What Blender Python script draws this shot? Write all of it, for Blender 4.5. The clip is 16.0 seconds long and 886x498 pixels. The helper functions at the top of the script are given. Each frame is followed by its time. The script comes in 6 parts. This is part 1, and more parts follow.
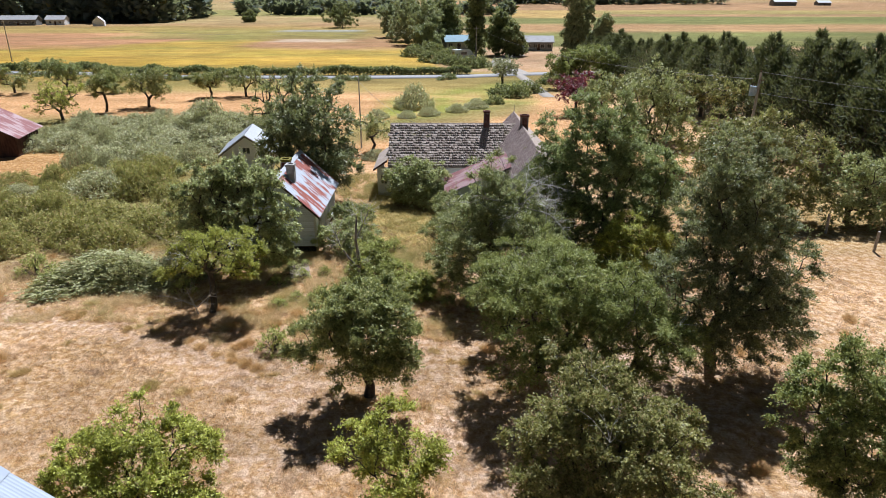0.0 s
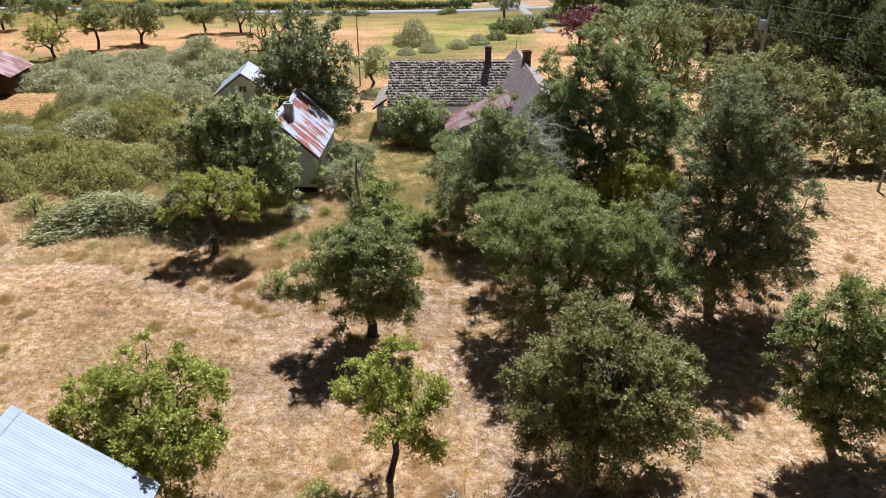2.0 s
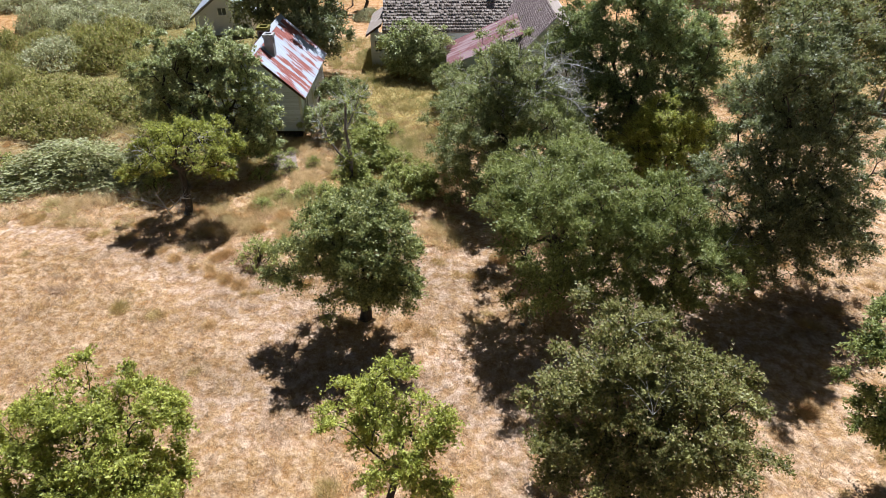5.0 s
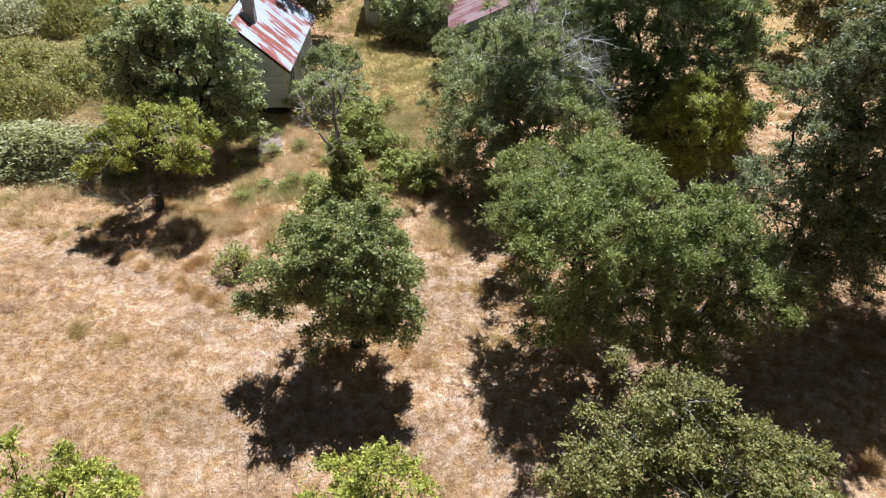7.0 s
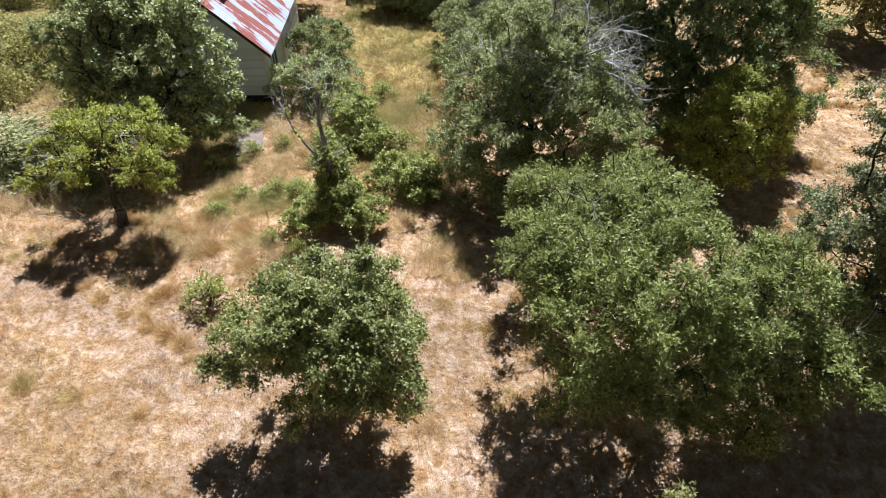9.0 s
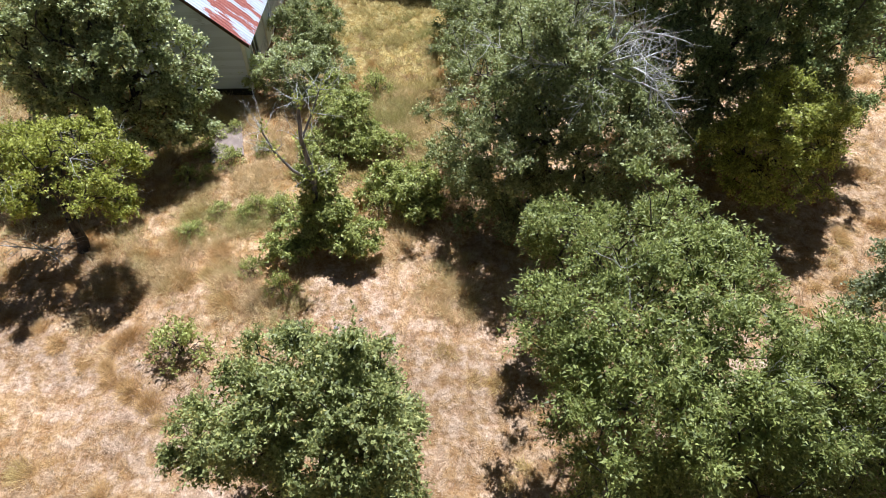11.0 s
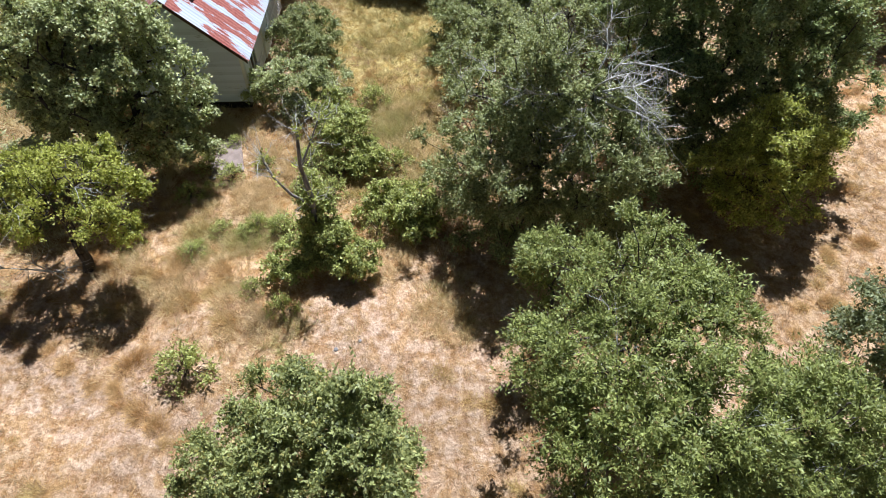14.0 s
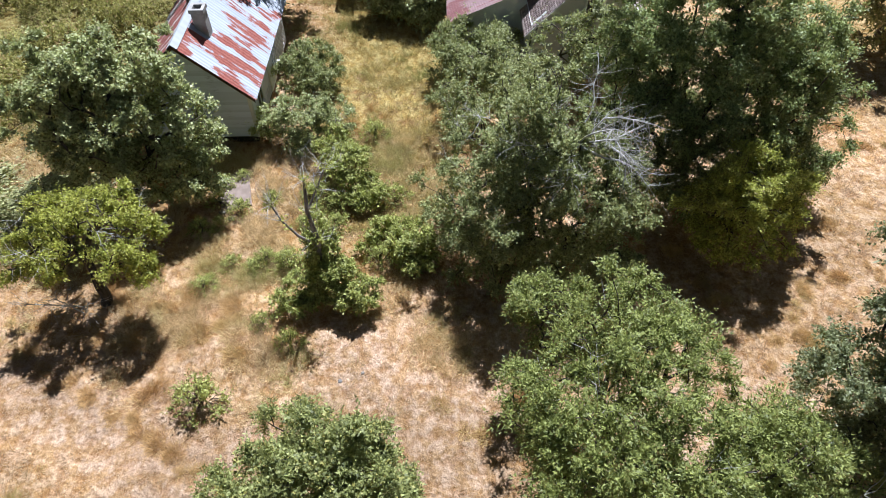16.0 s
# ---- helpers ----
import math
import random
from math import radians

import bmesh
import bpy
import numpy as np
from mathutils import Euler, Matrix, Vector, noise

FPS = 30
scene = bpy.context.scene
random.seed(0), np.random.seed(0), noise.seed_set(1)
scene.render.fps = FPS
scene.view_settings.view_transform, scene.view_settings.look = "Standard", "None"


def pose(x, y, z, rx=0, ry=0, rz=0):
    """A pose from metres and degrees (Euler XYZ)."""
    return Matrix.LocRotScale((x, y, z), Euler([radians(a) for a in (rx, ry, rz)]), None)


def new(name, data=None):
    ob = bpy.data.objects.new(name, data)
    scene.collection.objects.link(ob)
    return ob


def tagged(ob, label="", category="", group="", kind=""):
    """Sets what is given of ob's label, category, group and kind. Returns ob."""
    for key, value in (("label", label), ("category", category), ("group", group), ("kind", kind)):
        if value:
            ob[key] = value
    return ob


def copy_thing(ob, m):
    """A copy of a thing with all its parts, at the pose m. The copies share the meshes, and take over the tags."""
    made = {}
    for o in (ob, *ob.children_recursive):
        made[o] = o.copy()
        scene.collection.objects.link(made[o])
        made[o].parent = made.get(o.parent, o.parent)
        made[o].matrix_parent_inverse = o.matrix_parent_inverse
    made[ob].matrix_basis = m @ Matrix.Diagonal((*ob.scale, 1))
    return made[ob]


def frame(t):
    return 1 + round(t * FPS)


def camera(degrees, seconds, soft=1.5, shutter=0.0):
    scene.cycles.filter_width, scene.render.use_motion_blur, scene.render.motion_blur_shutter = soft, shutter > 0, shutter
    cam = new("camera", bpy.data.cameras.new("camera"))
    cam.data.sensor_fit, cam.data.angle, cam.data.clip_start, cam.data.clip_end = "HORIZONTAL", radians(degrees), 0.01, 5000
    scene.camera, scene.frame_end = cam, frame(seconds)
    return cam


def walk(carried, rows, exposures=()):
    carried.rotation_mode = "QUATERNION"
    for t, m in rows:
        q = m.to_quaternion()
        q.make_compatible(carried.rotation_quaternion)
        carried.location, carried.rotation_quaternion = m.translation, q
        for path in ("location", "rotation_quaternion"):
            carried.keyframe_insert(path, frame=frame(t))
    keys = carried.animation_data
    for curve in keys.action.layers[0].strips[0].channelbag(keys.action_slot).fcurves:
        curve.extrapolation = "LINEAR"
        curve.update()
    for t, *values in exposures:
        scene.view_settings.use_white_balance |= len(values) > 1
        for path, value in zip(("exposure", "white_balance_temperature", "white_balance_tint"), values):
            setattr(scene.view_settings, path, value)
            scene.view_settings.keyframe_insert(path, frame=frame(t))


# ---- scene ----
cam = camera(68.1, 16.0, soft=0.9)
METRES, EYE, TILT, LEAN, TURN = 20.2, 15.55, -21.0, 0.0, 0.0
ROWS = [
    (0.0, 0.0, 0.0, 0.0, 0.0, 0.0, -0.0),
    (0.5, 0.0004, -0.0007, -0.0002, 0.02, -1.3, 0.05),
    (1.0, 0.0, -0.0017, -0.0011, 0.03, -2.63, 0.09),
    (1.5, -0.0008, -0.0017, -0.0014, 0.03, -3.92, 0.13),
    (2.0, -0.002, 0.0056, 0.0011, 0.03, -5.22, 0.17),
    (2.5, -0.0033, 0.0247, 0.0083, 0.03, -6.53, 0.19),
    (3.0, -0.0042, 0.0527, 0.0195, 0.03, -7.81, 0.23),
    (3.5, -0.0052, 0.087, 0.0329, 0.02, -9.01, 0.25),
    (4.0, -0.0057, 0.1253, 0.0478, 0.02, -10.15, 0.28),
    (6.5, -0.0125, 0.344, 0.1346, -0.04, -15.93, 0.45),
    (7.0, -0.0129, 0.3917, 0.1513, -0.05, -17.04, 0.49),
    (7.5, -0.0143, 0.4401, 0.1686, -0.08, -18.15, 0.52),
    (8.0, -0.0166, 0.4894, 0.1856, -0.12, -19.23, 0.53),
    (8.5, -0.0181, 0.5394, 0.2029, -0.14, -20.29, 0.56),
    (9.0, -0.0193, 0.5903, 0.2212, -0.14, -21.32, 0.58),
    (9.5, -0.0207, 0.642, 0.2401, -0.17, -22.38, 0.59),
    (10.0, -0.0213, 0.6948, 0.2595, -0.18, -23.46, 0.63),
    (12.5, -0.0205, 0.7871, 0.3048, -0.28, -27.42, 0.76),
    (13.0, -0.0192, 0.7813, 0.3199, -0.3, -27.43, 0.76),
    (13.5, -0.0178, 0.7745, 0.3383, -0.31, -27.44, 0.74),
    (14.0, -0.0162, 0.7692, 0.3566, -0.32, -27.48, 0.74),
    (14.5, -0.0139, 0.7636, 0.3752, -0.31, -27.5, 0.75),
    (15.0, -0.0127, 0.7564, 0.3964, -0.32, -27.52, 0.75),
    (15.5, -0.012, 0.748, 0.4196, -0.33, -27.52, 0.73),
    (16.0, -0.0114, 0.7388, 0.4417, -0.33, -27.53, 0.73),
]
walk(cam, [(t, pose(0, 0, EYE, TILT, LEAN, TURN) @ pose(METRES * x, METRES * y, METRES * z, 90 + pitch, roll, yaw)) for t, x, y, z, yaw, pitch, roll in ROWS], ((0, 0.67, 5990, 10), (3, 0.71, 5970, 10), (7, 0.86, 5900, 10), (10, 0.89, 5850, 10), (16, 0.87, 5820, 10)))

# ---- light ----
SUN_ELEVATION, SUN_AZIMUTH = radians(57), radians(13)
world = bpy.data.worlds.new("sky")
scene.world = world
world.use_nodes = True
sky = world.node_tree.nodes.new("ShaderNodeTexSky")
sky.sky_type, sky.sun_disc = "NISHITA", False
sky.sun_elevation, sky.sun_rotation = SUN_ELEVATION, SUN_AZIMUTH
world.node_tree.links.new(sky.outputs[0], world.node_tree.nodes["Background"].inputs[0])
world.node_tree.nodes["Background"].inputs[1].default_value = 0.0165
TO_SUN = Vector((math.sin(SUN_AZIMUTH) * math.cos(SUN_ELEVATION), math.cos(SUN_AZIMUTH) * math.cos(SUN_ELEVATION), math.sin(SUN_ELEVATION)))
sun = new("sun", bpy.data.lights.new("sun", "SUN"))
sun.data.energy, sun.data.angle, sun.data.color = 5.0, radians(0.53), (1.0, 0.985, 1.0)
sun.matrix_world = Matrix.Translation((20, 60, 80)) @ TO_SUN.to_track_quat("Z", "Y").to_matrix().to_4x4()

# ---- materials ----


class Nodes:
    """Short hand for building one material's node tree."""

    def __init__(self, name):
        self.material = bpy.data.materials.new(name)
        self.material.use_nodes = True
        self.tree = self.material.node_tree
        self.shader = self.tree.nodes["Principled BSDF"]
        self.out = self.tree.nodes["Material Output"]

    def put(self, socket, value):
        if isinstance(value, bpy.types.NodeSocket):
            self.tree.links.new(value, socket)
        elif isinstance(value, tuple) and len(value) == 3 and socket.type == "RGBA":
            socket.default_value = (*value, 1)
        else:
            socket.default_value = value

    def add(self, kind, values=(), operation="", interpolation="", attribute=""):
        n = self.tree.nodes.new(kind)
        if operation:
            n.operation = operation
        if interpolation:
            n.interpolation_type = interpolation
        if attribute:
            n.attribute_name = attribute
        for key, value in dict(values).items():
            self.put(n.inputs[key], value)
        return n

    def math(self, op, a, b=0.0):
        return self.add("ShaderNodeMath", {0: a, 1: b}, operation=op).outputs[0]

    def mix(self, fac, a, b, blend="MIX"):
        n = self.add("ShaderNodeMix")
        n.data_type, n.blend_type = "RGBA", blend
        self.put(n.inputs[0], fac)
        self.put(n.inputs[6], a)
        self.put(n.inputs[7], b)
        return n.outputs[2]

    def place(self, scale=(1, 1, 1), space="world", turn=0.0):
        if space == "world":
            src = self.add("ShaderNodeNewGeometry").outputs["Position"]
        else:
            src = self.add("ShaderNodeTexCoord").outputs["Object"]
        return self.add("ShaderNodeMapping", {"Vector": src, "Scale": scale, "Rotation": (0, 0, turn)}).outputs[0]

    def noise(self, scale, detail=4.0, where=None, rough=0.55):
        n = self.add("ShaderNodeTexNoise", {"Scale": scale, "Detail": detail, "Roughness": rough})
        self.put(n.inputs["Vector"], where if where is not None else self.place())
        return n.outputs["Fac"]

    def ramp(self, fac, lo, hi):
        return self.add("ShaderNodeMapRange", {"Value": fac, "From Min": lo, "From Max": hi}, interpolation="SMOOTHSTEP").outputs[0]

    def island(self):
        return self.add("ShaderNodeNewGeometry").outputs["Random Per Island"]

    def random(self):
        return self.add("ShaderNodeObjectInfo").outputs["Random"]

    def bump(self, height, strength, distance=0.02):
        n = self.add("ShaderNodeBump", {"Height": height, "Strength": strength, "Distance": distance})
        self.put(self.shader.inputs["Normal"], n.outputs[0])

    def finish(self, colour, rough=0.7, metal=0.0, specular=0.5):
        self.put(self.shader.inputs["Base Color"], colour)
        self.put(self.shader.inputs["Roughness"], rough)
        self.put(self.shader.inputs["Metallic"], metal)
        self.put(self.shader.inputs["Specular IOR Level"], specular)
        return self.material


def leaf_material(name, dark, light, dry=(0.20, 0.16, 0.05), share=0.04, rough=0.54, through_share=0.34, glow=(0.44, 0.47, 0.14)):
    n = Nodes(name)
    r = n.island()
    c = n.mix(n.ramp(r, 0.0, 1.02), dark, light)
    pale = n.math("LESS_THAN", n.math("FRACT", n.math("MULTIPLY", r, 31.7)), 0.05)
    c = n.mix(pale, c, tuple(min(0.8, 1.18 * v) for v in light))
    patch = n.ramp(n.noise(1.3, 3), 0.38, 0.66)
    c = n.mix(n.math("MULTIPLY", patch, 0.42), c, light)
    odd = n.math("LESS_THAN", n.math("FRACT", n.math("MULTIPLY", r, 17.3)), share)
    c = n.mix(odd, c, dry)
    n.finish(c, rough, 0.0, 0.42)
    lit = n.add("ShaderNodeBsdfTranslucent")
    n.put(lit.inputs[0], n.mix(0.5, c, glow))
    m = n.add("ShaderNodeMixShader", {0: through_share})
    n.tree.links.new(n.shader.outputs[0], m.inputs[1])
    n.tree.links.new(lit.outputs[0], m.inputs[2])
    n.tree.links.new(m.outputs[0], n.out.inputs[0])
    return n.material


LEAF_FRESH = leaf_material("fresh green leaves", (0.056, 0.082, 0.020), (0.345, 0.385, 0.108))
LEAF_BRIGHT = leaf_material("yellow green leaves", (0.125, 0.142, 0.024), (0.56, 0.575, 0.115), share=0.06, through_share=0.40, glow=(0.52, 0.56, 0.14))
LEAF_BRIGHT_GREEN = leaf_material("light green weed leaves", (0.135, 0.165, 0.045), (0.53, 0.56, 0.17), share=0.08)
LEAF_APPLE = leaf_material("apple leaves", (0.060, 0.080, 0.026), (0.40, 0.43, 0.155), dry=(0.46, 0.42, 0.13), share=0.08)
LEAF_OLIVE = leaf_material("olive green leaves", (0.062, 0.064, 0.020), (0.34, 0.33, 0.105), dry=(0.34, 0.25, 0.12), share=0.10)
LEAF_DARK = leaf_material("dark glossy leaves", (0.038, 0.050, 0.023), (0.30, 0.335, 0.17), rough=0.48)
LEAF_PLUM = leaf_material("deep green leaves", (0.058, 0.086, 0.031), (0.36, 0.435, 0.165))
LEAF_GREY = leaf_material("grey green leaves", (0.082, 0.102, 0.040), (0.43, 0.468, 0.20), share=0.05)
LEAF_PALE = leaf_material("pale lilac leaves", (0.125, 0.152, 0.058), (0.60, 0.64, 0.32), rough=0.52, share=0.05)
LEAF_SALLOW = leaf_material("pale yellow green leaves", (0.125, 0.136, 0.055), (0.55, 0.555, 0.27), dry=(0.34, 0.28, 0.14), share=0.12)
LEAF_BRAMBLE = leaf_material("bramble leaves", (0.20, 0.205, 0.105), (0.66, 0.655, 0.42), dry=(0.34, 0.27, 0.14), share=0.14, rough=0.68)
LEAF_HEATH = leaf_material("brownish scrub leaves", (0.135, 0.133, 0.038), (0.45, 0.42, 0.125), dry=(0.38, 0.27, 0.12), share=0.18, rough=0.68)
LEAF_RED = leaf_material("purple leaves", (0.06, 0.014, 0.022), (0.21, 0.05, 0.07), dry=(0.13, 0.05, 0.04), glow=(0.30, 0.05, 0.06))
LEAF_WILLOW = leaf_material("silvery willow leaves", (0.167, 0.181, 0.087), (0.377, 0.377, 0.217))
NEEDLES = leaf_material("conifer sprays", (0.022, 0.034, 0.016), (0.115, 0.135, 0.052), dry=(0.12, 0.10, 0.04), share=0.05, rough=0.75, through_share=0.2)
# paler and bluer than the near needles: distance haze mixed into the colour
NEEDLES_HAZED = leaf_material("far conifer sprays with haze in the colour", (0.085, 0.11, 0.105), (0.18, 0.215, 0.19), rough=0.9, through_share=0.35)
LEAF_HEDGE = leaf_material("dark hedge leaves", (0.070, 0.092, 0.034), (0.27, 0.30, 0.115), rough=0.75, through_share=0.25)
LEAF_LANE = leaf_material("grey green tree leaves by the lane", (0.13, 0.158, 0.080), (0.40, 0.44, 0.23), rough=0.75, through_share=0.25)


def wood_material(name, dark, light, scale=6.0, stretch=(1, 1, 0.2), bump=0.5, rough=0.85):
    n = Nodes(name)
    w = n.place(stretch)
    g = n.noise(scale, 6, w, 0.65)
    c = n.mix(n.ramp(g, 0.3, 0.7), dark, light)
    c = n.mix(n.math("MULTIPLY", n.ramp(n.noise(scale * 0.15, 3), 0.4, 0.7), 0.5), c, light)
    n.bump(g, bump, 0.02)
    return n.finish(c, rough, 0, 0.25)


BARK = wood_material("rough grey brown bark", (0.028, 0.022, 0.018), (0.105, 0.088, 0.070), 9.0)
DEADWOOD = wood_material("bleached dead wood", (0.30, 0.29, 0.27), (0.66, 0.64, 0.61), 12.0)
GREYWOOD = wood_material("grey standing dead wood", (0.10, 0.09, 0.085), (0.30, 0.28, 0.27), 9.0)
POLE_WOOD = wood_material("weathered pole wood", (0.22, 0.20, 0.185), (0.48, 0.455, 0.43), 7.0)
DARK_BOARD = wood_material("dark red brown boards", (0.035, 0.018, 0.014), (0.10, 0.052, 0.04), 5.0)
GREY_BOARD = wood_material("bare grey boards", (0.10, 0.09, 0.08), (0.26, 0.245, 0.225), 6.0)


def paint_material(name, colour, worn, share=0.55, rough=0.7, stretch=(0.35, 0.35, 4.0)):
    n = Nodes(name)
    grain = n.noise(9.0, 6, n.place(stretch), 0.7)
    stain = n.noise(0.9, 4, n.place((1, 1, 0.6)))
    flake = n.ramp(n.math("ADD", grain, n.math("MULTIPLY", n.math("SUBTRACT", stain, 0.5), 0.8)), share, share + 0.12)
    c = n.mix(flake, colour, worn)
    c = n.mix(n.math("MULTIPLY", n.random(), 0.5), c, worn)
    n.bump(grain, 0.25, 0.01)
    return n.finish(c, rough, 0, 0.35)


# white paint; the blue of skylight on the shaded gable is in its colour
CLAPBOARD_SKY_TINT = paint_material("weathered white clapboard paint tinted with sky blue", (0.72, 0.75, 0.87), (0.42, 0.43, 0.50), 0.60)
# lighter version of the shed paint: the side wall's brightness is in the colour
CLAP_SUNNY = paint_material("peeling pale blue white paint in sunlit tone", (0.78, 0.80, 0.83), (0.42, 0.42, 0.43), 0.64)
TRIM_WHITE = paint_material("chalky white trim paint", (0.74, 0.74, 0.72), (0.45, 0.43, 0.40), 0.66)
WALL_WHITE = paint_material("white house wall paint", (0.70, 0.71, 0.71), (0.48, 0.47, 0.45), 0.64)
WALL_GREY = paint_material("grey house wall paint", (0.20, 0.21, 0.22), (0.12, 0.12, 0.12), 0.62)
WALL_TAN = paint_material("tan house wall paint", (0.36, 0.34, 0.30), (0.24, 0.22, 0.19), 0.62)


def rusty_metal(name, base, rust_a, rust_b, amount, sheen=0.42, along="x", wide=3.4, slow=0.35):
    """Painted roofing iron whose rust runs down the slope, along x."""
    n = Nodes(name)
    st = (slow, wide, slow)
    streak = n.noise(1.0, 5, n.place(st), 0.62)
    blot = n.noise(0.55, 3, n.place((1, 1, 1)))
    fine = n.noise(14.0, 5)
    level = n.math("ADD", n.math("ADD", streak, n.math("MULTIPLY", n.math("SUBTRACT", blot, 0.5), 0.9)), n.math("MULTIPLY", n.math("SUBTRACT", fine, 0.5), 0.16))
    mask = n.ramp(level, amount, amount + 0.05)
    rust = n.mix(n.ramp(fine, 0.3, 0.7), rust_a, rust_b)
    tint = n.mix(n.ramp(n.noise(1.6, 4, n.place((0.4, 2.5, 0.4))), 0.3, 0.7), base, tuple(0.82 * v for v in base))
    c = n.mix(mask, tint, rust)
    n.bump(fine, 0.12, 0.01)
    return n.finish(c, n.math("ADD", n.math("MULTIPLY", mask, 0.35), sheen), 0.0, 0.5)


SHED_IRON = rusty_metal("rusty white roofing iron", (0.44, 0.48, 0.55), (0.22, 0.055, 0.042), (0.34, 0.12, 0.09), 0.50, 0.58, wide=2.3, slow=0.24)
SHED_RED = rusty_metal("rust red roofing iron", (0.62, 0.58, 0.57), (0.20, 0.05, 0.04), (0.34, 0.13, 0.11), 0.42)
PALE_IRON = rusty_metal("pale galvanised roofing iron", (0.38, 0.44, 0.53), (0.40, 0.42, 0.46), (0.44, 0.47, 0.53), 0.80, 0.62)
WHITE_IRON = rusty_metal("white galvanised roofing iron", (0.43, 0.46, 0.51), (0.40, 0.36, 0.34), (0.50, 0.48, 0.46), 0.70, 0.58)
PINK_IRON = rusty_metal("faded red roofing iron", (0.34, 0.22, 0.225), (0.19, 0.075, 0.075), (0.28, 0.14, 0.14), 0.47, 0.66)
BLUE_ROOF = rusty_metal("blue grey metal roof", (0.13, 0.26, 0.34), (0.12, 0.18, 0.22), (0.16, 0.24, 0.28), 0.62, 0.75)
GREY_ROOF = rusty_metal("grey composition roof", (0.30, 0.30, 0.31), (0.20, 0.20, 0.20), (0.26, 0.25, 0.24), 0.60, 0.8)


def shingle_material(name="mossy grey cedar shingles", low=(0.23, 0.185, 0.155), high=(0.40, 0.335, 0.29), bleach=0.5):
    n = Nodes(name)
    r = n.math("FRACT", n.math("ADD", n.random(), n.island()))
    c = n.mix(r, low, high)
    pale = n.ramp(n.noise(2.6, 5), 0.5, 0.7)
    c = n.mix(n.math("MULTIPLY", pale, bleach), c, (0.56, 0.51, 0.47))
    moss = n.ramp(n.noise(1.1, 5), 0.58, 0.72)
    c = n.mix(n.math("MULTIPLY", moss, 0.6), c, (0.17, 0.16, 0.05))
    g = n.noise(30, 4, n.place((1, 0.2, 0.2)))
    n.bump(g, 0.5, 0.02)
    return n.finish(c, 0.9, 0, 0.2)


SHINGLE = shingle_material()
SHINGLE_BROWN = shingle_material("purple brown cedar shingles", (0.17, 0.125, 0.115), (0.30, 0.235, 0.22), 0.25)


def stone_material(name, a, b, scale=5.0, bump=0.4, rough=0.9):
    n = Nodes(name)
    g = n.noise(scale, 6)
    c = n.mix(n.ramp(g, 0.3, 0.7), a, b)
    c = n.mix(n.math("MULTIPLY", n.random(), 0.5), c, a)
    n.bump(n.noise(scale * 6, 5), bump, 0.015)
    return n.finish(c, rough, 0, 0.25)


BRICK = stone_material("sooty red brick", (0.085, 0.032, 0.024), (0.20, 0.085, 0.065))
MORTAR = stone_material("grey mortar", (0.16, 0.15, 0.14), (0.30, 0.28, 0.26))
RENDER_GREY = stone_material("weathered grey cement render", (0.30, 0.29, 0.28), (0.46, 0.45, 0.44), 3.0)
CONCRETE = stone_material("old pink grey concrete", (0.20, 0.155, 0.13), (0.32, 0.255, 0.22), 3.0)
MOSS = stone_material("yellow green moss", (0.10, 0.09, 0.015), (0.26, 0.22, 0.04), 12.0, 1.0)
# near-black tone for the shade under the shed floor
CRAWL_SHADE = stone_material("dark crawl space shade", (0.035, 0.028, 0.022), (0.09, 0.07, 0.055), 4.0)
ASPHALT = stone_material("sun bleached asphalt", (0.20, 0.20, 0.205), (0.30, 0.30, 0.30), 2.0, 0.2)
GRAVEL = stone_material("pale gravel", (0.26, 0.235, 0.205), (0.38, 0.345, 0.31), 5.0)
SOOT = stone_material("black flue soot", (0.012, 0.011, 0.010), (0.03, 0.028, 0.026), 8.0)
STEEL = stone_material("painted grey steel", (0.34, 0.44, 0.54), (0.44, 0.54, 0.64), 2.0, 0.05, 0.4)
CERAMIC = stone_material("brown glazed ceramic", (0.10, 0.05, 0.04), (0.14, 0.08, 0.06), 3.0, 0.05, 0.2)
WIRE = stone_material("dull aluminium wire", (0.16, 0.16, 0.16), (0.26, 0.26, 0.26), 3.0, 0.05, 0.5)
VAN_WHITE = stone_material("white vehicle paint", (0.68, 0.68, 0.68), (0.76, 0.76, 0.76), 0.6, 0.0, 0.3)
RUBBER = stone_material("black rubber", (0.012, 0.012, 0.012), (0.03, 0.03, 0.03), 9.0)
CANVAS = stone_material("white tent canvas", (0.70, 0.71, 0.73), (0.80, 0.80, 0.80), 0.8, 0.1)


def glass_material():
    n = Nodes("dark window glass")
    n.finish((0.02, 0.025, 0.03), 0.08, 0, 0.7)
    return n.material


GLASS = glass_material()


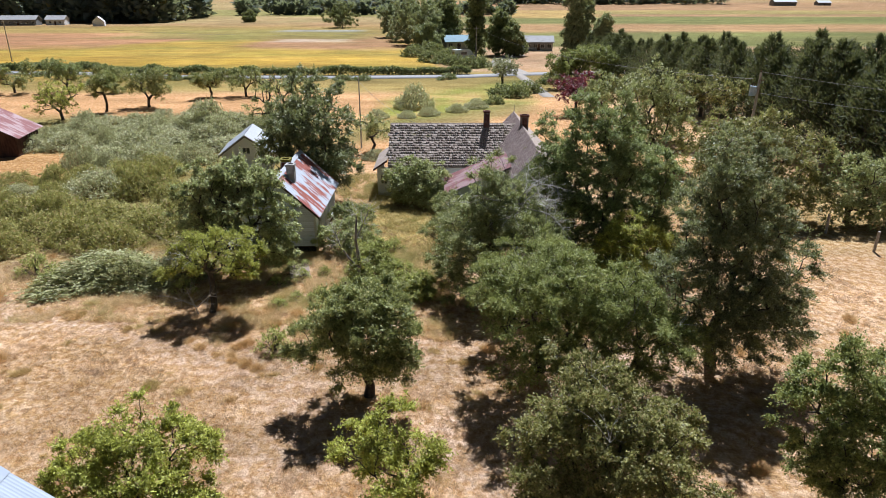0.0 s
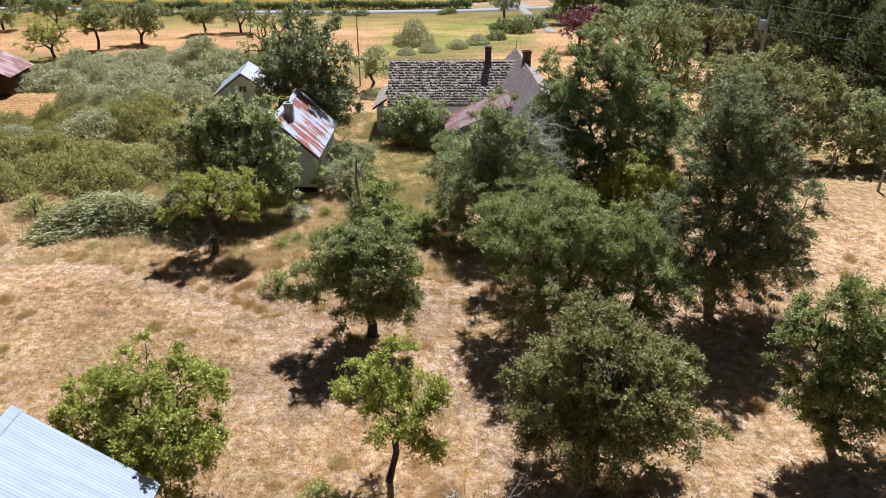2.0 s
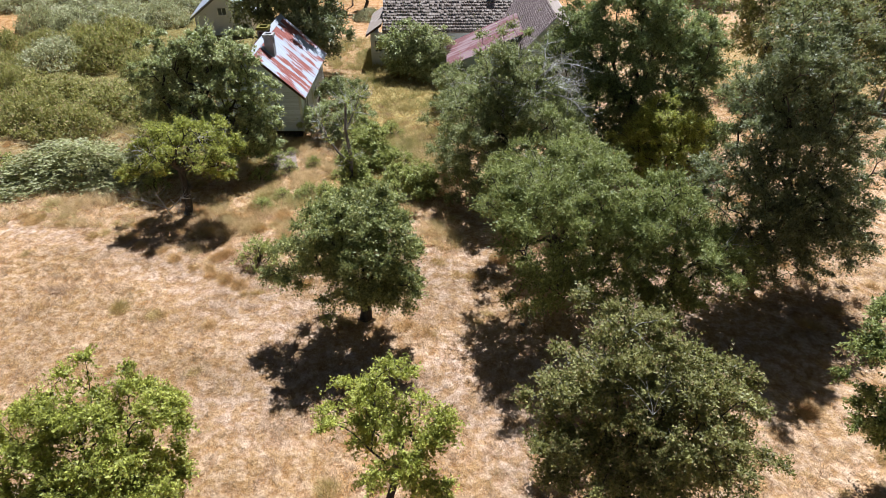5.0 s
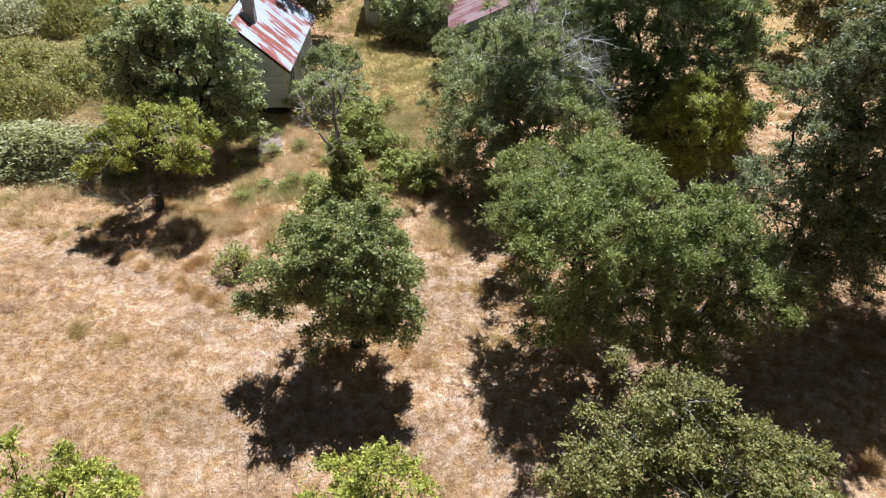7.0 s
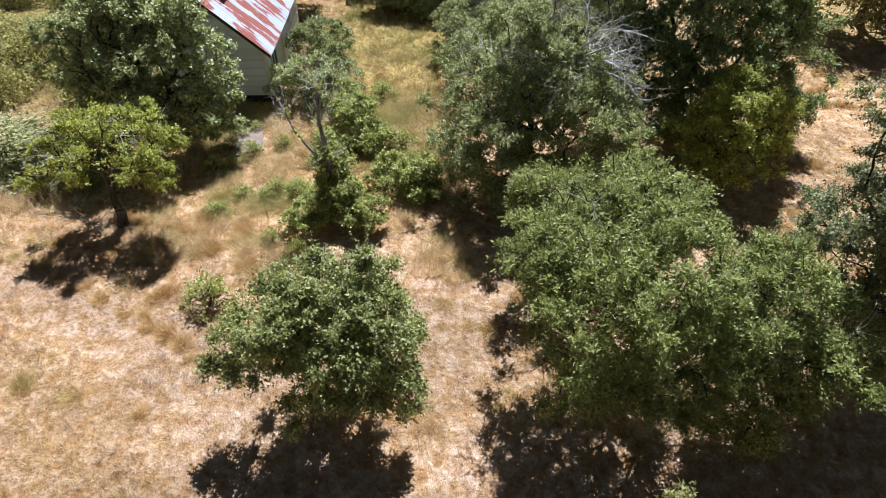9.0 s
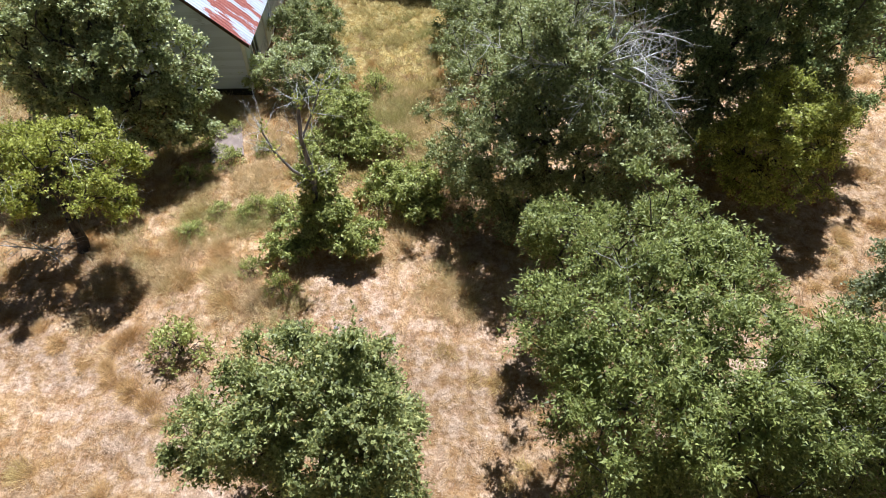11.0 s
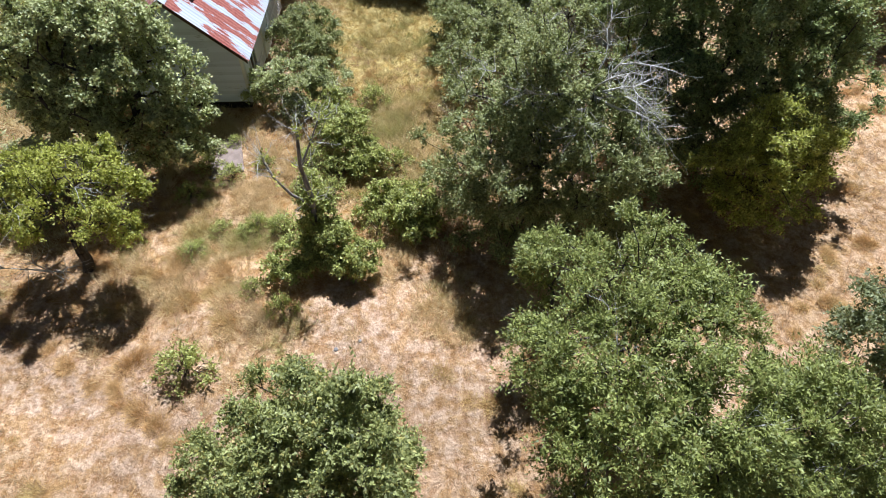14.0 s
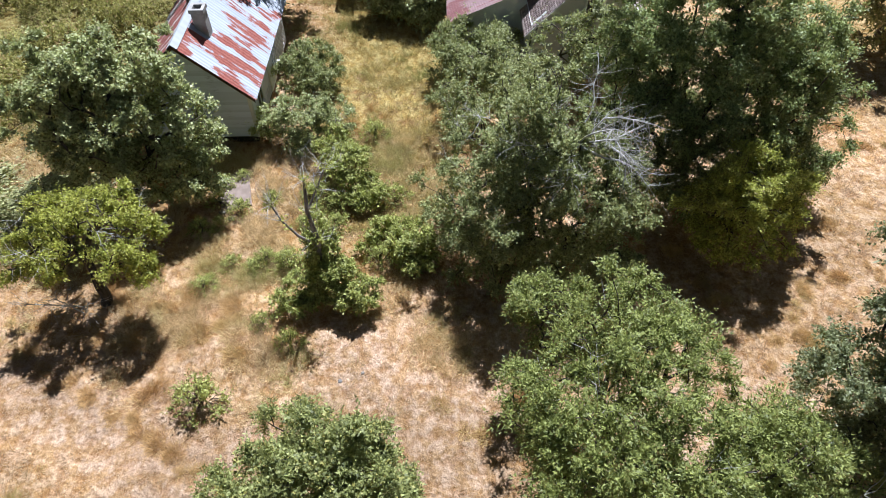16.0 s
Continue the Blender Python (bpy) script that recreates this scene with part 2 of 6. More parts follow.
def ground_material():
    n = Nodes("dry pasture")
    tint = n.add("ShaderNodeAttribute", attribute="cover").outputs["Color"]
    fine = n.noise(7.0, 8, None, 0.72)
    tuft = n.noise(2.2, 6, None, 0.62)
    strand = n.noise(26.0, 4, n.place((1.0, 0.35, 1), turn=0.5), 0.7)
    c = n.mix(n.ramp(fine, 0.32, 0.66), (0.68, 0.62, 0.54), (1.07, 1.07, 1.06))
    c = n.mix(1.0, tint, c, "MULTIPLY")
    d = n.mix(n.ramp(tuft, 0.42, 0.58), (0.84, 0.765, 0.60), (1.07, 1.085, 1.12))
    c = n.mix(1.0, c, d, "MULTIPLY")
    e = n.mix(n.ramp(strand, 0.35, 0.65), (0.86, 0.84, 0.81), (1.10, 1.10, 1.09))
    c = n.mix(1.0, c, e, "MULTIPLY")
    broad = n.noise(0.22, 6, n.place((0.5, 1.0, 1.0)), 0.65)
    f = n.mix(n.ramp(broad, 0.36, 0.64), (0.80, 0.79, 0.74), (1.14, 1.13, 1.12))
    c = n.mix(1.0, c, f, "MULTIPLY")
    band = n.noise(0.045, 7, n.place((0.35, 1.0, 1.0), turn=0.12), 0.7)
    c = n.mix(1.0, c, n.mix(n.ramp(band, 0.36, 0.64), (0.84, 0.83, 0.78), (1.10, 1.10, 1.08)), "MULTIPLY")
    # hollows between lumps shaded darker and browner in the colour, matching the bump
    lump = n.noise(3.1, 3, n.place((1.0, 0.8, 1.0)), 0.5)
    hollow_shade = n.mix(n.ramp(lump, 0.36, 0.56), (0.87, 0.765, 0.665), (1.11, 1.085, 1.07))
    c = n.mix(1.0, c, hollow_shade, "MULTIPLY")
    n.bump(n.math("ADD", n.math("MULTIPLY", lump, 2.2), n.math("ADD", fine, n.math("MULTIPLY", strand, 0.5))), 0.9, 0.10)
    return n.finish(c, 0.95, 0, 0.12)


GROUND = ground_material()


def grass_material(name, dark, light, green, share):
    n = Nodes(name)
    r = n.island()
    bunch = n.ramp(n.noise(2.6, 3), 0.36, 0.64)
    c = n.mix(n.math("ADD", n.math("MULTIPLY", r, 0.45), n.math("MULTIPLY", bunch, 0.55)), dark, light)
    zone = n.ramp(n.noise(0.35, 4), 0.45, 0.70)
    c = n.mix(n.math("MULTIPLY", zone, share), c, green)
    n.finish(c, 0.7, 0, 0.25)
    lit = n.add("ShaderNodeBsdfTranslucent", {0: c})
    m = n.add("ShaderNodeMixShader", {0: 0.28})
    n.tree.links.new(n.shader.outputs[0], m.inputs[1])
    n.tree.links.new(lit.outputs[0], m.inputs[2])
    n.tree.links.new(m.outputs[0], n.out.inputs[0])
    return n.material


STRAW = grass_material("bleached straw grass", (0.43, 0.295, 0.175), (0.69, 0.525, 0.365), (0.43, 0.365, 0.175), 0.4)
TUSSOCK = grass_material("russet tussock grass", (0.55, 0.42, 0.215), (0.84, 0.68, 0.42), (0.47, 0.45, 0.17), 0.7)
RUSSET = grass_material("russet tussock grass tufts", (0.43, 0.27, 0.105), (0.75, 0.52, 0.25), (0.42, 0.38, 0.13), 0.6)
WEEDS = grass_material("green gold meadow grass", (0.37, 0.31, 0.11), (0.62, 0.53, 0.25), (0.26, 0.28, 0.08), 0.8)

# ---- mesh helpers ----


def mesh_from(name, verts, faces):
    """A mesh from numpy arrays: verts (n, 3), faces (m, 3) or (m, 4)."""
    verts, faces = np.asarray(verts, np.float32).reshape(-1, 3), np.asarray(faces, np.int32)
    k = faces.shape[1]
    me = bpy.data.meshes.new(name)
    me.vertices.add(len(verts))
    me.vertices.foreach_set("co", verts.ravel())
    me.loops.add(faces.size)
    me.loops.foreach_set("vertex_index", faces.ravel())
    me.polygons.add(len(faces))
    me.polygons.foreach_set("loop_start", np.arange(0, faces.size, k, dtype=np.int32))
    me.update(calc_edges=True)
    return me


def part(name, shape, material, parent=None, label="", kind=""):
    """Links a bmesh or a mesh as one object, under a thing or a part."""
    if isinstance(shape, bmesh.types.BMesh):
        me = bpy.data.meshes.new(name)
        bmesh.ops.recalc_face_normals(shape, faces=shape.faces[:])
        shape.to_mesh(me)
        shape.free()
    else:
        me = shape
    if material and not me.materials:
        me.materials.append(material)
    ob = new(name, me)
    ob.parent = parent
    return tagged(ob, label=label, kind=kind)


def thing(name, m, label, category, group="", kind=""):
    ob = new(name)
    ob.empty_display_size = 0.2
    ob.matrix_world = m if isinstance(m, Matrix) else Matrix.Translation(m)
    return tagged(ob, label, category, group, kind)


def box(bm, lo, hi, m=None):
    x0, y0, z0 = lo
    x1, y1, z1 = hi
    v = [bm.verts.new(p) for p in ((x0, y0, z0), (x1, y0, z0), (x1, y1, z0), (x0, y1, z0), (x0, y0, z1), (x1, y0, z1), (x1, y1, z1), (x0, y1, z1))]
    for f in ((3, 2, 1, 0), (4, 5, 6, 7), (0, 1, 5, 4), (1, 2, 6, 5), (2, 3, 7, 6), (3, 0, 4, 7)):
        bm.faces.new([v[i] for i in f])
    if m is not None:
        bmesh.ops.transform(bm, matrix=m, verts=v)
    return bm


def boxed(lo, hi, bevel=0.0):
    bm = box(bmesh.new(), lo, hi)
    if bevel:
        bmesh.ops.bevel(bm, geom=bm.edges[:], offset=bevel, segments=1, affect="EDGES")
    return bm


def prism(outline, depth, axis="y", start=0.0):
    """A plate of that outline (a list of pairs) pushed along y or x from start."""
    bm = bmesh.new()
    def spot(a, b, d):
        return (a, d, b) if axis == "y" else (d, a, b)
    front = [bm.verts.new(spot(a, b, start)) for a, b in outline]
    back = [bm.verts.new(spot(a, b, start + depth)) for a, b in outline]
    bm.faces.new(front)
    bm.faces.new(back[::-1])
    for i in range(len(outline)):
        j = (i + 1) % len(outline)
        bm.faces.new((front[i], front[j], back[j], back[i]))
    return bm


def unit(v):
    return v / np.maximum(np.linalg.norm(v, axis=-1, keepdims=True), 1e-9)


def tubes(p0, p1, r0, r1, sides=5):
    """Tapered tubes between pairs of points: verts and quads."""
    p0, p1, r0, r1 = np.asarray(p0, float), np.asarray(p1, float), np.asarray(r0, float), np.asarray(r1, float)
    ax = unit(p1 - p0)
    ref = np.where(np.abs(ax[:, 2:3]) > 0.9, np.array([[1.0, 0, 0]]), np.array([[0, 0, 1.0]]))
    u = unit(np.cross(ax, ref))
    w = np.cross(ax, u)
    a = np.arange(sides) * 2 * np.pi / sides
    ring = u[:, None] * np.cos(a)[None, :, None] + w[:, None] * np.sin(a)[None, :, None]
    v = np.stack([p0[:, None] + ring * r0[:, None, None], p1[:, None] + ring * r1[:, None, None]], 1)
    i = np.arange(sides)
    j = (i + 1) % sides
    quad = np.stack([i, j, j + sides, i + sides], 1)
    f = quad[None] + (np.arange(len(p0)) * 2 * sides)[:, None, None]
    return v.reshape(-1, 3), f.reshape(-1, 4)


def leaf_mesh(name, rng, pos, axis, normal, length, width, fold=0.18, small=False):
    """Folded leaves of two triangles each; small ones are single pointed blades."""
    axis = unit(axis)
    normal = unit(normal - axis * np.sum(normal * axis, 1, keepdims=True))
    side = np.cross(normal, axis)
    size = rng.uniform(0.7, 1.25, (len(pos), 1))
    l, w = length * size, width * size
    if small:
        tip = pos + axis * l + normal * w * rng.normal(size=(len(pos), 1)) * 0.4
        v = np.stack([pos + side * w * 0.5, tip, pos - side * w * 0.5], 1)
        return mesh_from(name, v, np.arange(3 * len(pos)).reshape(-1, 3))
    mid = pos + axis * l * 0.45
    v = np.stack([pos, mid + side * w * 0.5 + normal * w * fold, pos + axis * l, mid - side * w * 0.5 + normal * w * fold], 1)
    f = np.array([[0, 1, 2], [0, 2, 3]])[None] + (np.arange(len(pos)) * 4)[:, None, None]
    return mesh_from(name, v, f.reshape(-1, 3))


def spray_leaves(name, rng, centres, outward, sprays, leaves, reach, length, width, droop=0.25, wild=0.8, rise=0.15, flat=1.0, small=False):
    """Leaves set along short sprays that fan out of each clump."""
    n = len(centres)
    d = unit(outward[:, None] * 0.75 + rng.normal(size=(n, sprays, 3)) * wild * np.array([1, 1, flat]) + np.array([0, 0, rise]))
    span = reach * rng.uniform(0.55, 1.2, (n, sprays, 1))
    t = np.linspace(0.22, 1.0, leaves)[None, None, :, None] + rng.uniform(-0.05, 0.05, (n, sprays, leaves, 1))
    p = centres[:, None, None] + d[:, :, None] * span[:, :, None] * t
    p[..., 2] -= (droop * span[:, :, None] * t * t)[..., 0]
    p = p + rng.normal(size=p.shape) * length * 0.45
    ax = unit(np.broadcast_to(d[:, :, None], p.shape) * 0.7 + rng.normal(size=p.shape) * 0.7)
    nm = unit(np.array([0, 0, 0.85]) + rng.normal(size=(n, sprays, 1, 3)) * 0.50 + rng.normal(size=p.shape) * 0.26 + outward[:, None, None] * 0.25 + unit(p - centres[:, None, None]) * 0.4)
    return leaf_mesh(name, rng, p.reshape(-1, 3), ax.reshape(-1, 3), nm.reshape(-1, 3), length, width, 0.18, small)


# ---- growing trees ----


def grow(rng, foot, fork, lobes, clumps, girth, hang=0.0):
    """A branching frame from the foot through the fork to clump points in the lobes. Lobes: (x, y, z, rx, ry, rz)."""
    lobes = np.array(lobes, float)
    share = np.prod(lobes[:, 3:], 1) ** (2 / 3)
    which = rng.choice(len(lobes), clumps, p=share / share.sum())
    u = unit(rng.normal(size=(clumps, 3)))
    outer = np.arange(clumps) < int(clumps * 0.6)
    rad = np.where(outer[:, None], rng.uniform(0.80, 1.06, (clumps, 1)) + 0.1 * (rng.random((clumps, 1)) < 0.12), rng.uniform(0.2, 0.72, (clumps, 1)))
    at = lobes[which, :3] + u * lobes[which, 3:]
    ph = rng.uniform(0, 6.28, 3)
    swell = np.sin(2.4 * at[:, 0] + ph[0]) * np.sin(2.1 * at[:, 1] + ph[1]) + 0.8 * np.sin(2.9 * at[:, 2] + 1.7 * at[:, 0] + ph[2])
    rad = rad * np.where(outer, np.clip(1.0 + 0.17 * swell, 0.66, 1.22), 1.0)[:, None]
    pts = lobes[which, :3] + u * lobes[which, 3:] * rad
    pts[:, 2] = np.maximum(pts[:, 2], 0.35 + 0.3 * rng.random(clumps))
    foot, fork = np.array(foot, float), np.array(fork, float)
    nodes, up, path, limb = [foot], [-1], [0.0], [-1]
    for k in (0.35, 0.7, 1.0):
        nodes.append(foot + (fork - foot) * k + rng.normal(size=3) * np.array([0.06, 0.06, 0]))
        up.append(len(nodes) - 2)
        path.append(np.linalg.norm(fork - foot) * k)
        limb.append(-1)
    start = 2
    order = np.argsort(np.linalg.norm(pts - fork, axis=1))
    tips, out, skin = [], [], outer[order]
    limbs = 0
    for i in order:
        p = pts[i]
        arr = np.array(nodes[start:])
        dist = np.linalg.norm(arr - p, axis=1)
        cost = dist + 0.30 * np.array(path[start:]) + 1.2 * np.maximum(0, arr[:, 2] - p[2] - 0.3)
        j = int(np.argmin(cost)) + start
        a = nodes[j]
        own = limb[j]
        if own < 0:
            own = limbs
            limbs += 1
        d = p - a
        last = j
        steps = 3 if dist[j - start] > 0.9 else 2
        for s in range(1, steps + 1):
            k = s / steps
            q = a + d * k
            q[2] += 0.18 * dist[j - start] * math.sin(math.pi * k) - hang * k
            if s < steps:
                q = q + rng.normal(size=3) * 0.07 * dist[j - start]
            nodes.append(q)
            up.append(last)
            path.append(path[last] + np.linalg.norm(q - nodes[last]))
            limb.append(own)
            last = len(nodes) - 1
        tips.append(last)
        out.append(unit(nodes[last] - nodes[up[last]]))
    n = len(nodes)
    load = np.zeros(n)
    load[tips] = 1
    for i in range(n - 1, 0, -1):
        load[up[i]] += load[i]
    width = girth * np.sqrt(np.maximum(load, 0.3) / load[0])
    width[0] *= 1.35
    nodes, up, limb = np.array(nodes), np.array(up), np.array(limb)
    return nodes, up, limb, width, np.array(tips), np.array(out), limbs, skin


def tree(name, label, foot, fork, lobes, clumps, girth, leaf, seed, category="tree", sprays=6, leaves=11, reach=0.62, length=0.11, width=0.065, dead=0.0, droop=0.25, hang=0.0, bark=None, group="", fill=1.0):
    """A tree: trunk, main limbs and a crown of separate leaves. Lobes are given in world metres; dead: share of bare clumps."""
    rng = np.random.default_rng(seed)
    o = np.array([foot[0], foot[1], 0.0])
    lobes = [(a - o[0], b - o[1], *rest) for a, b, *rest in lobes]
    if leaves >= 11:
        clumps = int(clumps * 0.62)
    nodes, up, limb, wide, tips, out, limbs, skin = grow(rng, (0, 0, -0.15), (fork[0] - o[0], fork[1] - o[1], fork[2]), lobes, clumps, girth, hang)
    top = thing(name, (o[0], o[1], 0), label, category, group)
    i = np.arange(1, len(nodes))
    edges = np.stack([up[i], i], 1)
    bark = bark or BARK
    for k in range(-1, limbs):
        e = edges[limb[edges[:, 1]] == k]
        if not len(e):
            continue
        v, f = tubes(nodes[e[:, 0]], nodes[e[:, 1]], np.maximum(wide[e[:, 0]] * (1 if k < 0 else 0.92), 0.008), np.maximum(wide[e[:, 1]], 0.006), 8 if k < 0 else 4)
        part("trunk" if k < 0 else "limb", mesh_from("wood", v, f), bark, top)
    c = nodes[tips]
    centre = np.mean(c, 0)
    far = unit(c - centre) * 0.6 + out * 0.7
    live = rng.random(len(c)) >= dead
    a, b = live & skin, live & ~skin
    if a.any():
        fine = leaves >= 15
        me = spray_leaves("crown", rng, c[a], unit(far[a] + np.array([0, 0, 0.25])), int(sprays * (3.8 if fine else 2.3 if leaves >= 11 else 1.4)), leaves, reach * (0.86 if fine else 0.78), length * (0.84 if fine else 1), width * (1.0 if fine else 1), droop, 0.75, flat=0.50 if fine else 0.8, small=True)
        part("crown", me, leaf, top)
        # upright new shoots above the crown
        if fine:
            up_tips = c[a][(far[a][:, 2] > 0.35) & (rng.random(int(a.sum())) < 0.5)]
            if len(up_tips):
                part("new_growth", spray_leaves("new_growth", rng, up_tips, np.tile((0, 0, 1.0), (len(up_tips), 1)), 3, 16, reach * 1.5, length * 0.8, width * 0.8, 0.02, 0.28, small=True), leaf, top, kind="stuff")
    if b.any():
        part("inner_foliage", spray_leaves("inner_crown", rng, c[b], unit(far[b]), max(2, int(sprays * fill * (1.8 if leaves >= 15 else 1.0 if leaves >= 11 else 0.7))), max(6, int(leaves * 0.6)), reach * 1.15, length * (0.95 if leaves >= 15 else 1.15), width * (1.1 if leaves >= 15 else 1.5), droop, small=True), leaf, top)
    if dead and leaves >= 15 and (~live).any():
        v, f = bare_twigs(rng, c[~live], out[~live] + np.array([0, 0, 0.2]), 4, 1.1, 0.011)
        part("dead_wood", mesh_from("dead_wood", v, f), DEADWOOD, top, "bleached dead twigs", "stuff")
    return top


def bare_twigs(rng, centres, outward, count, reach, thick):
    """Leafless forked twigs fanning out of points: verts and quads."""
    p0, p1, r0, r1 = [], [], [], []
    for c, o in zip(centres, outward):
        for _ in range(count):
            d = unit(o * 0.8 + rng.normal(size=3) * 0.55)
            a = np.array(c)
            w = thick
            for s in range(4):
                step = reach * rng.uniform(0.16, 0.32)
                d = unit(d + rng.normal(size=3) * 0.28)
                b = a + d * step
                p0.append(a), p1.append(b), r0.append(w), r1.append(w * 0.7)
                if s:
                    e = unit(d + rng.normal(size=3) * 0.8)
                    p0.append(b), p1.append(b + e * step * 0.8), r0.append(w * 0.6), r1.append(w * 0.3)
                a, w = b, w * 0.7
    return tubes(np.array(p0), np.array(p1), np.array(r0), np.array(r1), 4)


def shrub(name, label, seed, rx, ry, h, leaf, sprigs, leaves=9, reach=0.4, length=0.10, width=0.07, category="bush", lumps=5, spike=0.15, small=False):
    """A mound of leafy stems, built round the origin: stems and foliage."""
    rng = np.random.default_rng(seed)
    top = thing(name, (0, 0, 0), label, category)
    c = [(0, 0, 1.0)] + [(rng.uniform(-0.55, 0.55), rng.uniform(-0.55, 0.55), rng.uniform(0.5, 1.05)) for _ in range(lumps)]
    ang, rr = rng.uniform(0, 2 * np.pi, sprigs), np.sqrt(rng.random(sprigs))
    x, y = np.cos(ang) * rr, np.sin(ang) * rr
    z = np.zeros(sprigs)
    for cx, cy, s in c:
        r2 = ((x - cx * 0.8) ** 2 + (y - cy * 0.8) ** 2) / (0.40 + 0.30 * (cx == 0)) ** 2
        z = np.maximum(z, s * np.sqrt(np.maximum(0.02, 1 - r2)))
    z = z * rng.uniform(0.82, 1.05, sprigs) + spike * rng.random(sprigs) ** 3
    deep = rng.random(sprigs) < 0.22
    z = np.where(deep, z * rng.uniform(0.15, 0.8, sprigs), z)
    p = np.stack([x * rx, y * ry, z * h], 1)
    out = unit(np.stack([x / max(rx, 0.1), y / max(ry, 0.1), z / h + 0.15], 1))
    n = min(sprigs, 34)
    foot = np.stack([x[:n] * rx * 0.25, y[:n] * ry * 0.25, np.full(n, -0.08)], 1)
    mid = (foot + p[:n]) / 2 + np.array([0, 0, 0.22 * h])
    v, f = tubes(np.concatenate([foot, mid]), np.concatenate([mid, p[:n]]), np.full(2 * n, 0.018), np.full(2 * n, 0.009), 4)
    part("rootstock", mesh_from("rootstock", v, f), BARK, top)
    me = spray_leaves("foliage", rng, p, out, 2, leaves, reach, length, width, 0.2, small=small)
    part("foliage", me, leaf, top)
    return top


def conifer(name, label, seed, h, r, boughs, needles, length, width, leaf, leader=0.22, category="conifer"):
    """A cone-shaped evergreen built at the origin: trunk, boughs and flat sprays."""
    rng = np.random.default_rng(seed)
    top = thing(name, (0, 0, 0), label, category)
    v, f = tubes(np.array([[0, 0, -0.2], [0, 0, h * 0.5]]), np.array([[0, 0, h * 0.5], [0, 0, h * 0.97]]), np.array([0.028 * h, 0.015 * h]), np.array([0.015 * h, 0.004]), 7)
    part("trunk", mesh_from("trunk", v, f), BARK, top)
    t = rng.random(boughs) ** 0.85
    z0 = h * (0.06 + 0.93 * t)
    ang = rng.uniform(0, 2 * np.pi, boughs)
    out = np.stack([np.cos(ang), np.sin(ang), rng.uniform(0.1, 0.7, boughs)], 1)
    span = r * (np.minimum(1, 1.25 * (1 - t)) ** 0.85 * rng.uniform(0.5, 1.15, boughs) + 0.05)
    a = np.stack([np.zeros(boughs), np.zeros(boughs), z0], 1)
    b = a + unit(out) * span[:, None]
    v, f = tubes(a[:60], b[:60], 0.008 * h * (1 - t[:60]) + 0.01, np.full(60, 0.006), 3)
    part("branchwork", mesh_from("boughs", v, f), BARK, top, kind="stuff")
    k = 0.25 + 0.75 * rng.random((boughs, needles, 1)) ** 0.7
    p = a[:, None] + (b - a)[:, None] * k
    side = np.cross(unit(out), np.array([0, 0, 1.0]))
    p = p + side[:, None] * rng.normal(size=(boughs, needles, 1)) * (0.18 * span[:, None, None] * (1.1 - k) + 0.10)
    p[..., 2] += rng.normal(size=p.shape[:2]) * 0.22
    ax = unit(unit(out)[:, None] * 0.8 + rng.normal(size=p.shape) * 0.5 + np.array([0, 0, leader]))
    nm = unit(np.array([0, 0, 0.8]) + rng.normal(size=p.shape) * 0.4 + unit(out)[:, None] * 0.5)
    part("foliage", leaf_mesh("foliage", rng, p.reshape(-1, 3), ax.reshape(-1, 3), nm.reshape(-1, 3), length, width, 0.1, True), leaf, top)
    return top


def settle(ob, x, y, turn=0.0, scale=1.0, z=0.0):
    """The pose of a copy on the ground."""
    s = scale if isinstance(scale, tuple) else (scale,) * 3
    return pose(x, y, z, 0, 0, turn) @ Matrix.Diagonal((*s, 1))

# ---- ground ----


def lattice(x, y, seed, cell):
    """Smooth value noise between 0 and 1 on numpy arrays."""
    x, y = np.asarray(x, float) / cell, np.asarray(y, float) / cell
    i, j = np.floor(x).astype(np.int64), np.floor(y).astype(np.int64)
    u, v = x - i, y - j
    u, v = u * u * (3 - 2 * u), v * v * (3 - 2 * v)
    def value(a, b):
        h = (a * 374761393 + b * 668265263 + seed * 1442695041) & 0x7FFFFFFF
        h = ((h ^ (h >> 13)) * 1274126177) & 0x7FFFFFFF
        return ((h ^ (h >> 16)) & 0xFFFF) / 65535.0
    return (value(i, j) * (1 - u) + value(i + 1, j) * u) * (1 - v) + (value(i, j + 1) * (1 - u) + value(i + 1, j + 1) * u) * v


def rise(x, y):
    """The lie of the land: level round the farm, rising slowly far off."""
    far = np.maximum(0, np.asarray(y, float) - 320)
    near = np.clip(1 - np.asarray(y, float) / 90, 0, 1)
    return 6.0 * (far / 400) ** 1.5 + 22 * np.clip((far - 900) / 1500, 0, 1) ** 2 + near * (lattice(x, y, 3, 2.2) - 0.5) * 0.10


def between(v, a, b, soft):
    return np.clip((v - a) / soft + 0.5, 0, 1) * np.clip((b - v) / soft + 0.5, 0, 1)


def off_line(x, y, line):
    """The distance of points from a line of corners."""
    best = np.full(np.shape(x), 1e9)
    for (ax, ay), (bx, by) in zip(line[:-1], line[1:]):
        dx, dy = bx - ax, by - ay
        k = np.clip(((x - ax) * dx + (y - ay) * dy) / (dx * dx + dy * dy), 0, 1)
        best = np.minimum(best, np.hypot(x - ax - k * dx, y - ay - k * dy))
    return best


TRAIL = [(-34, 33), (-22.3, 30.7), (-18.9, 29.9), (-14.2, 28.2), (-9.8, 25.7), (-7.4, 23.8), (-4, 21.5), (1, 19), (4, 12)]
SIDE_TRAIL = [(-8.1, 26.3), (-8.2, 29.5), (-8.0, 33.0), (-8.5, 36.5)]
HOUSE_TRAIL = [(-2.6, 37), (-2.6, 43), (-5.5, 50), (-8.2, 58), (-9, 76)]


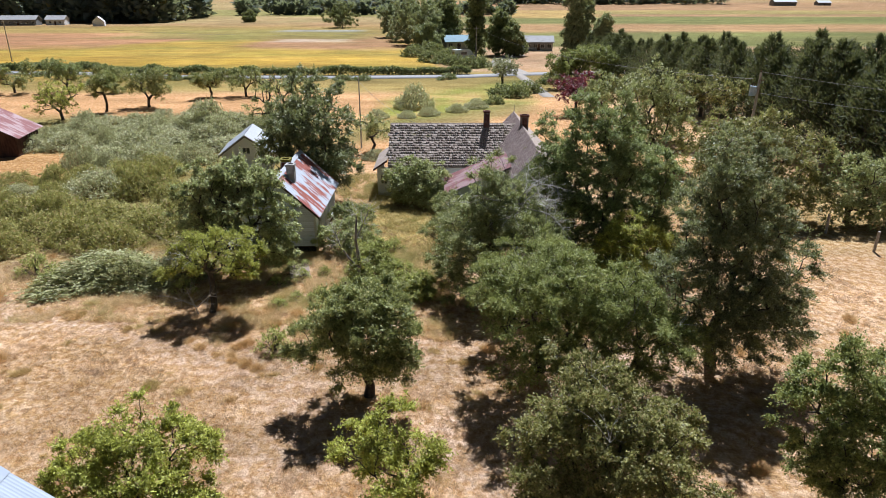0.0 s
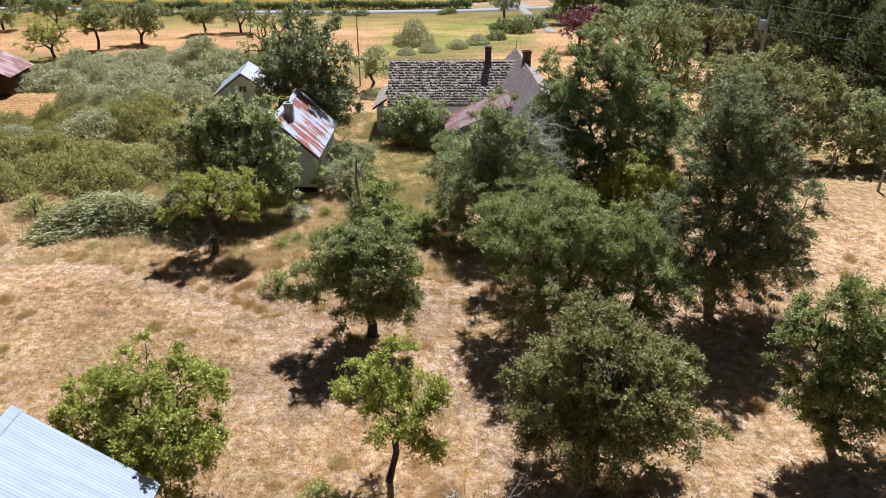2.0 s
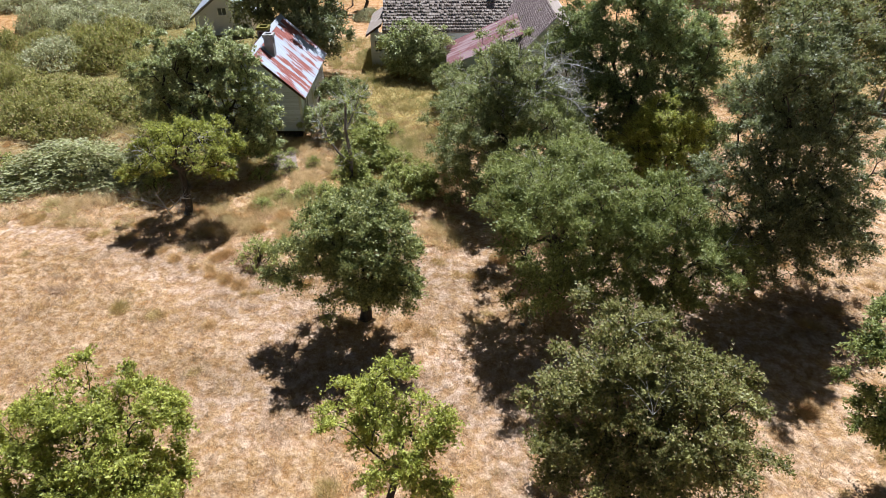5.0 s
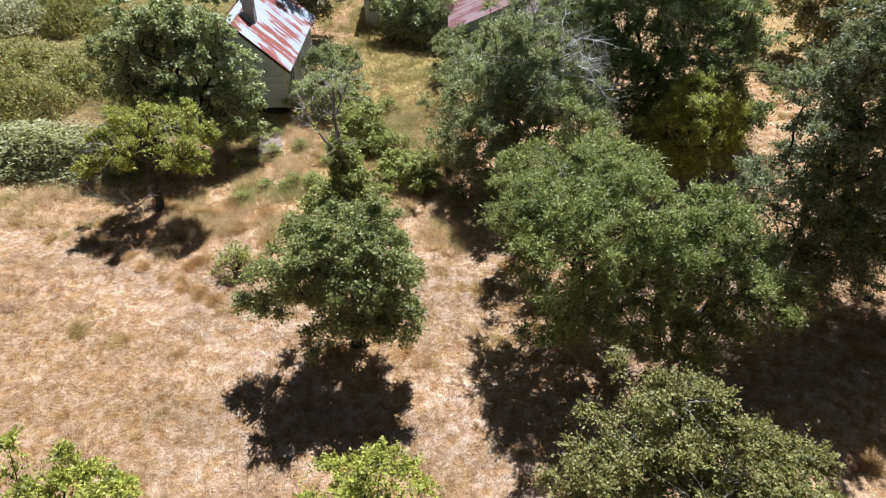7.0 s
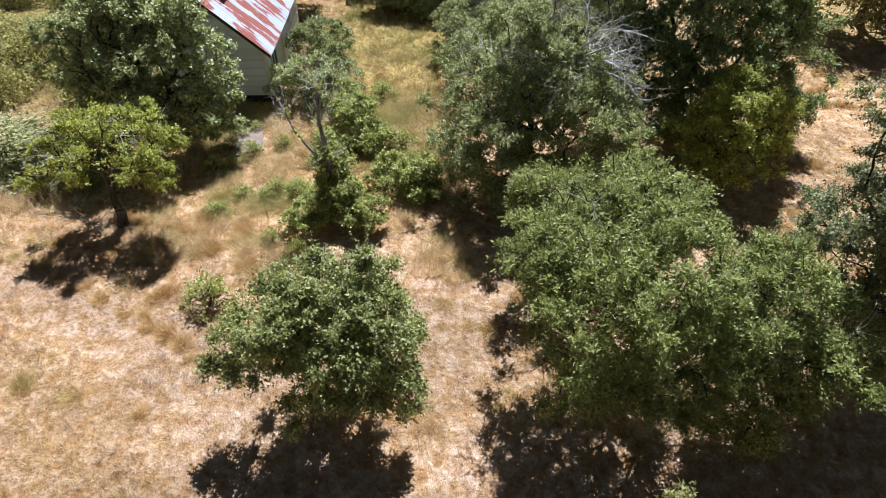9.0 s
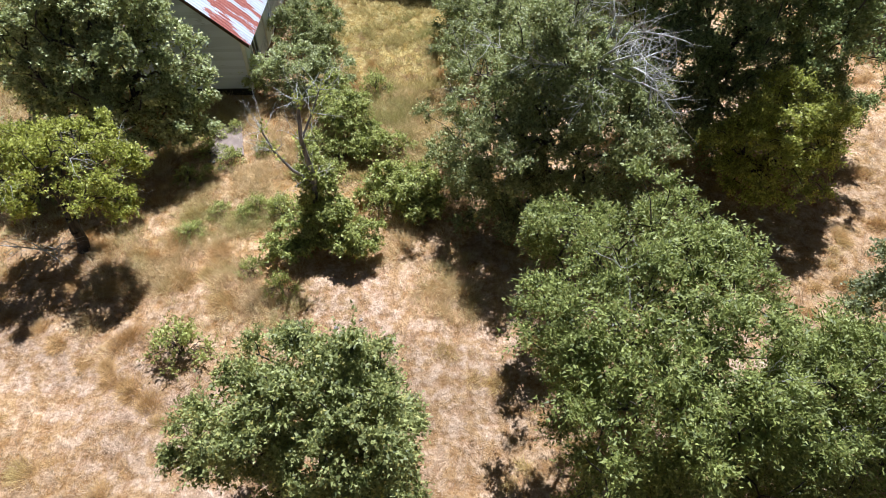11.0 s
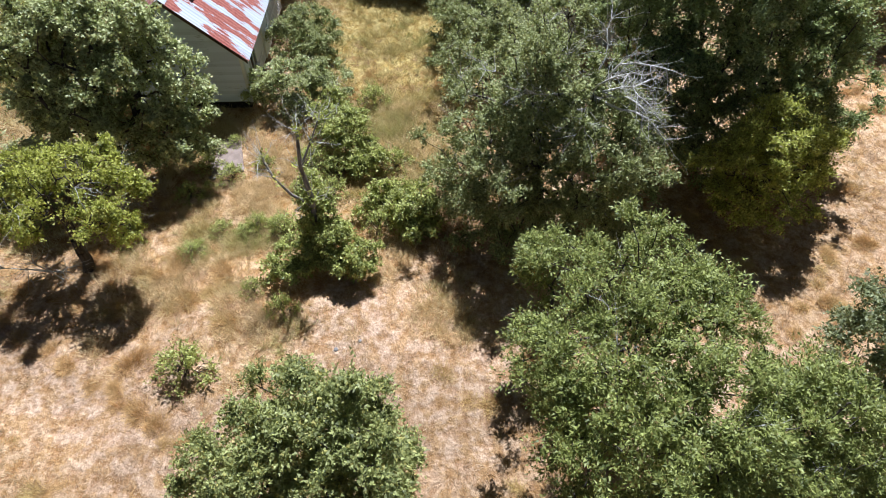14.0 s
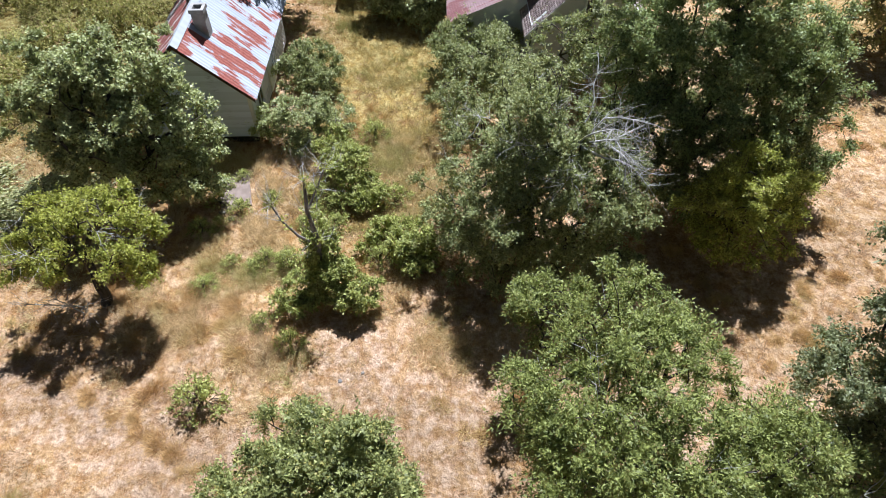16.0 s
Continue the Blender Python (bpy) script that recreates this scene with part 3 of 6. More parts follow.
def bare(x, y):
    """How trodden the pasture is, 0 to 1."""
    w = lattice(x, y, 7, 1.6) * 0.8 + lattice(x, y, 8, 0.5) * 0.4
    b = np.clip(1.4 - off_line(x, y, TRAIL) / 1.1, 0, 1)
    b = np.maximum(b, np.clip(1.1 - off_line(x, y, SIDE_TRAIL) / 0.5, 0, 1))
    for cx, cy, r in ((-0.5, 25.8, 3.4), (-3, 28.4, 2.2), (-7.0, 24.5, 3.0), (2.0, 20.5, 3.5), (-9.5, 26.5, 2.0), (8.5, 24, 5.0), (-6, 20, 3)):
        b = np.maximum(b, np.clip(1.3 - np.hypot(x - cx, y - cy) / r, 0, 1))
    return np.clip(b * 1.7 * (0.35 + w) - 0.3, 0, 1)


def cover(x, y):
    """The ground cover's own colour at points of the plan."""
    n1, n2 = lattice(x, y, 11, 9.0), lattice(x, y, 12, 2.5)
    wob = (lattice(x, y, 13, 14.0) - 0.5) * 10 + (lattice(x, y, 14, 4.0) - 0.5) * 3
    c = np.empty((*np.shape(x), 3))
    c[:] = (0.495, 0.370, 0.268)

    def lay(mask, colour):
        m = np.clip(mask, 0, 1)[..., None]
        c[:] = c * (1 - m) + np.array(colour) * m

    lay(np.clip(n1 * 1.6 - 0.5, 0, 1) * 0.7, (0.475, 0.330, 0.200))
    lay(np.clip(n2 - 0.5, 0, 1) * 0.9, (0.54, 0.425, 0.30))
    lay(bare(x, y) * 0.9, (0.470, 0.362, 0.292))
    # russet hay round the house and in the orchard, green gold by the track
    lay(between(y, 62, 118, 8) * between(x + wob, -95, 24, 5), (0.53, 0.345, 0.205))
    lay(between(y, 38, 60, 5) * between(x + wob * 0.2, -6, 1, 2.5) * 0.85, (0.345, 0.30, 0.12))
    lay(between(y, 32, 41, 4) * between(x + wob * 0.2, -7, -1, 2.5) * 0.6, (0.45, 0.335, 0.165))
    lay(between(y, 38, 92, 6) * between(x + wob * 0.5, -60, -14, 5), (0.22, 0.20, 0.085))
    lay(between(y, 56, 70, 5) * between(x + wob * 0.5, -48, -36, 4), (0.46, 0.30, 0.16))
    lay(between(y, 41, 60, 5) * between(x + wob * 0.3, 18, 40, 5) * 0.6, (0.30, 0.25, 0.10))
    # the rough between orchard and road, with a lush wet strip
    lay(between(y + 0.3 * wob, 118, 150, 6) * between(x, -140, 60, 10), (0.32, 0.27, 0.11))
    lay(between(y + 0.6 * wob - 0.9 * np.clip(x, -20, 20), 92, 122, 6) * between(x + 0.3 * wob, -9, 16, 4) * (0.35 + 0.75 * lattice(x, y, 33, 2.6)), (0.25, 0.29, 0.075))
    lay(between(y + 0.5 * wob - 0.9 * np.clip(x, -20, 20), 84, 97, 6) * between(x + 0.3 * wob, -12, 14, 4) * 0.7, (0.17, 0.19, 0.07))
    # fields beyond the road
    field = between(y, 152, 420, 3)
    left = between(x + 0.35 * (y - 160) * 0.22, -600, -1, 3)
    wave = wob * 2 + (lattice(x * 0.3, y, 17, 22.0) - 0.5) * 50
    lay(field * left, (0.40, 0.32, 0.13))
    fleck = lattice(x, y, 31, 5.0) * 0.5 + lattice(x * 0.4, y, 32, 9.0) * 0.5
    lay(between(y + 0.5 * wave, 150, 262, 20) * left * (0.55 + 0.6 * fleck), (0.53, 0.385, 0.075))
    lay(between(y + 0.9 * wave, 205, 300, 24) * left * np.clip(1.9 * fleck - 0.55, 0, 0.8), (0.30, 0.285, 0.085))
    lay(between(y, 150, 166, 6) * left * 0.5, (0.33, 0.31, 0.085))
    lay(between(y + 0.3 * wave, 226, 325, 14) * between(x + 2 * wob - 0.25 * (y - 226), -400, -112, 16), (0.47, 0.285, 0.18))
    lay(between(y + 0.3 * wave, 222, 300, 16) * between(x + 2 * wob, -72, -14, 12), (0.44, 0.28, 0.175))
    lay(between(y + 0.3 * wob, 256, 274, 5) * between(x + wob, -66, -36, 8), (0.60, 0.54, 0.47))
    lay(between(y + wave, 282, 345, 20) * between(x, -140, -30, 20) * 0.8, (0.28, 0.28, 0.10))
    lay(between(y, 330, 345, 5) * between(x, -80, -40, 8), (0.34, 0.40, 0.46))
    lay(between(y + wob, 400, 900, 20), (0.42, 0.35, 0.20))
    lay(between(y + wave, 380, 440, 20) * between(x, -600, 0, 50) * 0.7, (0.44, 0.30, 0.18))
    lay(between(y + wave, 520, 640, 20) * between(x, -500, 0, 50), (0.35, 0.35, 0.15))
    # green and tan strips on the other side of the lane
    right = between(x, 12, 2600, 8)
    lay(between(y, 230, 900, 10) * right, (0.21, 0.24, 0.09))
    lay(between(y + wob, 330, 410, 14) * right, (0.42, 0.29, 0.17))
    lay(between(y + wob, 520, 900, 14) * right, (0.40, 0.27, 0.17))
    lay(between(y + wob, 560, 640, 14) * right * between(x, 60, 400, 60) * 0.7, (0.33, 0.33, 0.12))
    lay(between(y + wob, 500, 640, 14) * between(x, 40, 120, 20), (0.52, 0.40, 0.18))
    lay(between(y, 900, 6000, 40), (0.40, 0.33, 0.18))
    # mown verge and shrubby bank along the lane
    big = lattice(x, y, 15, 40.0) * 0.6 + lattice(x, y, 16, 13.0) * 0.4
    patchy = np.where(y > 125, 1.0, 0.0) * (lattice(x * 0.6, y, 18, 7.0) * 0.6 + lattice(x, y, 19, 26.0) * 0.7 - 0.25)
    c[..., 1] *= 1 + 0.12 * patchy * (lattice(x, y, 20, 18.0) - 0.4) * 2
    c *= (1.12 - 0.34 * np.clip(patchy, 0, 1))[..., None]
    c *= (0.66 + 0.36 * np.where(y > 130, big, 0.94))[..., None]
    lay(between(y, 158, 235, 4) * between(x + 0.5 * wob, 0, 12, 3), (0.22, 0.24, 0.09))
    return c


def spread(stops):
    """A row of coordinates from stretches (from, to, step)."""
    row = []
    for a, b, s in stops:
        row += list(np.arange(a, b, s))
    return np.array(row + [stops[-1][1]])


gx = spread([(-3000, -600, 200), (-600, -150, 25), (-150, -60, 4), (-60, -26, 1.0), (-26, 24, 0.7), (24, 60, 1.2), (60, 150, 6), (150, 700, 40), (700, 3000, 230)])
gy = spread([(-400, -60, 40), (-60, 5, 5), (5, 46, 0.7), (46, 100, 1.0), (100, 180, 1.6), (180, 300, 4), (300, 700, 14), (700, 1400, 70), (1400, 4600, 200)])
GX, GY = np.meshgrid(gx, gy)
gv = np.stack([GX, GY, rise(GX, GY)], -1).reshape(-1, 3)
gi = np.arange(len(gv)).reshape(GX.shape)
gf = np.stack([gi[:-1, :-1], gi[:-1, 1:], gi[1:, 1:], gi[1:, :-1]], -1).reshape(-1, 4)
ground_mesh = mesh_from("ground", gv, gf)
layer = ground_mesh.attributes.new("cover", "FLOAT_COLOR", "POINT")
layer.data.foreach_set("color", np.concatenate([cover(gv[:, 0], gv[:, 1]), np.ones((len(gv), 1))], 1).astype(np.float32).ravel())
ground_mesh.polygons.foreach_set("use_smooth", np.ones(len(gf), bool))
ground = tagged(part("ground", ground_mesh, GROUND), "dry straw-coloured pasture and fields with trodden paths", "ground", kind="structure")


def strip(name, line, wide, z, material, label, category):
    """A road or track as a thin slab along a line of corners."""
    pts = [Vector((x, y, 0)) for x, y in line]
    v, f = [], []
    for i, p in enumerate(pts):
        d = (pts[min(i + 1, len(pts) - 1)] - pts[max(i - 1, 0)]).normalized()
        s = Vector((-d.y, d.x, 0)) * wide / 2
        h = float(rise(p.x, p.y)) + z
        for q, k in ((p + s, -0.2), (p + s, h), (p - s, h), (p - s, -0.2)):
            v.append((q.x, q.y, k))
    for i in range(len(pts) - 1):
        for a, b in ((0, 1), (1, 2), (2, 3)):
            f.append((4 * i + a, 4 * i + b, 4 * i + 4 + b, 4 * i + 4 + a))
    return tagged(part(name, mesh_from(name, v, f), material), label, category, kind="structure")


strip("road", [(-400, 205), (-180, 168), (-110, 150), (-80, 147.5), (-56, 141), (-21, 140), (5, 142), (16, 146), (40, 150), (90, 165)], 5.5, 0.05, ASPHALT, "sun bleached grey country road between hedges", "road")
strip("driveway", [(16.2, 147), (16.9, 132), (17.4, 116), (17.7, 111)], 2.0, 0.055, GRAVEL, "pale gravel farm drive", "driveway")
strip("lane", [(17, 146), (14, 165), (16, 185), (22, 198)], 5.0, 0.06, GRAVEL, "pale gravel lane to the far houses", "lane")

# ---- grass ----


def blades(name, seed, xs, ys, count, low, high, wide, clump, material, label, keep):
    """Grass blades, one thin triangle each, in loose clumps over a stretch of the plan."""
    rng = np.random.default_rng(seed)
    n = count // clump
    cx, cy = rng.uniform(*xs, n * 2), rng.uniform(*ys, n * 2)
    ok = rng.random(n * 2) < keep(cx, cy)
    cx, cy = cx[ok][:n], cy[ok][:n]
    n = len(cx)
    spreadr = rng.uniform(0.03, 0.18, (n, 1))
    x = cx[:, None] + rng.normal(size=(n, clump)) * spreadr
    y = cy[:, None] + rng.normal(size=(n, clump)) * spreadr
    lean = unit(np.stack([x - cx[:, None], y - cy[:, None]], -1)) * rng.uniform(0.3, 1.3, (n, clump, 1)) + rng.normal(size=(n, 1, 2)) * 0.3
    h = rng.uniform(low, high, (n, clump)) * (0.6 + 0.8 * lattice(x, y, 21, 1.7))
    a = rng.uniform(0, np.pi, (n, clump))
    s = np.stack([np.cos(a), np.sin(a)], -1) * wide * 0.5
    z = rise(x, y) - 0.01
    v = np.empty((n, clump, 3, 3))
    v[..., 0, 0], v[..., 0, 1], v[..., 0, 2] = x - s[..., 0], y - s[..., 1], z
    v[..., 1, 0], v[..., 1, 1], v[..., 1, 2] = x + s[..., 0], y + s[..., 1], z
    v[..., 2, 0], v[..., 2, 1], v[..., 2, 2] = x + lean[..., 0] * h, y + lean[..., 1] * h, z + h
    f = np.arange(n * clump * 3).reshape(-1, 3)
    return tagged(part(name, mesh_from(name, v, f), material), label, "grass", kind="stuff")


blades("dry_grass", 5, (-27, 24), (11, 46), 250000, 0.05, 0.20, 0.014, 36, STRAW, "bleached dry pasture grass in loose tufts", lambda x, y: np.clip(0.95 - 1.1 * bare(x, y), 0.04, 1) * np.clip(1.9 * lattice(x, y, 23, 0.8) - 0.35, 0.05, 1))
blades("meadow_grass", 6, (-9, 1), (30, 60), 90000, 0.15, 0.45, 0.018, 30, WEEDS, "tall green gold meadow grass by the house track", lambda x, y: np.clip(0.9 - off_line(x, y, HOUSE_TRAIL) / 5.0, 0, 1) * (0.15 + lattice(x, y, 26, 0.9) ** 1.5))
blades("russet_grass", 7, (-26, -13), (30, 42), 60000, 0.12, 0.38, 0.017, 34, TUSSOCK, "russet grass at the foot of the brambles", lambda x, y: lattice(x, y, 25, 1.2) ** 2)
blades("golden_grass", 8, (-11.5, 0.5), (26.5, 40.0), 120000, 0.10, 0.36, 0.014, 40, TUSSOCK, "golden knee-high grass between weeds", lambda x, y: np.clip(1.0 - 1.3 * bare(x, y), 0.02, 1) * np.clip(2.6 * lattice(x, y, 27, 0.9) - 1.0, 0.02, 1) * (np.hypot((x + 8.7) * 1.3, y - 36.8) > 1.3))

blades("stubble", 9, (-17, 9), (14, 32), 200000, 0.03, 0.10, 0.016, 14, STRAW, "short trodden straw stubble on bare pasture", lambda x, y: np.clip(2.2 * lattice(x, y, 28, 0.35) - 0.6, 0.05, 1) * (0.35 + 0.65 * bare(x, y)))


def tussocks(seed, places):
    """Round grass tussocks as one body of grass."""
    rng = np.random.default_rng(seed)
    v = []
    for x, y, r in places:
        n = int(850 * (r / 0.4) ** 1.5)
        a, k = rng.uniform(0, 2 * np.pi, n), np.sqrt(rng.random(n)) * r
        long, turn = rng.uniform(0.9, 1.5), rng.uniform(0, np.pi)
        ex, ey = np.cos(a) * k * long, np.sin(a) * k / long
        ox, oy = ex * math.cos(turn) - ey * math.sin(turn), ex * math.sin(turn) + ey * math.cos(turn)
        px, py = x + ox * 0.75, y + oy * 0.75
        h = r * rng.uniform(0.15, 0.85, n) * (1.05 - 0.6 * k / r)
        lean = rng.normal(size=2) * 0.08
        tx, ty = px + ox * 0.3 + lean[0] + rng.normal(size=n) * 0.12, py + oy * 0.3 + lean[1] + rng.normal(size=n) * 0.12
        b = rng.uniform(0, np.pi, n)
        s = np.stack([np.cos(b), np.sin(b)], 1) * 0.0065
        v.append(np.stack([np.stack([px - s[:, 0], py - s[:, 1], np.full(n, -0.03)], 1), np.stack([px + s[:, 0], py + s[:, 1], np.full(n, -0.03)], 1), np.stack([tx, ty, h], 1)], 1))
    v = np.concatenate(v)
    return tagged(part("tussock_grass", mesh_from("tussocks", v, np.arange(len(v) * 3).reshape(-1, 3)), RUSSET), "russet tussocks dotted over trodden pasture", "grass", kind="stuff")


trng = np.random.default_rng(31)
spots = [(-9.6, 27.6, 0.55), (-8.9, 25.9, 0.45), (-10.6, 29.6, 0.5), (-8.6, 29.8, 0.5), (-7.0, 29.0, 0.55), (-0.4, 27.0, 0.35), (1.0, 26.0, 0.35), (0.4, 26.1, 0.3), (2.1, 27.2, 0.45), (-5.4, 29.6, 0.45), (-7.6, 31.0, 0.5), (-9.2, 31.4, 0.55), (-8.9, 32.8, 0.45), (-3.4, 15.9, 0.4), (-12.5, 24.0, 0.45), (-10.8, 23.6, 0.4)]
for _ in range(760):
    x, y = trng.uniform(-26, 22), trng.uniform(13, 44)
    if bare(np.array(x), np.array(y)) < 0.6:
        spots.append((x, y, 0.11 + 0.36 * trng.random() ** 2.2))
for (ax, ay), (bx, by) in zip(TRAIL[1:5], TRAIL[2:6]):
    for k in np.arange(0, 1, 0.55 / math.hypot(bx - ax, by - ay)):
        spots.append((ax + (bx - ax) * k + trng.uniform(-0.2, 0.2), ay + (by - ay) * k + 0.75 + trng.uniform(-0.25, 0.25), 0.14 + 0.26 * trng.random()))
tussocks(32, spots)

# ---- buildings ----


def corrugated(length, wide, ribs, high, thick=0.004):
    """One roofing sheet: x runs down the slope, y across, with rounded ribs."""
    n = ribs * 6
    v, f = [], []
    for k in range(n + 1):
        y = wide * k / n
        z = high * (0.5 + 0.5 * math.cos(2 * math.pi * ribs * k / n)) ** 1.6
        v += [(0, y, z), (length, y, z)]
    for k in range(n):
        f.append((2 * k, 2 * k + 1, 2 * k + 3, 2 * k + 2))
    me = mesh_from("sheet", v, f)
    me.polygons.foreach_set("use_smooth", np.ones(len(f), bool))
    return me


def iron_slope(parent, ridge_x, ridge_z, eave_x, eave_z, y0, y1, sheets, ribs, material, high=0.02, slips=0.02, seed=1):
    """A roof slope of single sheets, each its own piece."""
    rng = random.Random(seed)
    run, drop = eave_x - ridge_x, ridge_z - eave_z
    length, wide = math.hypot(run, drop), (y1 - y0) / sheets
    me = corrugated(length, wide + 0.001, ribs, high)
    me.materials.append(material)
    pitch = math.degrees(math.atan2(drop, abs(run)))
    for k in range(sheets):
        ob = part("roof_sheet", me, material, parent)
        if run > 0:
            m = pose(ridge_x, y0 + k * wide, ridge_z + 0.0015 * (k % 2), 0, pitch, 0)
        else:
            m = pose(ridge_x, y0 + (k + 1) * wide, ridge_z + 0.0015 * (k % 2), 0, 0, 180) @ pose(0, 0, 0, 0, pitch, 0)
        ob.matrix_local = m @ Matrix.Translation((rng.uniform(0, slips), 0, 0))


def chimney(parent, x, y, z0, z1, w, material, name="chimney", moss=False):
    """A stack with a corbelled head and an open flue."""
    bm = box(bmesh.new(), (x - w / 2, y - w / 2, z0), (x + w / 2, y + w / 2, z1 - 0.16))
    stack = part(name, bm, material, parent)
    h = w / 2 + 0.05
    bm = bmesh.new()
    for lo, hi in (((x - h, y - h), (x + h, y - h + 0.13)), ((x - h, y + h - 0.13), (x + h, y + h)), ((x - h, y - h + 0.13), (x - h + 0.13, y + h - 0.13)), ((x + h - 0.13, y - h + 0.13), (x + h, y + h - 0.13))):
        box(bm, (*lo, z1 - 0.16), (*hi, z1))
    part("chimney_cap", bm, MOSS if moss else (BRICK if material == MORTAR else material), stack)
    part("flue", boxed((x - h + 0.13, y - h + 0.13, z1 - 0.16), (x + h - 0.13, y + h - 0.13, z1 - 0.13)), SOOT, stack)
    return stack


def brick_courses(parent, x, y, z0, z1, w):
    """Brick faces on a stack, each brick a piece proud of the mortar."""
    me = boxed((0, 0, 0), (0.205, 0.012, 0.062), 0.004)
    mesh = bpy.data.meshes.new("brick")
    me.to_mesh(mesh)
    me.free()
    mesh.materials.append(BRICK)
    rows, cols = int((z1 - 0.17 - z0) / 0.075), max(2, int(w / 0.215))
    for side in range(4):
        turn = pose(x, y, 0, 0, 0, 90 * side)
        for r in range(rows):
            for c in range(cols):
                ob = part("brick", mesh, BRICK, parent)
                ob.matrix_local = turn @ Matrix.Translation((-w / 2 + (w - cols * 0.215) / 2 + c * 0.215 + 0.004, -w / 2 - 0.012, z0 + r * 0.075))


def boards(parent, x0, x1, y, z0, top, course, material, name="clapboard", face=1, gaps=()):
    """Lapped boards on a wall that runs along x at y; top(x) bounds them above."""
    z = z0
    while True:
        xs = np.linspace(x0, x1, 81)
        inside = xs[top(xs) >= z + course * 0.55]
        if len(inside) < 4:
            break
        a, b = inside[0], inside[-1]
        zt = z + course - 0.024
        inner = xs[top(xs) >= zt]
        a2, b2 = (inner[0], inner[-1]) if len(inner) > 1 else (a + 0.1, b - 0.1)
        if b2 - a2 < 0.15:
            break
        bm = bmesh.new()
        o, i = y - 0.055 * face, y - 0.004 * face
        p = [bm.verts.new(q) for q in ((a, o, z), (b, o, z), (b2, i - 0.004 * face, zt), (a2, i - 0.004 * face, zt), (a, y, z), (b, y, z), (b2, y, zt), (a2, y, zt))]
        for q in ((0, 1, 2, 3), (4, 7, 6, 5), (0, 4, 5, 1), (2, 6, 7, 3), (1, 5, 6, 2), (0, 3, 7, 4)):
            bm.faces.new([p[k] for k in q])
        part(name, bm, material, parent)
        z += course


def window(parent, m, w, h, frame_material=None):
    """A window in the plane of local x and z: frame, sill and panes."""
    bm = bmesh.new()
    t = 0.07
    for lo, hi in (((0, 0), (t, h)), ((w - t, 0), (w, h)), ((t, 0), (w - t, t)), ((t, h - t), (w - t, h)), ((w / 2 - 0.02, t), (w / 2 + 0.02, h - t))):
        box(bm, (lo[0], -0.05, lo[1]), (hi[0], 0.02, hi[1]))
    win = part("window", bm, frame_material or TRIM_WHITE, parent)
    win.matrix_local = m
    part("window_sill", boxed((-0.05, -0.12, -0.05), (w + 0.05, 0.0, -0.004), 0.008), frame_material or TRIM_WHITE, win)
    for x0, x1 in ((t, w / 2 - 0.02), (w / 2 + 0.02, w - t)):
        part("pane", boxed((x0, -0.015, t), (x1, -0.008, h - t)), GLASS, win)
    return win


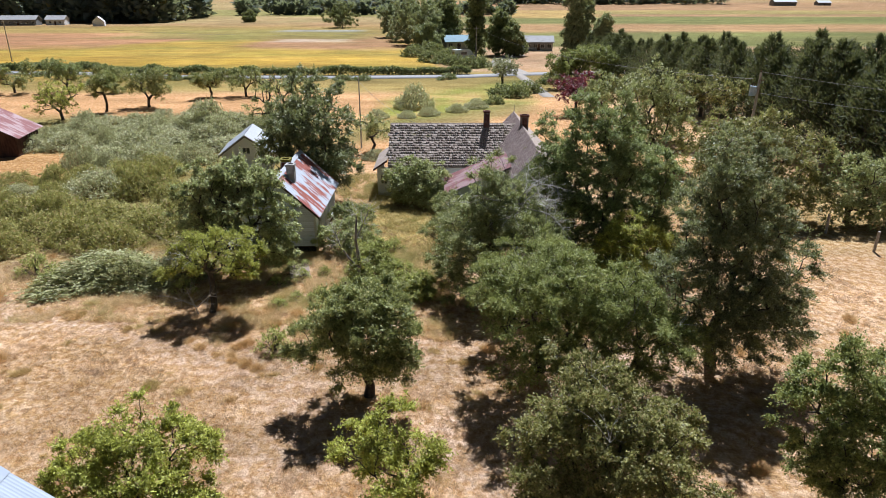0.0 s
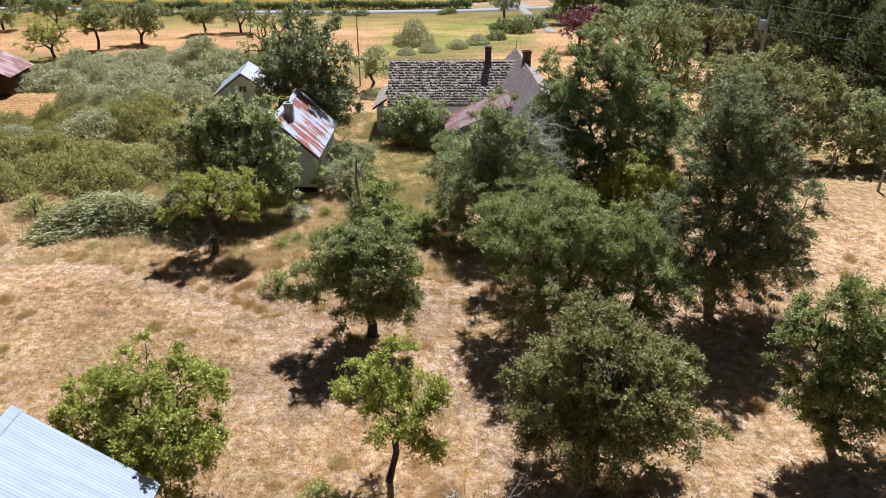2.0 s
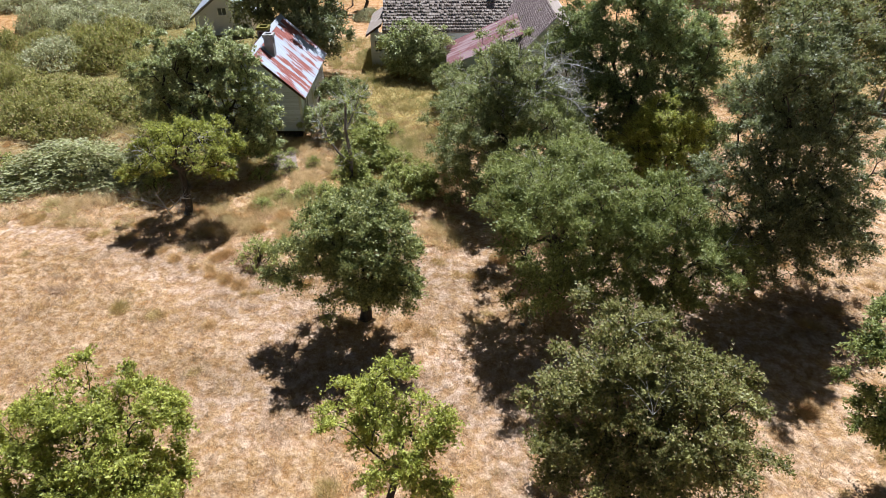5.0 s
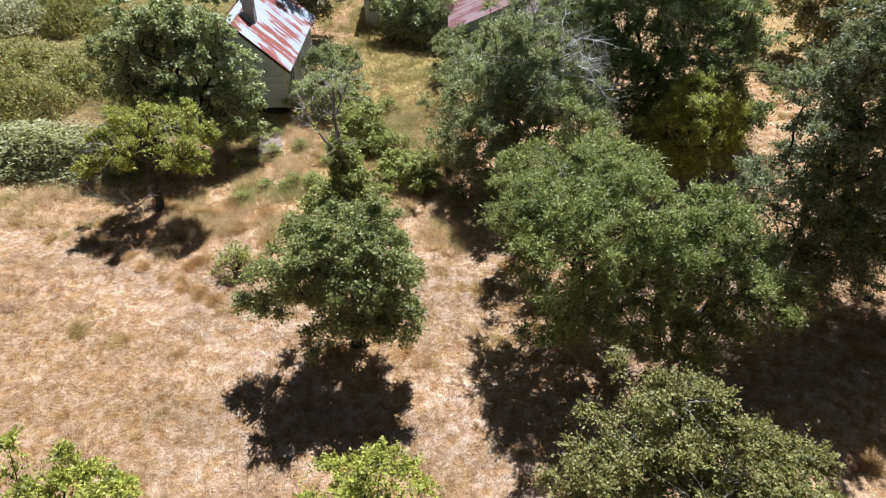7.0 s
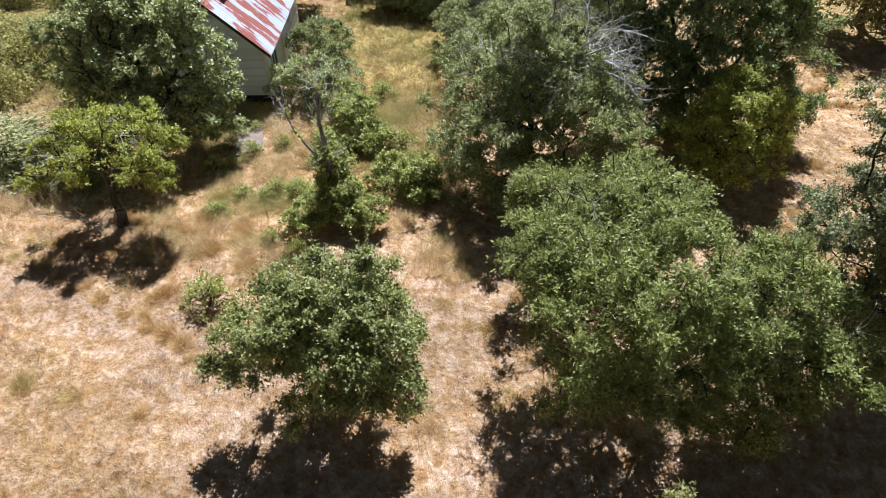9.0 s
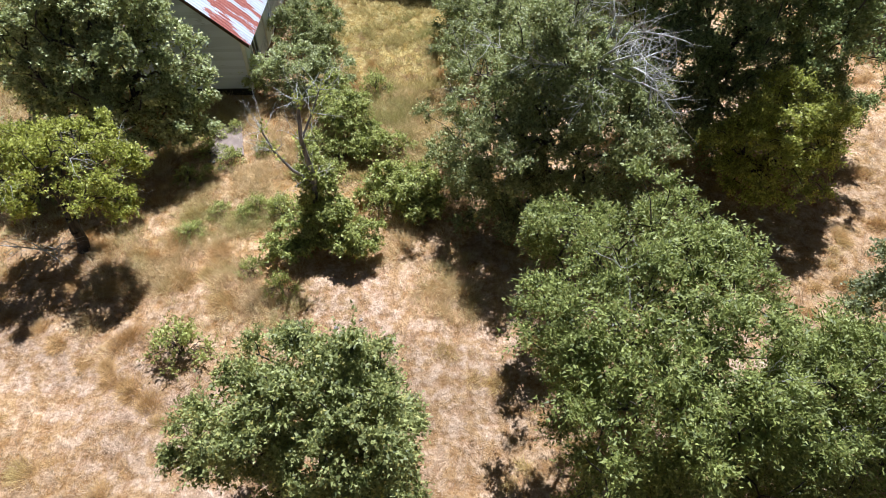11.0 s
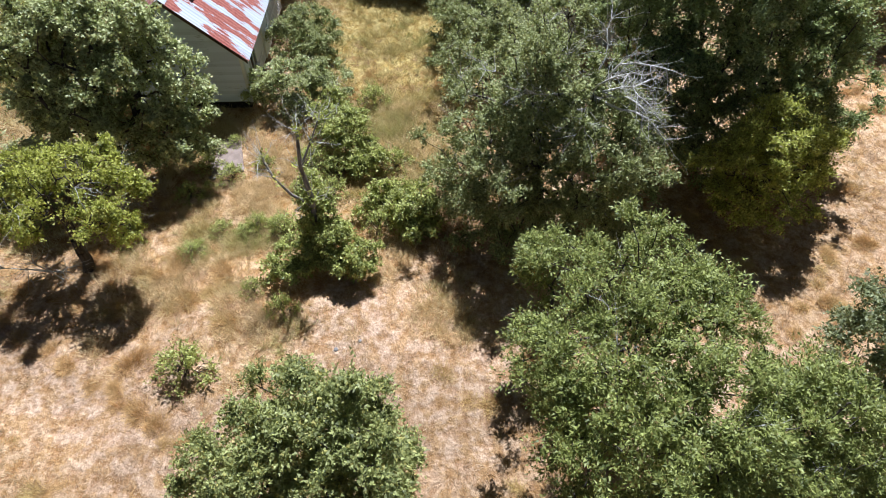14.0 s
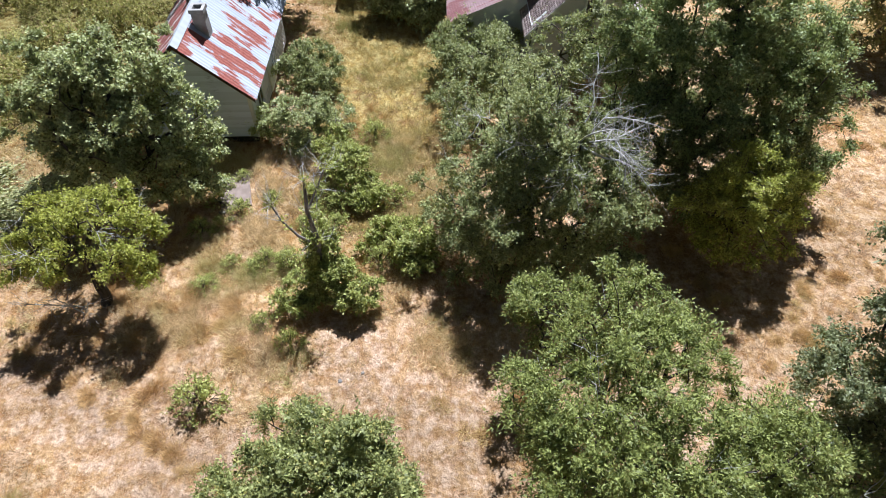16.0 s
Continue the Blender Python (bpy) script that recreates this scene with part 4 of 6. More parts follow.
def shed():
    """The washhouse with the rusty iron roof."""
    top = thing("shed", (0, 0, 0), "weathered white clapboard shed with a rust-streaked white iron roof", "shed")
    x0, x1, xr, y0, y1, zb, ze, zr = -12.93, -8.17, -10.55, 39.86, 47.6, 0.45, 2.72, 5.0
    def roof_line(x):
        return np.minimum(ze + (np.asarray(x) - x0) * (zr - ze) / (xr - x0), ze + (x1 - np.asarray(x)) * (zr - ze) / (x1 - xr)) - 0.03
    gable = [(x0, zb), (x1, zb), (x1, ze - 0.03), (xr, zr - 0.03), (x0, ze - 0.03)]
    # dark backing, seen through the board gaps as the laps' shadow lines
    part("wall", prism(gable, 0.12, "y", y0), DARK_BOARD, top)
    part("wall", prism(gable, 0.12, "y", y1 - 0.12), CLAPBOARD_SKY_TINT, top)
    side = part("wall", prism([(y0 + 0.12, zb), (y1 - 0.12, zb), (y1 - 0.12, ze - 0.03), (y0 + 0.12, ze - 0.03)], 0.12, "x", x1 - 0.12), CLAP_SUNNY, top)
    part("wall", prism([(y0 + 0.12, zb), (y1 - 0.12, zb), (y1 - 0.12, ze - 0.03), (y0 + 0.12, ze - 0.03)], 0.12, "x", x0), CLAPBOARD_SKY_TINT, top)
    # solid block below the walls, its dark colour stands for the shade there
    part("foundation", boxed((x0 + 0.15, y0 + 0.15, -0.1), (x1 - 0.15, y1 - 0.15, zb)), CRAWL_SHADE, top, "solid block coloured dark as crawl space shade")
    boards(top, x0 + 0.1, x1 - 0.1, y0, zb + 0.02, roof_line, 0.128, CLAPBOARD_SKY_TINT)
    for x in (x0, x1 - 0.1):
        part("corner_board", boxed((x, y0 - 0.075, zb - 0.02), (x + 0.1, y0 - 0.001, ze - 0.06), 0.006), TRIM_WHITE, top)
    part("corner_board", boxed((x1 + 0.001, y0 - 0.075, zb - 0.02), (x1 + 0.035, y0 + 0.1, ze - 0.1), 0.006), TRIM_WHITE, top)
    # door, window and boards of the sunny side wall, in the brighter sunlit paint tone
    z = zb + 0.03
    k = 0
    me = boxed((0, 0, 0), (0.024, 2.9, 0.135), 0.004)
    mesh = bpy.data.meshes.new("clapboard")
    me.to_mesh(mesh)
    me.free()
    mesh.materials.append(CLAP_SUNNY)
    while z < ze - 0.2:
        ob = part("clapboard", mesh, CLAP_SUNNY, top)
        ob.matrix_local = pose(x1, y0 + 4.75, z, 0, 5, 0)
        if not 1.0 < z < 2.3:
            ob = part("clapboard", mesh, CLAP_SUNNY, top)
            ob.matrix_local = pose(x1, y0 + 0.3, z, 0, 5, 0)
        z += 0.14
    window(top, pose(x1 + 0.02, y0 + 0.75, 1.15, 0, 0, 90), 1.0, 1.1)
    door = part("door", boxed((x1 + 0.002, y0 + 3.35, zb), (x1 + 0.05, y0 + 4.35, ze - 0.25), 0.006), CLAP_SUNNY, top, "pale blue white plank door")
    part("door_handle", boxed((x1 + 0.05, y0 + 4.2, 1.4), (x1 + 0.10, y0 + 4.25, 1.55), 0.008), STEEL, door)
    for y in (y0 + 3.22, y0 + 4.36):
        part("door_trim", boxed((x1 + 0.002, y, zb), (x1 + 0.06, y + 0.12, ze - 0.13), 0.006), TRIM_WHITE, top)
    part("shelf", boxed((x1 + 0.04, y0 + 4.2, 1.2), (x1 + 0.34, y0 + 4.7, 1.25), 0.01), TRIM_WHITE, top, "white board shelf")
    # roof
    for s in (1, -1):
        dx = 2.66 * s
        part("roof_deck", prism([(xr, 4.98), (xr + dx, 2.50), (xr + dx, 2.44), (xr, 4.92)], y1 - y0 + 0.30, "y", y0 - 0.2), GREY_BOARD, top)
        part("barge_board", prism([(xr, 4.97), (xr + dx, 2.49), (xr + dx, 2.35), (xr, 4.83)], 0.03, "y", y0 - 0.235), DARK_BOARD, top)
    iron_slope(top, xr, 5.035, xr + 2.72, 2.49, y0 - 0.28, y1 + 0.2, 9, 5, SHED_IRON, seed=3)
    iron_slope(top, xr, 5.035, xr - 2.72, 2.49, y0 - 0.28, y1 + 0.2, 9, 5, SHED_RED, seed=4)
    part("ridge_cap", prism([(xr - 0.22, 4.885), (xr, 5.085), (xr + 0.22, 4.885), (xr, 5.06)], y1 - y0 + 0.5, "y", y0 - 0.29), WHITE_IRON, top)
    chimney(top, -9.92, 41.75, 4.1, 5.46, 0.5, RENDER_GREY)
    mossy = chimney(top, -10.75, 44.0, 4.4, 5.28, 0.62, MORTAR, moss=True)
    brick_courses(mossy, -10.75, 44.0, 4.75, 5.28, 0.62)
    return top


shed()


def far_shed():
    """The small white-roofed outbuilding under the big tree."""
    top = thing("outbuilding", pose(-18.7, 61.5, -0.3, 0, 0, 8), "small whitewashed outbuilding with a pale iron roof", "shed")
    gable = [(-2.3, 0), (2.3, 0), (2.3, 2.0), (0, 3.7), (-2.3, 2.0)]
    part("wall", prism(gable, 0.12, "y", 0), WALL_WHITE, top)
    part("wall", prism(gable, 0.12, "y", 5.4), WALL_WHITE, top)
    for x in (-2.3, 2.18):
        part("wall", boxed((x, 0.12, 0), (x + 0.12, 5.4, 2.0)), WALL_WHITE, top)
    iron_slope(top, 0, 3.78, 2.65, 1.86, -0.3, 5.8, 7, 5, WHITE_IRON, seed=5)
    iron_slope(top, 0, 3.78, -2.65, 1.86, -0.3, 5.8, 7, 5, WHITE_IRON, seed=6)
    for s in (1, -1):
        part("barge_board", prism([(0, 3.72), (2.62 * s, 1.82), (2.62 * s, 1.66), (0, 3.56)], 0.03, "y", -0.28), GREY_BOARD, top)
    window(top, pose(-0.4, -0.02, 1.9), 0.8, 0.7)
    return top


far_shed()


def barn():
    """The dark barn at the edge of the brambles."""
    top = thing("barn", pose(-47.8, 66.6, -0.35, 0, 0, 12), "dark red-brown board barn with a faded red iron roof", "barn")
    gable = [(-3.6, 0), (3.6, 0), (3.6, 2.5), (0, 4.5), (-3.6, 2.5)]
    part("wall", prism(gable, 0.1, "y", 0), DARK_BOARD, top)
    part("wall", prism(gable, 0.1, "y", 6.4), DARK_BOARD, top)
    for x in (-3.6, 3.5):
        part("wall", boxed((x, 0.1, 0), (x + 0.1, 6.4, 2.5)), DARK_BOARD, top)
    me = boxed((0, -0.03, 0), (0.19, 0, 2.4), 0.004)
    mesh = bpy.data.meshes.new("board")
    me.to_mesh(mesh)
    me.free()
    mesh.materials.append(DARK_BOARD)
    for k in range(34):
        ob = part("board", mesh, DARK_BOARD, top)
        ob.matrix_local = pose(-3.55 + k * 0.21, -0.002, 0)
    for k in range(30):
        ob = part("board", mesh, DARK_BOARD, top)
        ob.matrix_local = pose(3.602, 0.1 + k * 0.21, 0, 0, 0, 90)
    iron_slope(top, 0, 4.6, 4.1, 2.3, -0.4, 6.9, 8, 5, PINK_IRON, seed=7)
    iron_slope(top, 0, 4.6, -4.1, 2.3, -0.4, 6.9, 8, 5, PINK_IRON, seed=8)
    return top


barn()


def near_barn():
    """The barn whose pale iron roof comes in below the first views."""
    top = thing("barn", (0, 0, 0), "barn with a pale blue-white corrugated iron roof", "barn")
    xr, xe, y0, y1 = -10.8, -7.9, 2.0, 12.75
    gable = [(-13.7, 0), (xe, 0), (xe, 2.3), (xr, 4.72), (-13.7, 2.3)]
    part("wall", prism(gable, 0.12, "y", y0), GREY_BOARD, top)
    part("wall", prism(gable, 0.12, "y", y1 - 0.12), GREY_BOARD, top)
    part("wall", boxed((xe - 0.12, y0 + 0.12, 0), (xe, y1 - 0.12, 2.3)), GREY_BOARD, top)
    part("wall", boxed((-13.7, y0 + 0.12, 0), (-13.58, y1 - 0.12, 2.3)), GREY_BOARD, top)
    iron_slope(top, xr, 4.84, -7.60, 2.20, y0 - 0.2, y1 + 0.28, 11, 11, PALE_IRON, 0.007, 0.015, seed=9)
    iron_slope(top, xr, 4.84, -14.0, 2.20, y0 - 0.2, y1 + 0.28, 11, 7, PINK_IRON, 0.018, 0.015, seed=10)
    part("ridge_cap", prism([(xr - 0.2, 4.70), (xr, 4.885), (xr + 0.2, 4.70), (xr, 4.865)], y1 - y0 + 0.5, "y", y0 - 0.21), PALE_IRON, top)
    return top


near_barn()


def shingles(parent, m, wide, slope, course, piece, seed, limit, thick=0.045, tilt=7.0, material=None):
    """Shingles on a slope: local x along the eave, y down the slope from the ridge. The first ones are pieces, the rest one body."""
    rng = np.random.default_rng(seed)
    kinds = []
    for k in range(5):
        bm = boxed((0.006, 0, 0), (piece * (0.8 + 0.08 * k) - 0.006, course * 1.25, thick), 0.003)
        me = bpy.data.meshes.new("shingle")
        bm.to_mesh(me)
        bm.free()
        me.materials.append(material or SHINGLE)
        kinds.append(me)
    count, v, f = 0, [], []
    base = np.array([(0, 0, 0), (1, 0, 0), (1, 1, 0), (0, 1, 0), (0, 0, 1), (1, 0, 1), (1, 1, 1), (0, 1, 1)], float)
    quads = np.array([(3, 2, 1, 0), (4, 5, 6, 7), (0, 1, 5, 4), (1, 2, 6, 5), (2, 3, 7, 6), (3, 0, 4, 7)])
    rows = int(slope / course)
    for r in range(rows):
        x = -rng.uniform(0, piece * 0.5)
        while x < wide - 0.05:
            k = int(rng.integers(5))
            w = piece * (0.8 + 0.08 * k)
            slip = rng.uniform(-0.012, 0.014)
            lift = pose(max(x, 0), r * course + slip, 0.012 + rng.uniform(0, 0.010), tilt + rng.uniform(-1.4, 2.0), rng.uniform(-0.5, 0.5), rng.uniform(-1.5, 1.5))
            if count < limit and rng.random() < 0.36:
                ob = part("shingle", kinds[k], material or SHINGLE, parent)
                ob.matrix_local = m @ lift
                count += 1
            else:
                q = base * np.array([min(w, wide - max(x, 0)) - 0.012, course * 1.25, thick])
                t = np.array(m @ lift)
                v.append(q @ t[:3, :3].T + t[:3, 3])
                f.append(quads + 8 * len(f))
            x += w
    if v:
        part("shingles", mesh_from("shingles", np.concatenate(v), np.concatenate(f)), material or SHINGLE, parent, kind="stuff")


def farmhouse():
    """The old shingled farmhouse: main range, cross wing, side porch and iron lean-to."""
    top = thing("farmhouse", (0, 0, 0), "old white farmhouse with a mossy grey cedar shingle roof", "house")
    x0, x1, y0, y1, ze, yr, zr = -4.3, 5.5, 53.3, 60.7, 2.75, 57.0, 5.35
    gable = [(y0, 0), (y1, 0), (y1, ze), (yr, zr - 0.06), (y0, ze)]
    part("wall", prism(gable, 0.15, "x", x0), WALL_WHITE, top)
    for y in (y0, y1 - 0.15):
        part("wall", boxed((x0 + 0.15, y, 0), (x1, y + 0.15, ze - 0.02)), WALL_WHITE, top)
    run, drop = yr - y0 + 0.35, zr - ze + 0.25
    slope, pitch = math.hypot(run, drop), math.degrees(math.atan2(drop, run))
    part("roof", prism([(y0 - 0.35, zr - drop - 0.05), (yr, zr - 0.05), (yr, zr - 0.13), (y0 - 0.35, zr - drop - 0.13)], 6.6 - x0 + 0.25, "x", x0 - 0.25), SHINGLE, top)
    part("roof", prism([(y1 + 0.35, zr - drop - 0.05), (yr, zr - 0.05), (yr, zr - 0.13), (y1 + 0.35, zr - drop - 0.13)], 6.6 - x0 + 0.25, "x", x0 - 0.25), SHINGLE, top)
    part("ridge_board", prism([(yr - 0.14, zr - 0.06), (yr, zr + 0.05), (yr + 0.14, zr - 0.06)], 6.4 - x0 + 0.25, "x", x0 - 0.26), SHINGLE, top)
    window(top, pose(-2.6, y0 - 0.02, 1.0), 1.1, 1.3)
    window(top, pose(x0 - 0.02, yr + 0.6, 1.0, 0, 0, -90), 1.0, 1.3)
    # cross wing
    wx0, wx1, wr, wy0, wy1, wz = 3.9, 9.3, 6.6, 44.4, 61.2, 5.72
    gable = [(wx0, 0), (wx1, 0), (wx1, 2.9), (wr, wz - 0.08), (wx0, 2.9)]
    part("wall", prism(gable, 0.15, "y", wy0), WALL_WHITE, top)
    part("wall", prism(gable, 0.15, "y", wy1 - 0.15), WALL_WHITE, top)
    for x in (wx0, wx1 - 0.15):
        part("wall", boxed((x, wy0 + 0.15, 0), (x + 0.15, wy1 - 0.15, 2.9)), WALL_WHITE, top)
    for s in (1, -1):
        part("roof", prism([(wr, wz - 0.05), (wr + 3.0 * s, 2.55), (wr + 3.0 * s, 2.47), (wr, wz - 0.13)], wy1 - wy0 + 0.6, "y", wy0 - 0.3), SHINGLE, top)
        part("barge_board", prism([(wr, wz - 0.04), (wr + 3.02 * s, 2.55), (wr + 3.02 * s, 2.38), (wr, wz - 0.22)], 0.03, "y", wy0 - 0.34), TRIM_WHITE, top)
    window(top, pose(6.0, wy0 - 0.02, 1.1), 1.1, 1.4)
    window(top, pose(6.2, wy0 - 0.02, 3.3), 0.8, 0.9)
    finial = part("finial", tubes_bm([(wr, wy1 + 0.2, wz - 0.1)], [(wr, wy1 + 0.2, wz + 0.55)], 0.04, 0.015), GREY_BOARD, top)
    # chimneys
    a = chimney(top, 3.75, 56.6, 4.7, 6.5, 0.48, MORTAR)
    brick_courses(a, 3.75, 56.6, 5.1, 6.5, 0.48)
    b = chimney(top, 6.75, 54.6, 5.0, 6.5, 0.62, MORTAR)
    brick_courses(b, 6.75, 54.6, 5.5, 6.5, 0.62)
    # porch against the end wall
    part("wall", boxed((-5.45, 53.0, 0), (x0 - 0.002, 53.12, 2.42)), WALL_WHITE, top)
    part("wall", boxed((-5.45, 53.12, 0), (-5.33, 58.5, 2.42)), WALL_WHITE, top)
    part("roof", prism([(-5.75, 2.36), (x0 - 0.26, 3.15), (x0 - 0.26, 3.07), (-5.75, 2.28)], 6.1, "y", 52.7), SHINGLE, top)
    part("barge_board", prism([(-5.75, 2.34), (x0 - 0.26, 3.13), (x0 - 0.26, 2.98), (-5.75, 2.19)], 0.03, "y", 52.66), DARK_BOARD, top)
    window(top, pose(-5.2, 52.98, 1.0), 0.6, 0.9)
    # lean-to with faded red iron, leaning on the wing and falling away from it
    for y in (46.5, 51.08):
        part("wall", prism([(0.5, 0), (wx0 - 0.002, 0), (wx0 - 0.002, 3.55), (0.5, 2.1)], 0.12, "y", y), WALL_WHITE, top)
    part("wall", boxed((0.38, 46.5, 0), (0.498, 51.2, 2.05)), WALL_WHITE, top)
    iron_slope(top, 4.95, 4.14, 0.1, 2.05, 46.2, 51.4, 8, 6, PINK_IRON, seed=12)
    # shingles last: front slope of the main range, then the wing's inner slope and the porch
    m = Matrix(((-1, 0, 0, x0 + 10.62), (0, -math.cos(radians(pitch)), -math.sin(radians(pitch)), yr), (0, -math.sin(radians(pitch)), math.cos(radians(pitch)), zr - 0.045), (0, 0, 0, 1)))
    shingles(top, m, 10.9, slope, 0.285, 0.19, 41, 300)
    wp = math.atan2(wz - 2.55, 3.0)
    m = Matrix(((0, -math.cos(wp), -math.sin(wp), wr), (1, 0, 0, wy0 - 0.32), (0, -math.sin(wp), math.cos(wp), wz - 0.045), (0, 0, 0, 1)))
    shingles(top, m, wy1 - wy0 + 0.6, math.hypot(3.0, wz - 2.55), 0.14, 0.16, 42, 0, 0.012, 2.2, SHINGLE_BROWN)
    return top


def tubes_bm(a, b, r0, r1, sides=6):
    """Tubes as a mesh, all of one width."""
    v, f = tubes(np.array(a, float), np.array(b, float), np.full(len(a), r0), np.full(len(a), r1), sides)
    return mesh_from("tube", v, f)


farmhouse()


def cottage(x, y, turn, wide, deep, high, peak, wall, roof, label, openings=4):
    """A far house: walls, two roof planes, windows and a door."""
    z = float(rise(x, y))
    top = thing("house", pose(x, y, z, 0, 0, turn), label, "house")
    gable = [(0, 0), (deep, 0), (deep, high), (deep / 2, high + peak), (0, high)]
    for k in (-wide / 2, wide / 2 - 0.2):
        part("wall", prism(gable, 0.2, "x", k), wall, top)
    for k in (0, deep - 0.2):
        part("wall", boxed((-wide / 2 + 0.2, k, 0), (wide / 2 - 0.2, k + 0.2, high)), wall, top)
    e = 0.5
    for a in (0, 1):
        q = [(-e, high - e * peak * 2 / deep), (deep / 2, high + peak + 0.02), (deep / 2, high + peak + 0.2), (-e, high - e * peak * 2 / deep + 0.18)]
        if a:
            q = [(deep - p, h) for p, h in q]
        part("roof", prism(q, wide + 1, "x", -wide / 2 - 0.5), roof, top)
    for k in range(openings):
        window(top, pose(-wide / 2 + wide * (k + 0.5) / openings - 0.6, -0.02, 0.9), 1.3, 1.2)
    part("door", boxed((-0.45, -0.05, 0), (0.45, 0, 2.05)), DARK_BOARD, top)
    return top


cottage(5.0, 216, 12, 8, 7, 2.6, 1.6, WALL_TAN, BLUE_ROOF, "small far house with a blue metal roof", 3)
cottage(29.6, 212, -4, 8.6, 7, 2.7, 1.5, WALL_GREY, GREY_ROOF, "long far house with a grey roof among poplars", 4)
cottage(-243, 396, 10, 19, 9, 3.2, 2.0, WALL_GREY, GREY_ROOF, "long dark far farmhouse by the wood", 6)
cottage(-225, 402, 10, 10, 9, 3.0, 2.0, WALL_WHITE, GREY_ROOF, "pale outbuilding beside the far farmhouse", 2)
cottage(372, 760, 0, 24, 12, 4.0, 3.0, WALL_GREY, WHITE_IRON, "far field barn with a pale roof", 3)
cottage(420, 770, 0, 14, 9, 3.0, 2.0, WALL_GREY, WHITE_IRON, "small far field barn with a pale roof", 2)


def tent():
    top = thing("tent", pose(-193, 388, float(rise(-193, 388)), 0, 0, 20), "white canvas wall tent in a dry field", "tent")
    part("canvas", prism([(-3, 0), (3, 0), (3, 2.6), (0, 5.2), (-3, 2.6)], 7, "y", 0), CANVAS, top)
    part("door_flap", prism([(-0.8, 0), (0.8, 0), (0.8, 2.3), (-0.8, 2.3)], 0.04, "y", -0.045), CANVAS, top)
    return top


tent()


def van():
    """The white camper by the lane."""
    top = thing("camper_van", pose(5.6, 179, 0, 0, 0, 25), "white camper van parked beside the lane", "van")
    side = [(-3.2, 0.45), (2.6, 0.45), (3.1, 0.7), (3.1, 1.35), (2.2, 1.55), (1.75, 2.3), (1.2, 2.85), (-3.2, 2.85)]
    bm = prism(side, 2.1, "y", -1.05)
    bmesh.ops.bevel(bm, geom=bm.edges[:], offset=0.06, segments=2, affect="EDGES")
    body = part("body", bm, VAN_WHITE, top)
    part("windscreen", prism([(2.18, 1.6), (2.23, 1.6), (1.80, 2.26), (1.75, 2.26)], 1.8, "y", -0.9), GLASS, body)
    for y in (-1.07, 1.03):
        part("side_window", boxed((-1.6, y, 1.6), (0.2, y + 0.04, 2.3)), GLASS, body)
    part("rear_window", boxed((-3.23, -0.7, 1.6), (-3.19, 0.7, 2.4)), GLASS, body)
    for x in (-2.0, 2.0):
        for y in (-1.0, 0.8):
            part("wheel", tubes_capped((x, y, 0.37), (x, y + 0.22, 0.37), 0.37), RUBBER, top)
    return top


def tubes_capped(a, b, r, sides=16):
    """A closed drum between two points."""
    bm = bmesh.new()
    a, b = Vector(a), Vector(b)
    m = Matrix.Translation((a + b) / 2) @ (b - a).to_track_quat("Z", "Y").to_matrix().to_4x4()
    bmesh.ops.create_cone(bm, cap_ends=True, segments=sides, radius1=r, radius2=r, depth=(b - a).length, matrix=m)
    return bm


van()

# ---- poles and wires ----


def pole(x, y, high, lean=0.0, transformer=False, arms=1, label="weathered wooden utility pole"):
    top = thing("utility_pole", pose(x, y, 0, 0, lean, 0), label, "utility pole")
    thick = 1.0 if arms or transformer else 0.6
    v, f = tubes([(0, 0, -0.3), (0, 0, high * 0.5)], [(0, 0, high * 0.5), (0, 0, high)], np.array([0.15, 0.125]) * thick, np.array([0.125, 0.095]) * thick, 10)
    part("shaft", mesh_from("shaft", v, f), POLE_WOOD, top)
    for k in range(arms):
        part("crossarm", boxed((-0.6, -0.2, high - 0.55 - 0.9 * k), (0.6, -0.11, high - 0.43 - 0.9 * k), 0.01), POLE_WOOD, top)
        for s in (-0.5, 0.5):
            part("insulator", tubes_capped((s, -0.155, high - 0.43 - 0.9 * k), (s, -0.155, high - 0.27 - 0.9 * k), 0.045, 8), CERAMIC, top)
    if transformer:
        part("insulator", tubes_capped((0, 0, high), (0, 0, high + 0.16), 0.05, 8), CERAMIC, top)
        part("stub_arm", tubes_capped((0.05, -0.05, high - 0.62), (0.34, -0.05, high - 0.62), 0.035, 8), CERAMIC, top)
        can = part("transformer", tubes_capped((-0.42, 0, high - 1.85), (-0.42, 0, high - 1.15), 0.25, 18), STEEL, top, "pale grey steel transformer can")
        part("lid", tubes_capped((-0.42, 0, high - 1.15), (-0.42, 0, high - 1.09), 0.27, 18), STEEL, can)
        for s in (-0.1, 0.1):
            part("bushing", tubes_capped((-0.42 + s, 0, high - 1.09), (-0.42 + s, 0, high - 0.85), 0.04, 8), CERAMIC, can)
        part("bracket", boxed((-0.2, -0.05, high - 1.75), (-0.08, 0.05, high - 1.3)), STEEL, can)
    return top


def wire(a, b, sag, name="wire"):
    a, b = np.array(a, float), np.array(b, float)
    t = np.linspace(0, 1, 25)[:, None]
    p = a + (b - a) * t
    p[:, 2] -= sag * 4 * (t * (1 - t))[:, 0]
    ob = part(name, tubes_bm(p[:-1], p[1:], 0.015, 0.015, 4), WIRE)
    return tagged(ob, "slack aluminium overhead wire between poles", "wire")


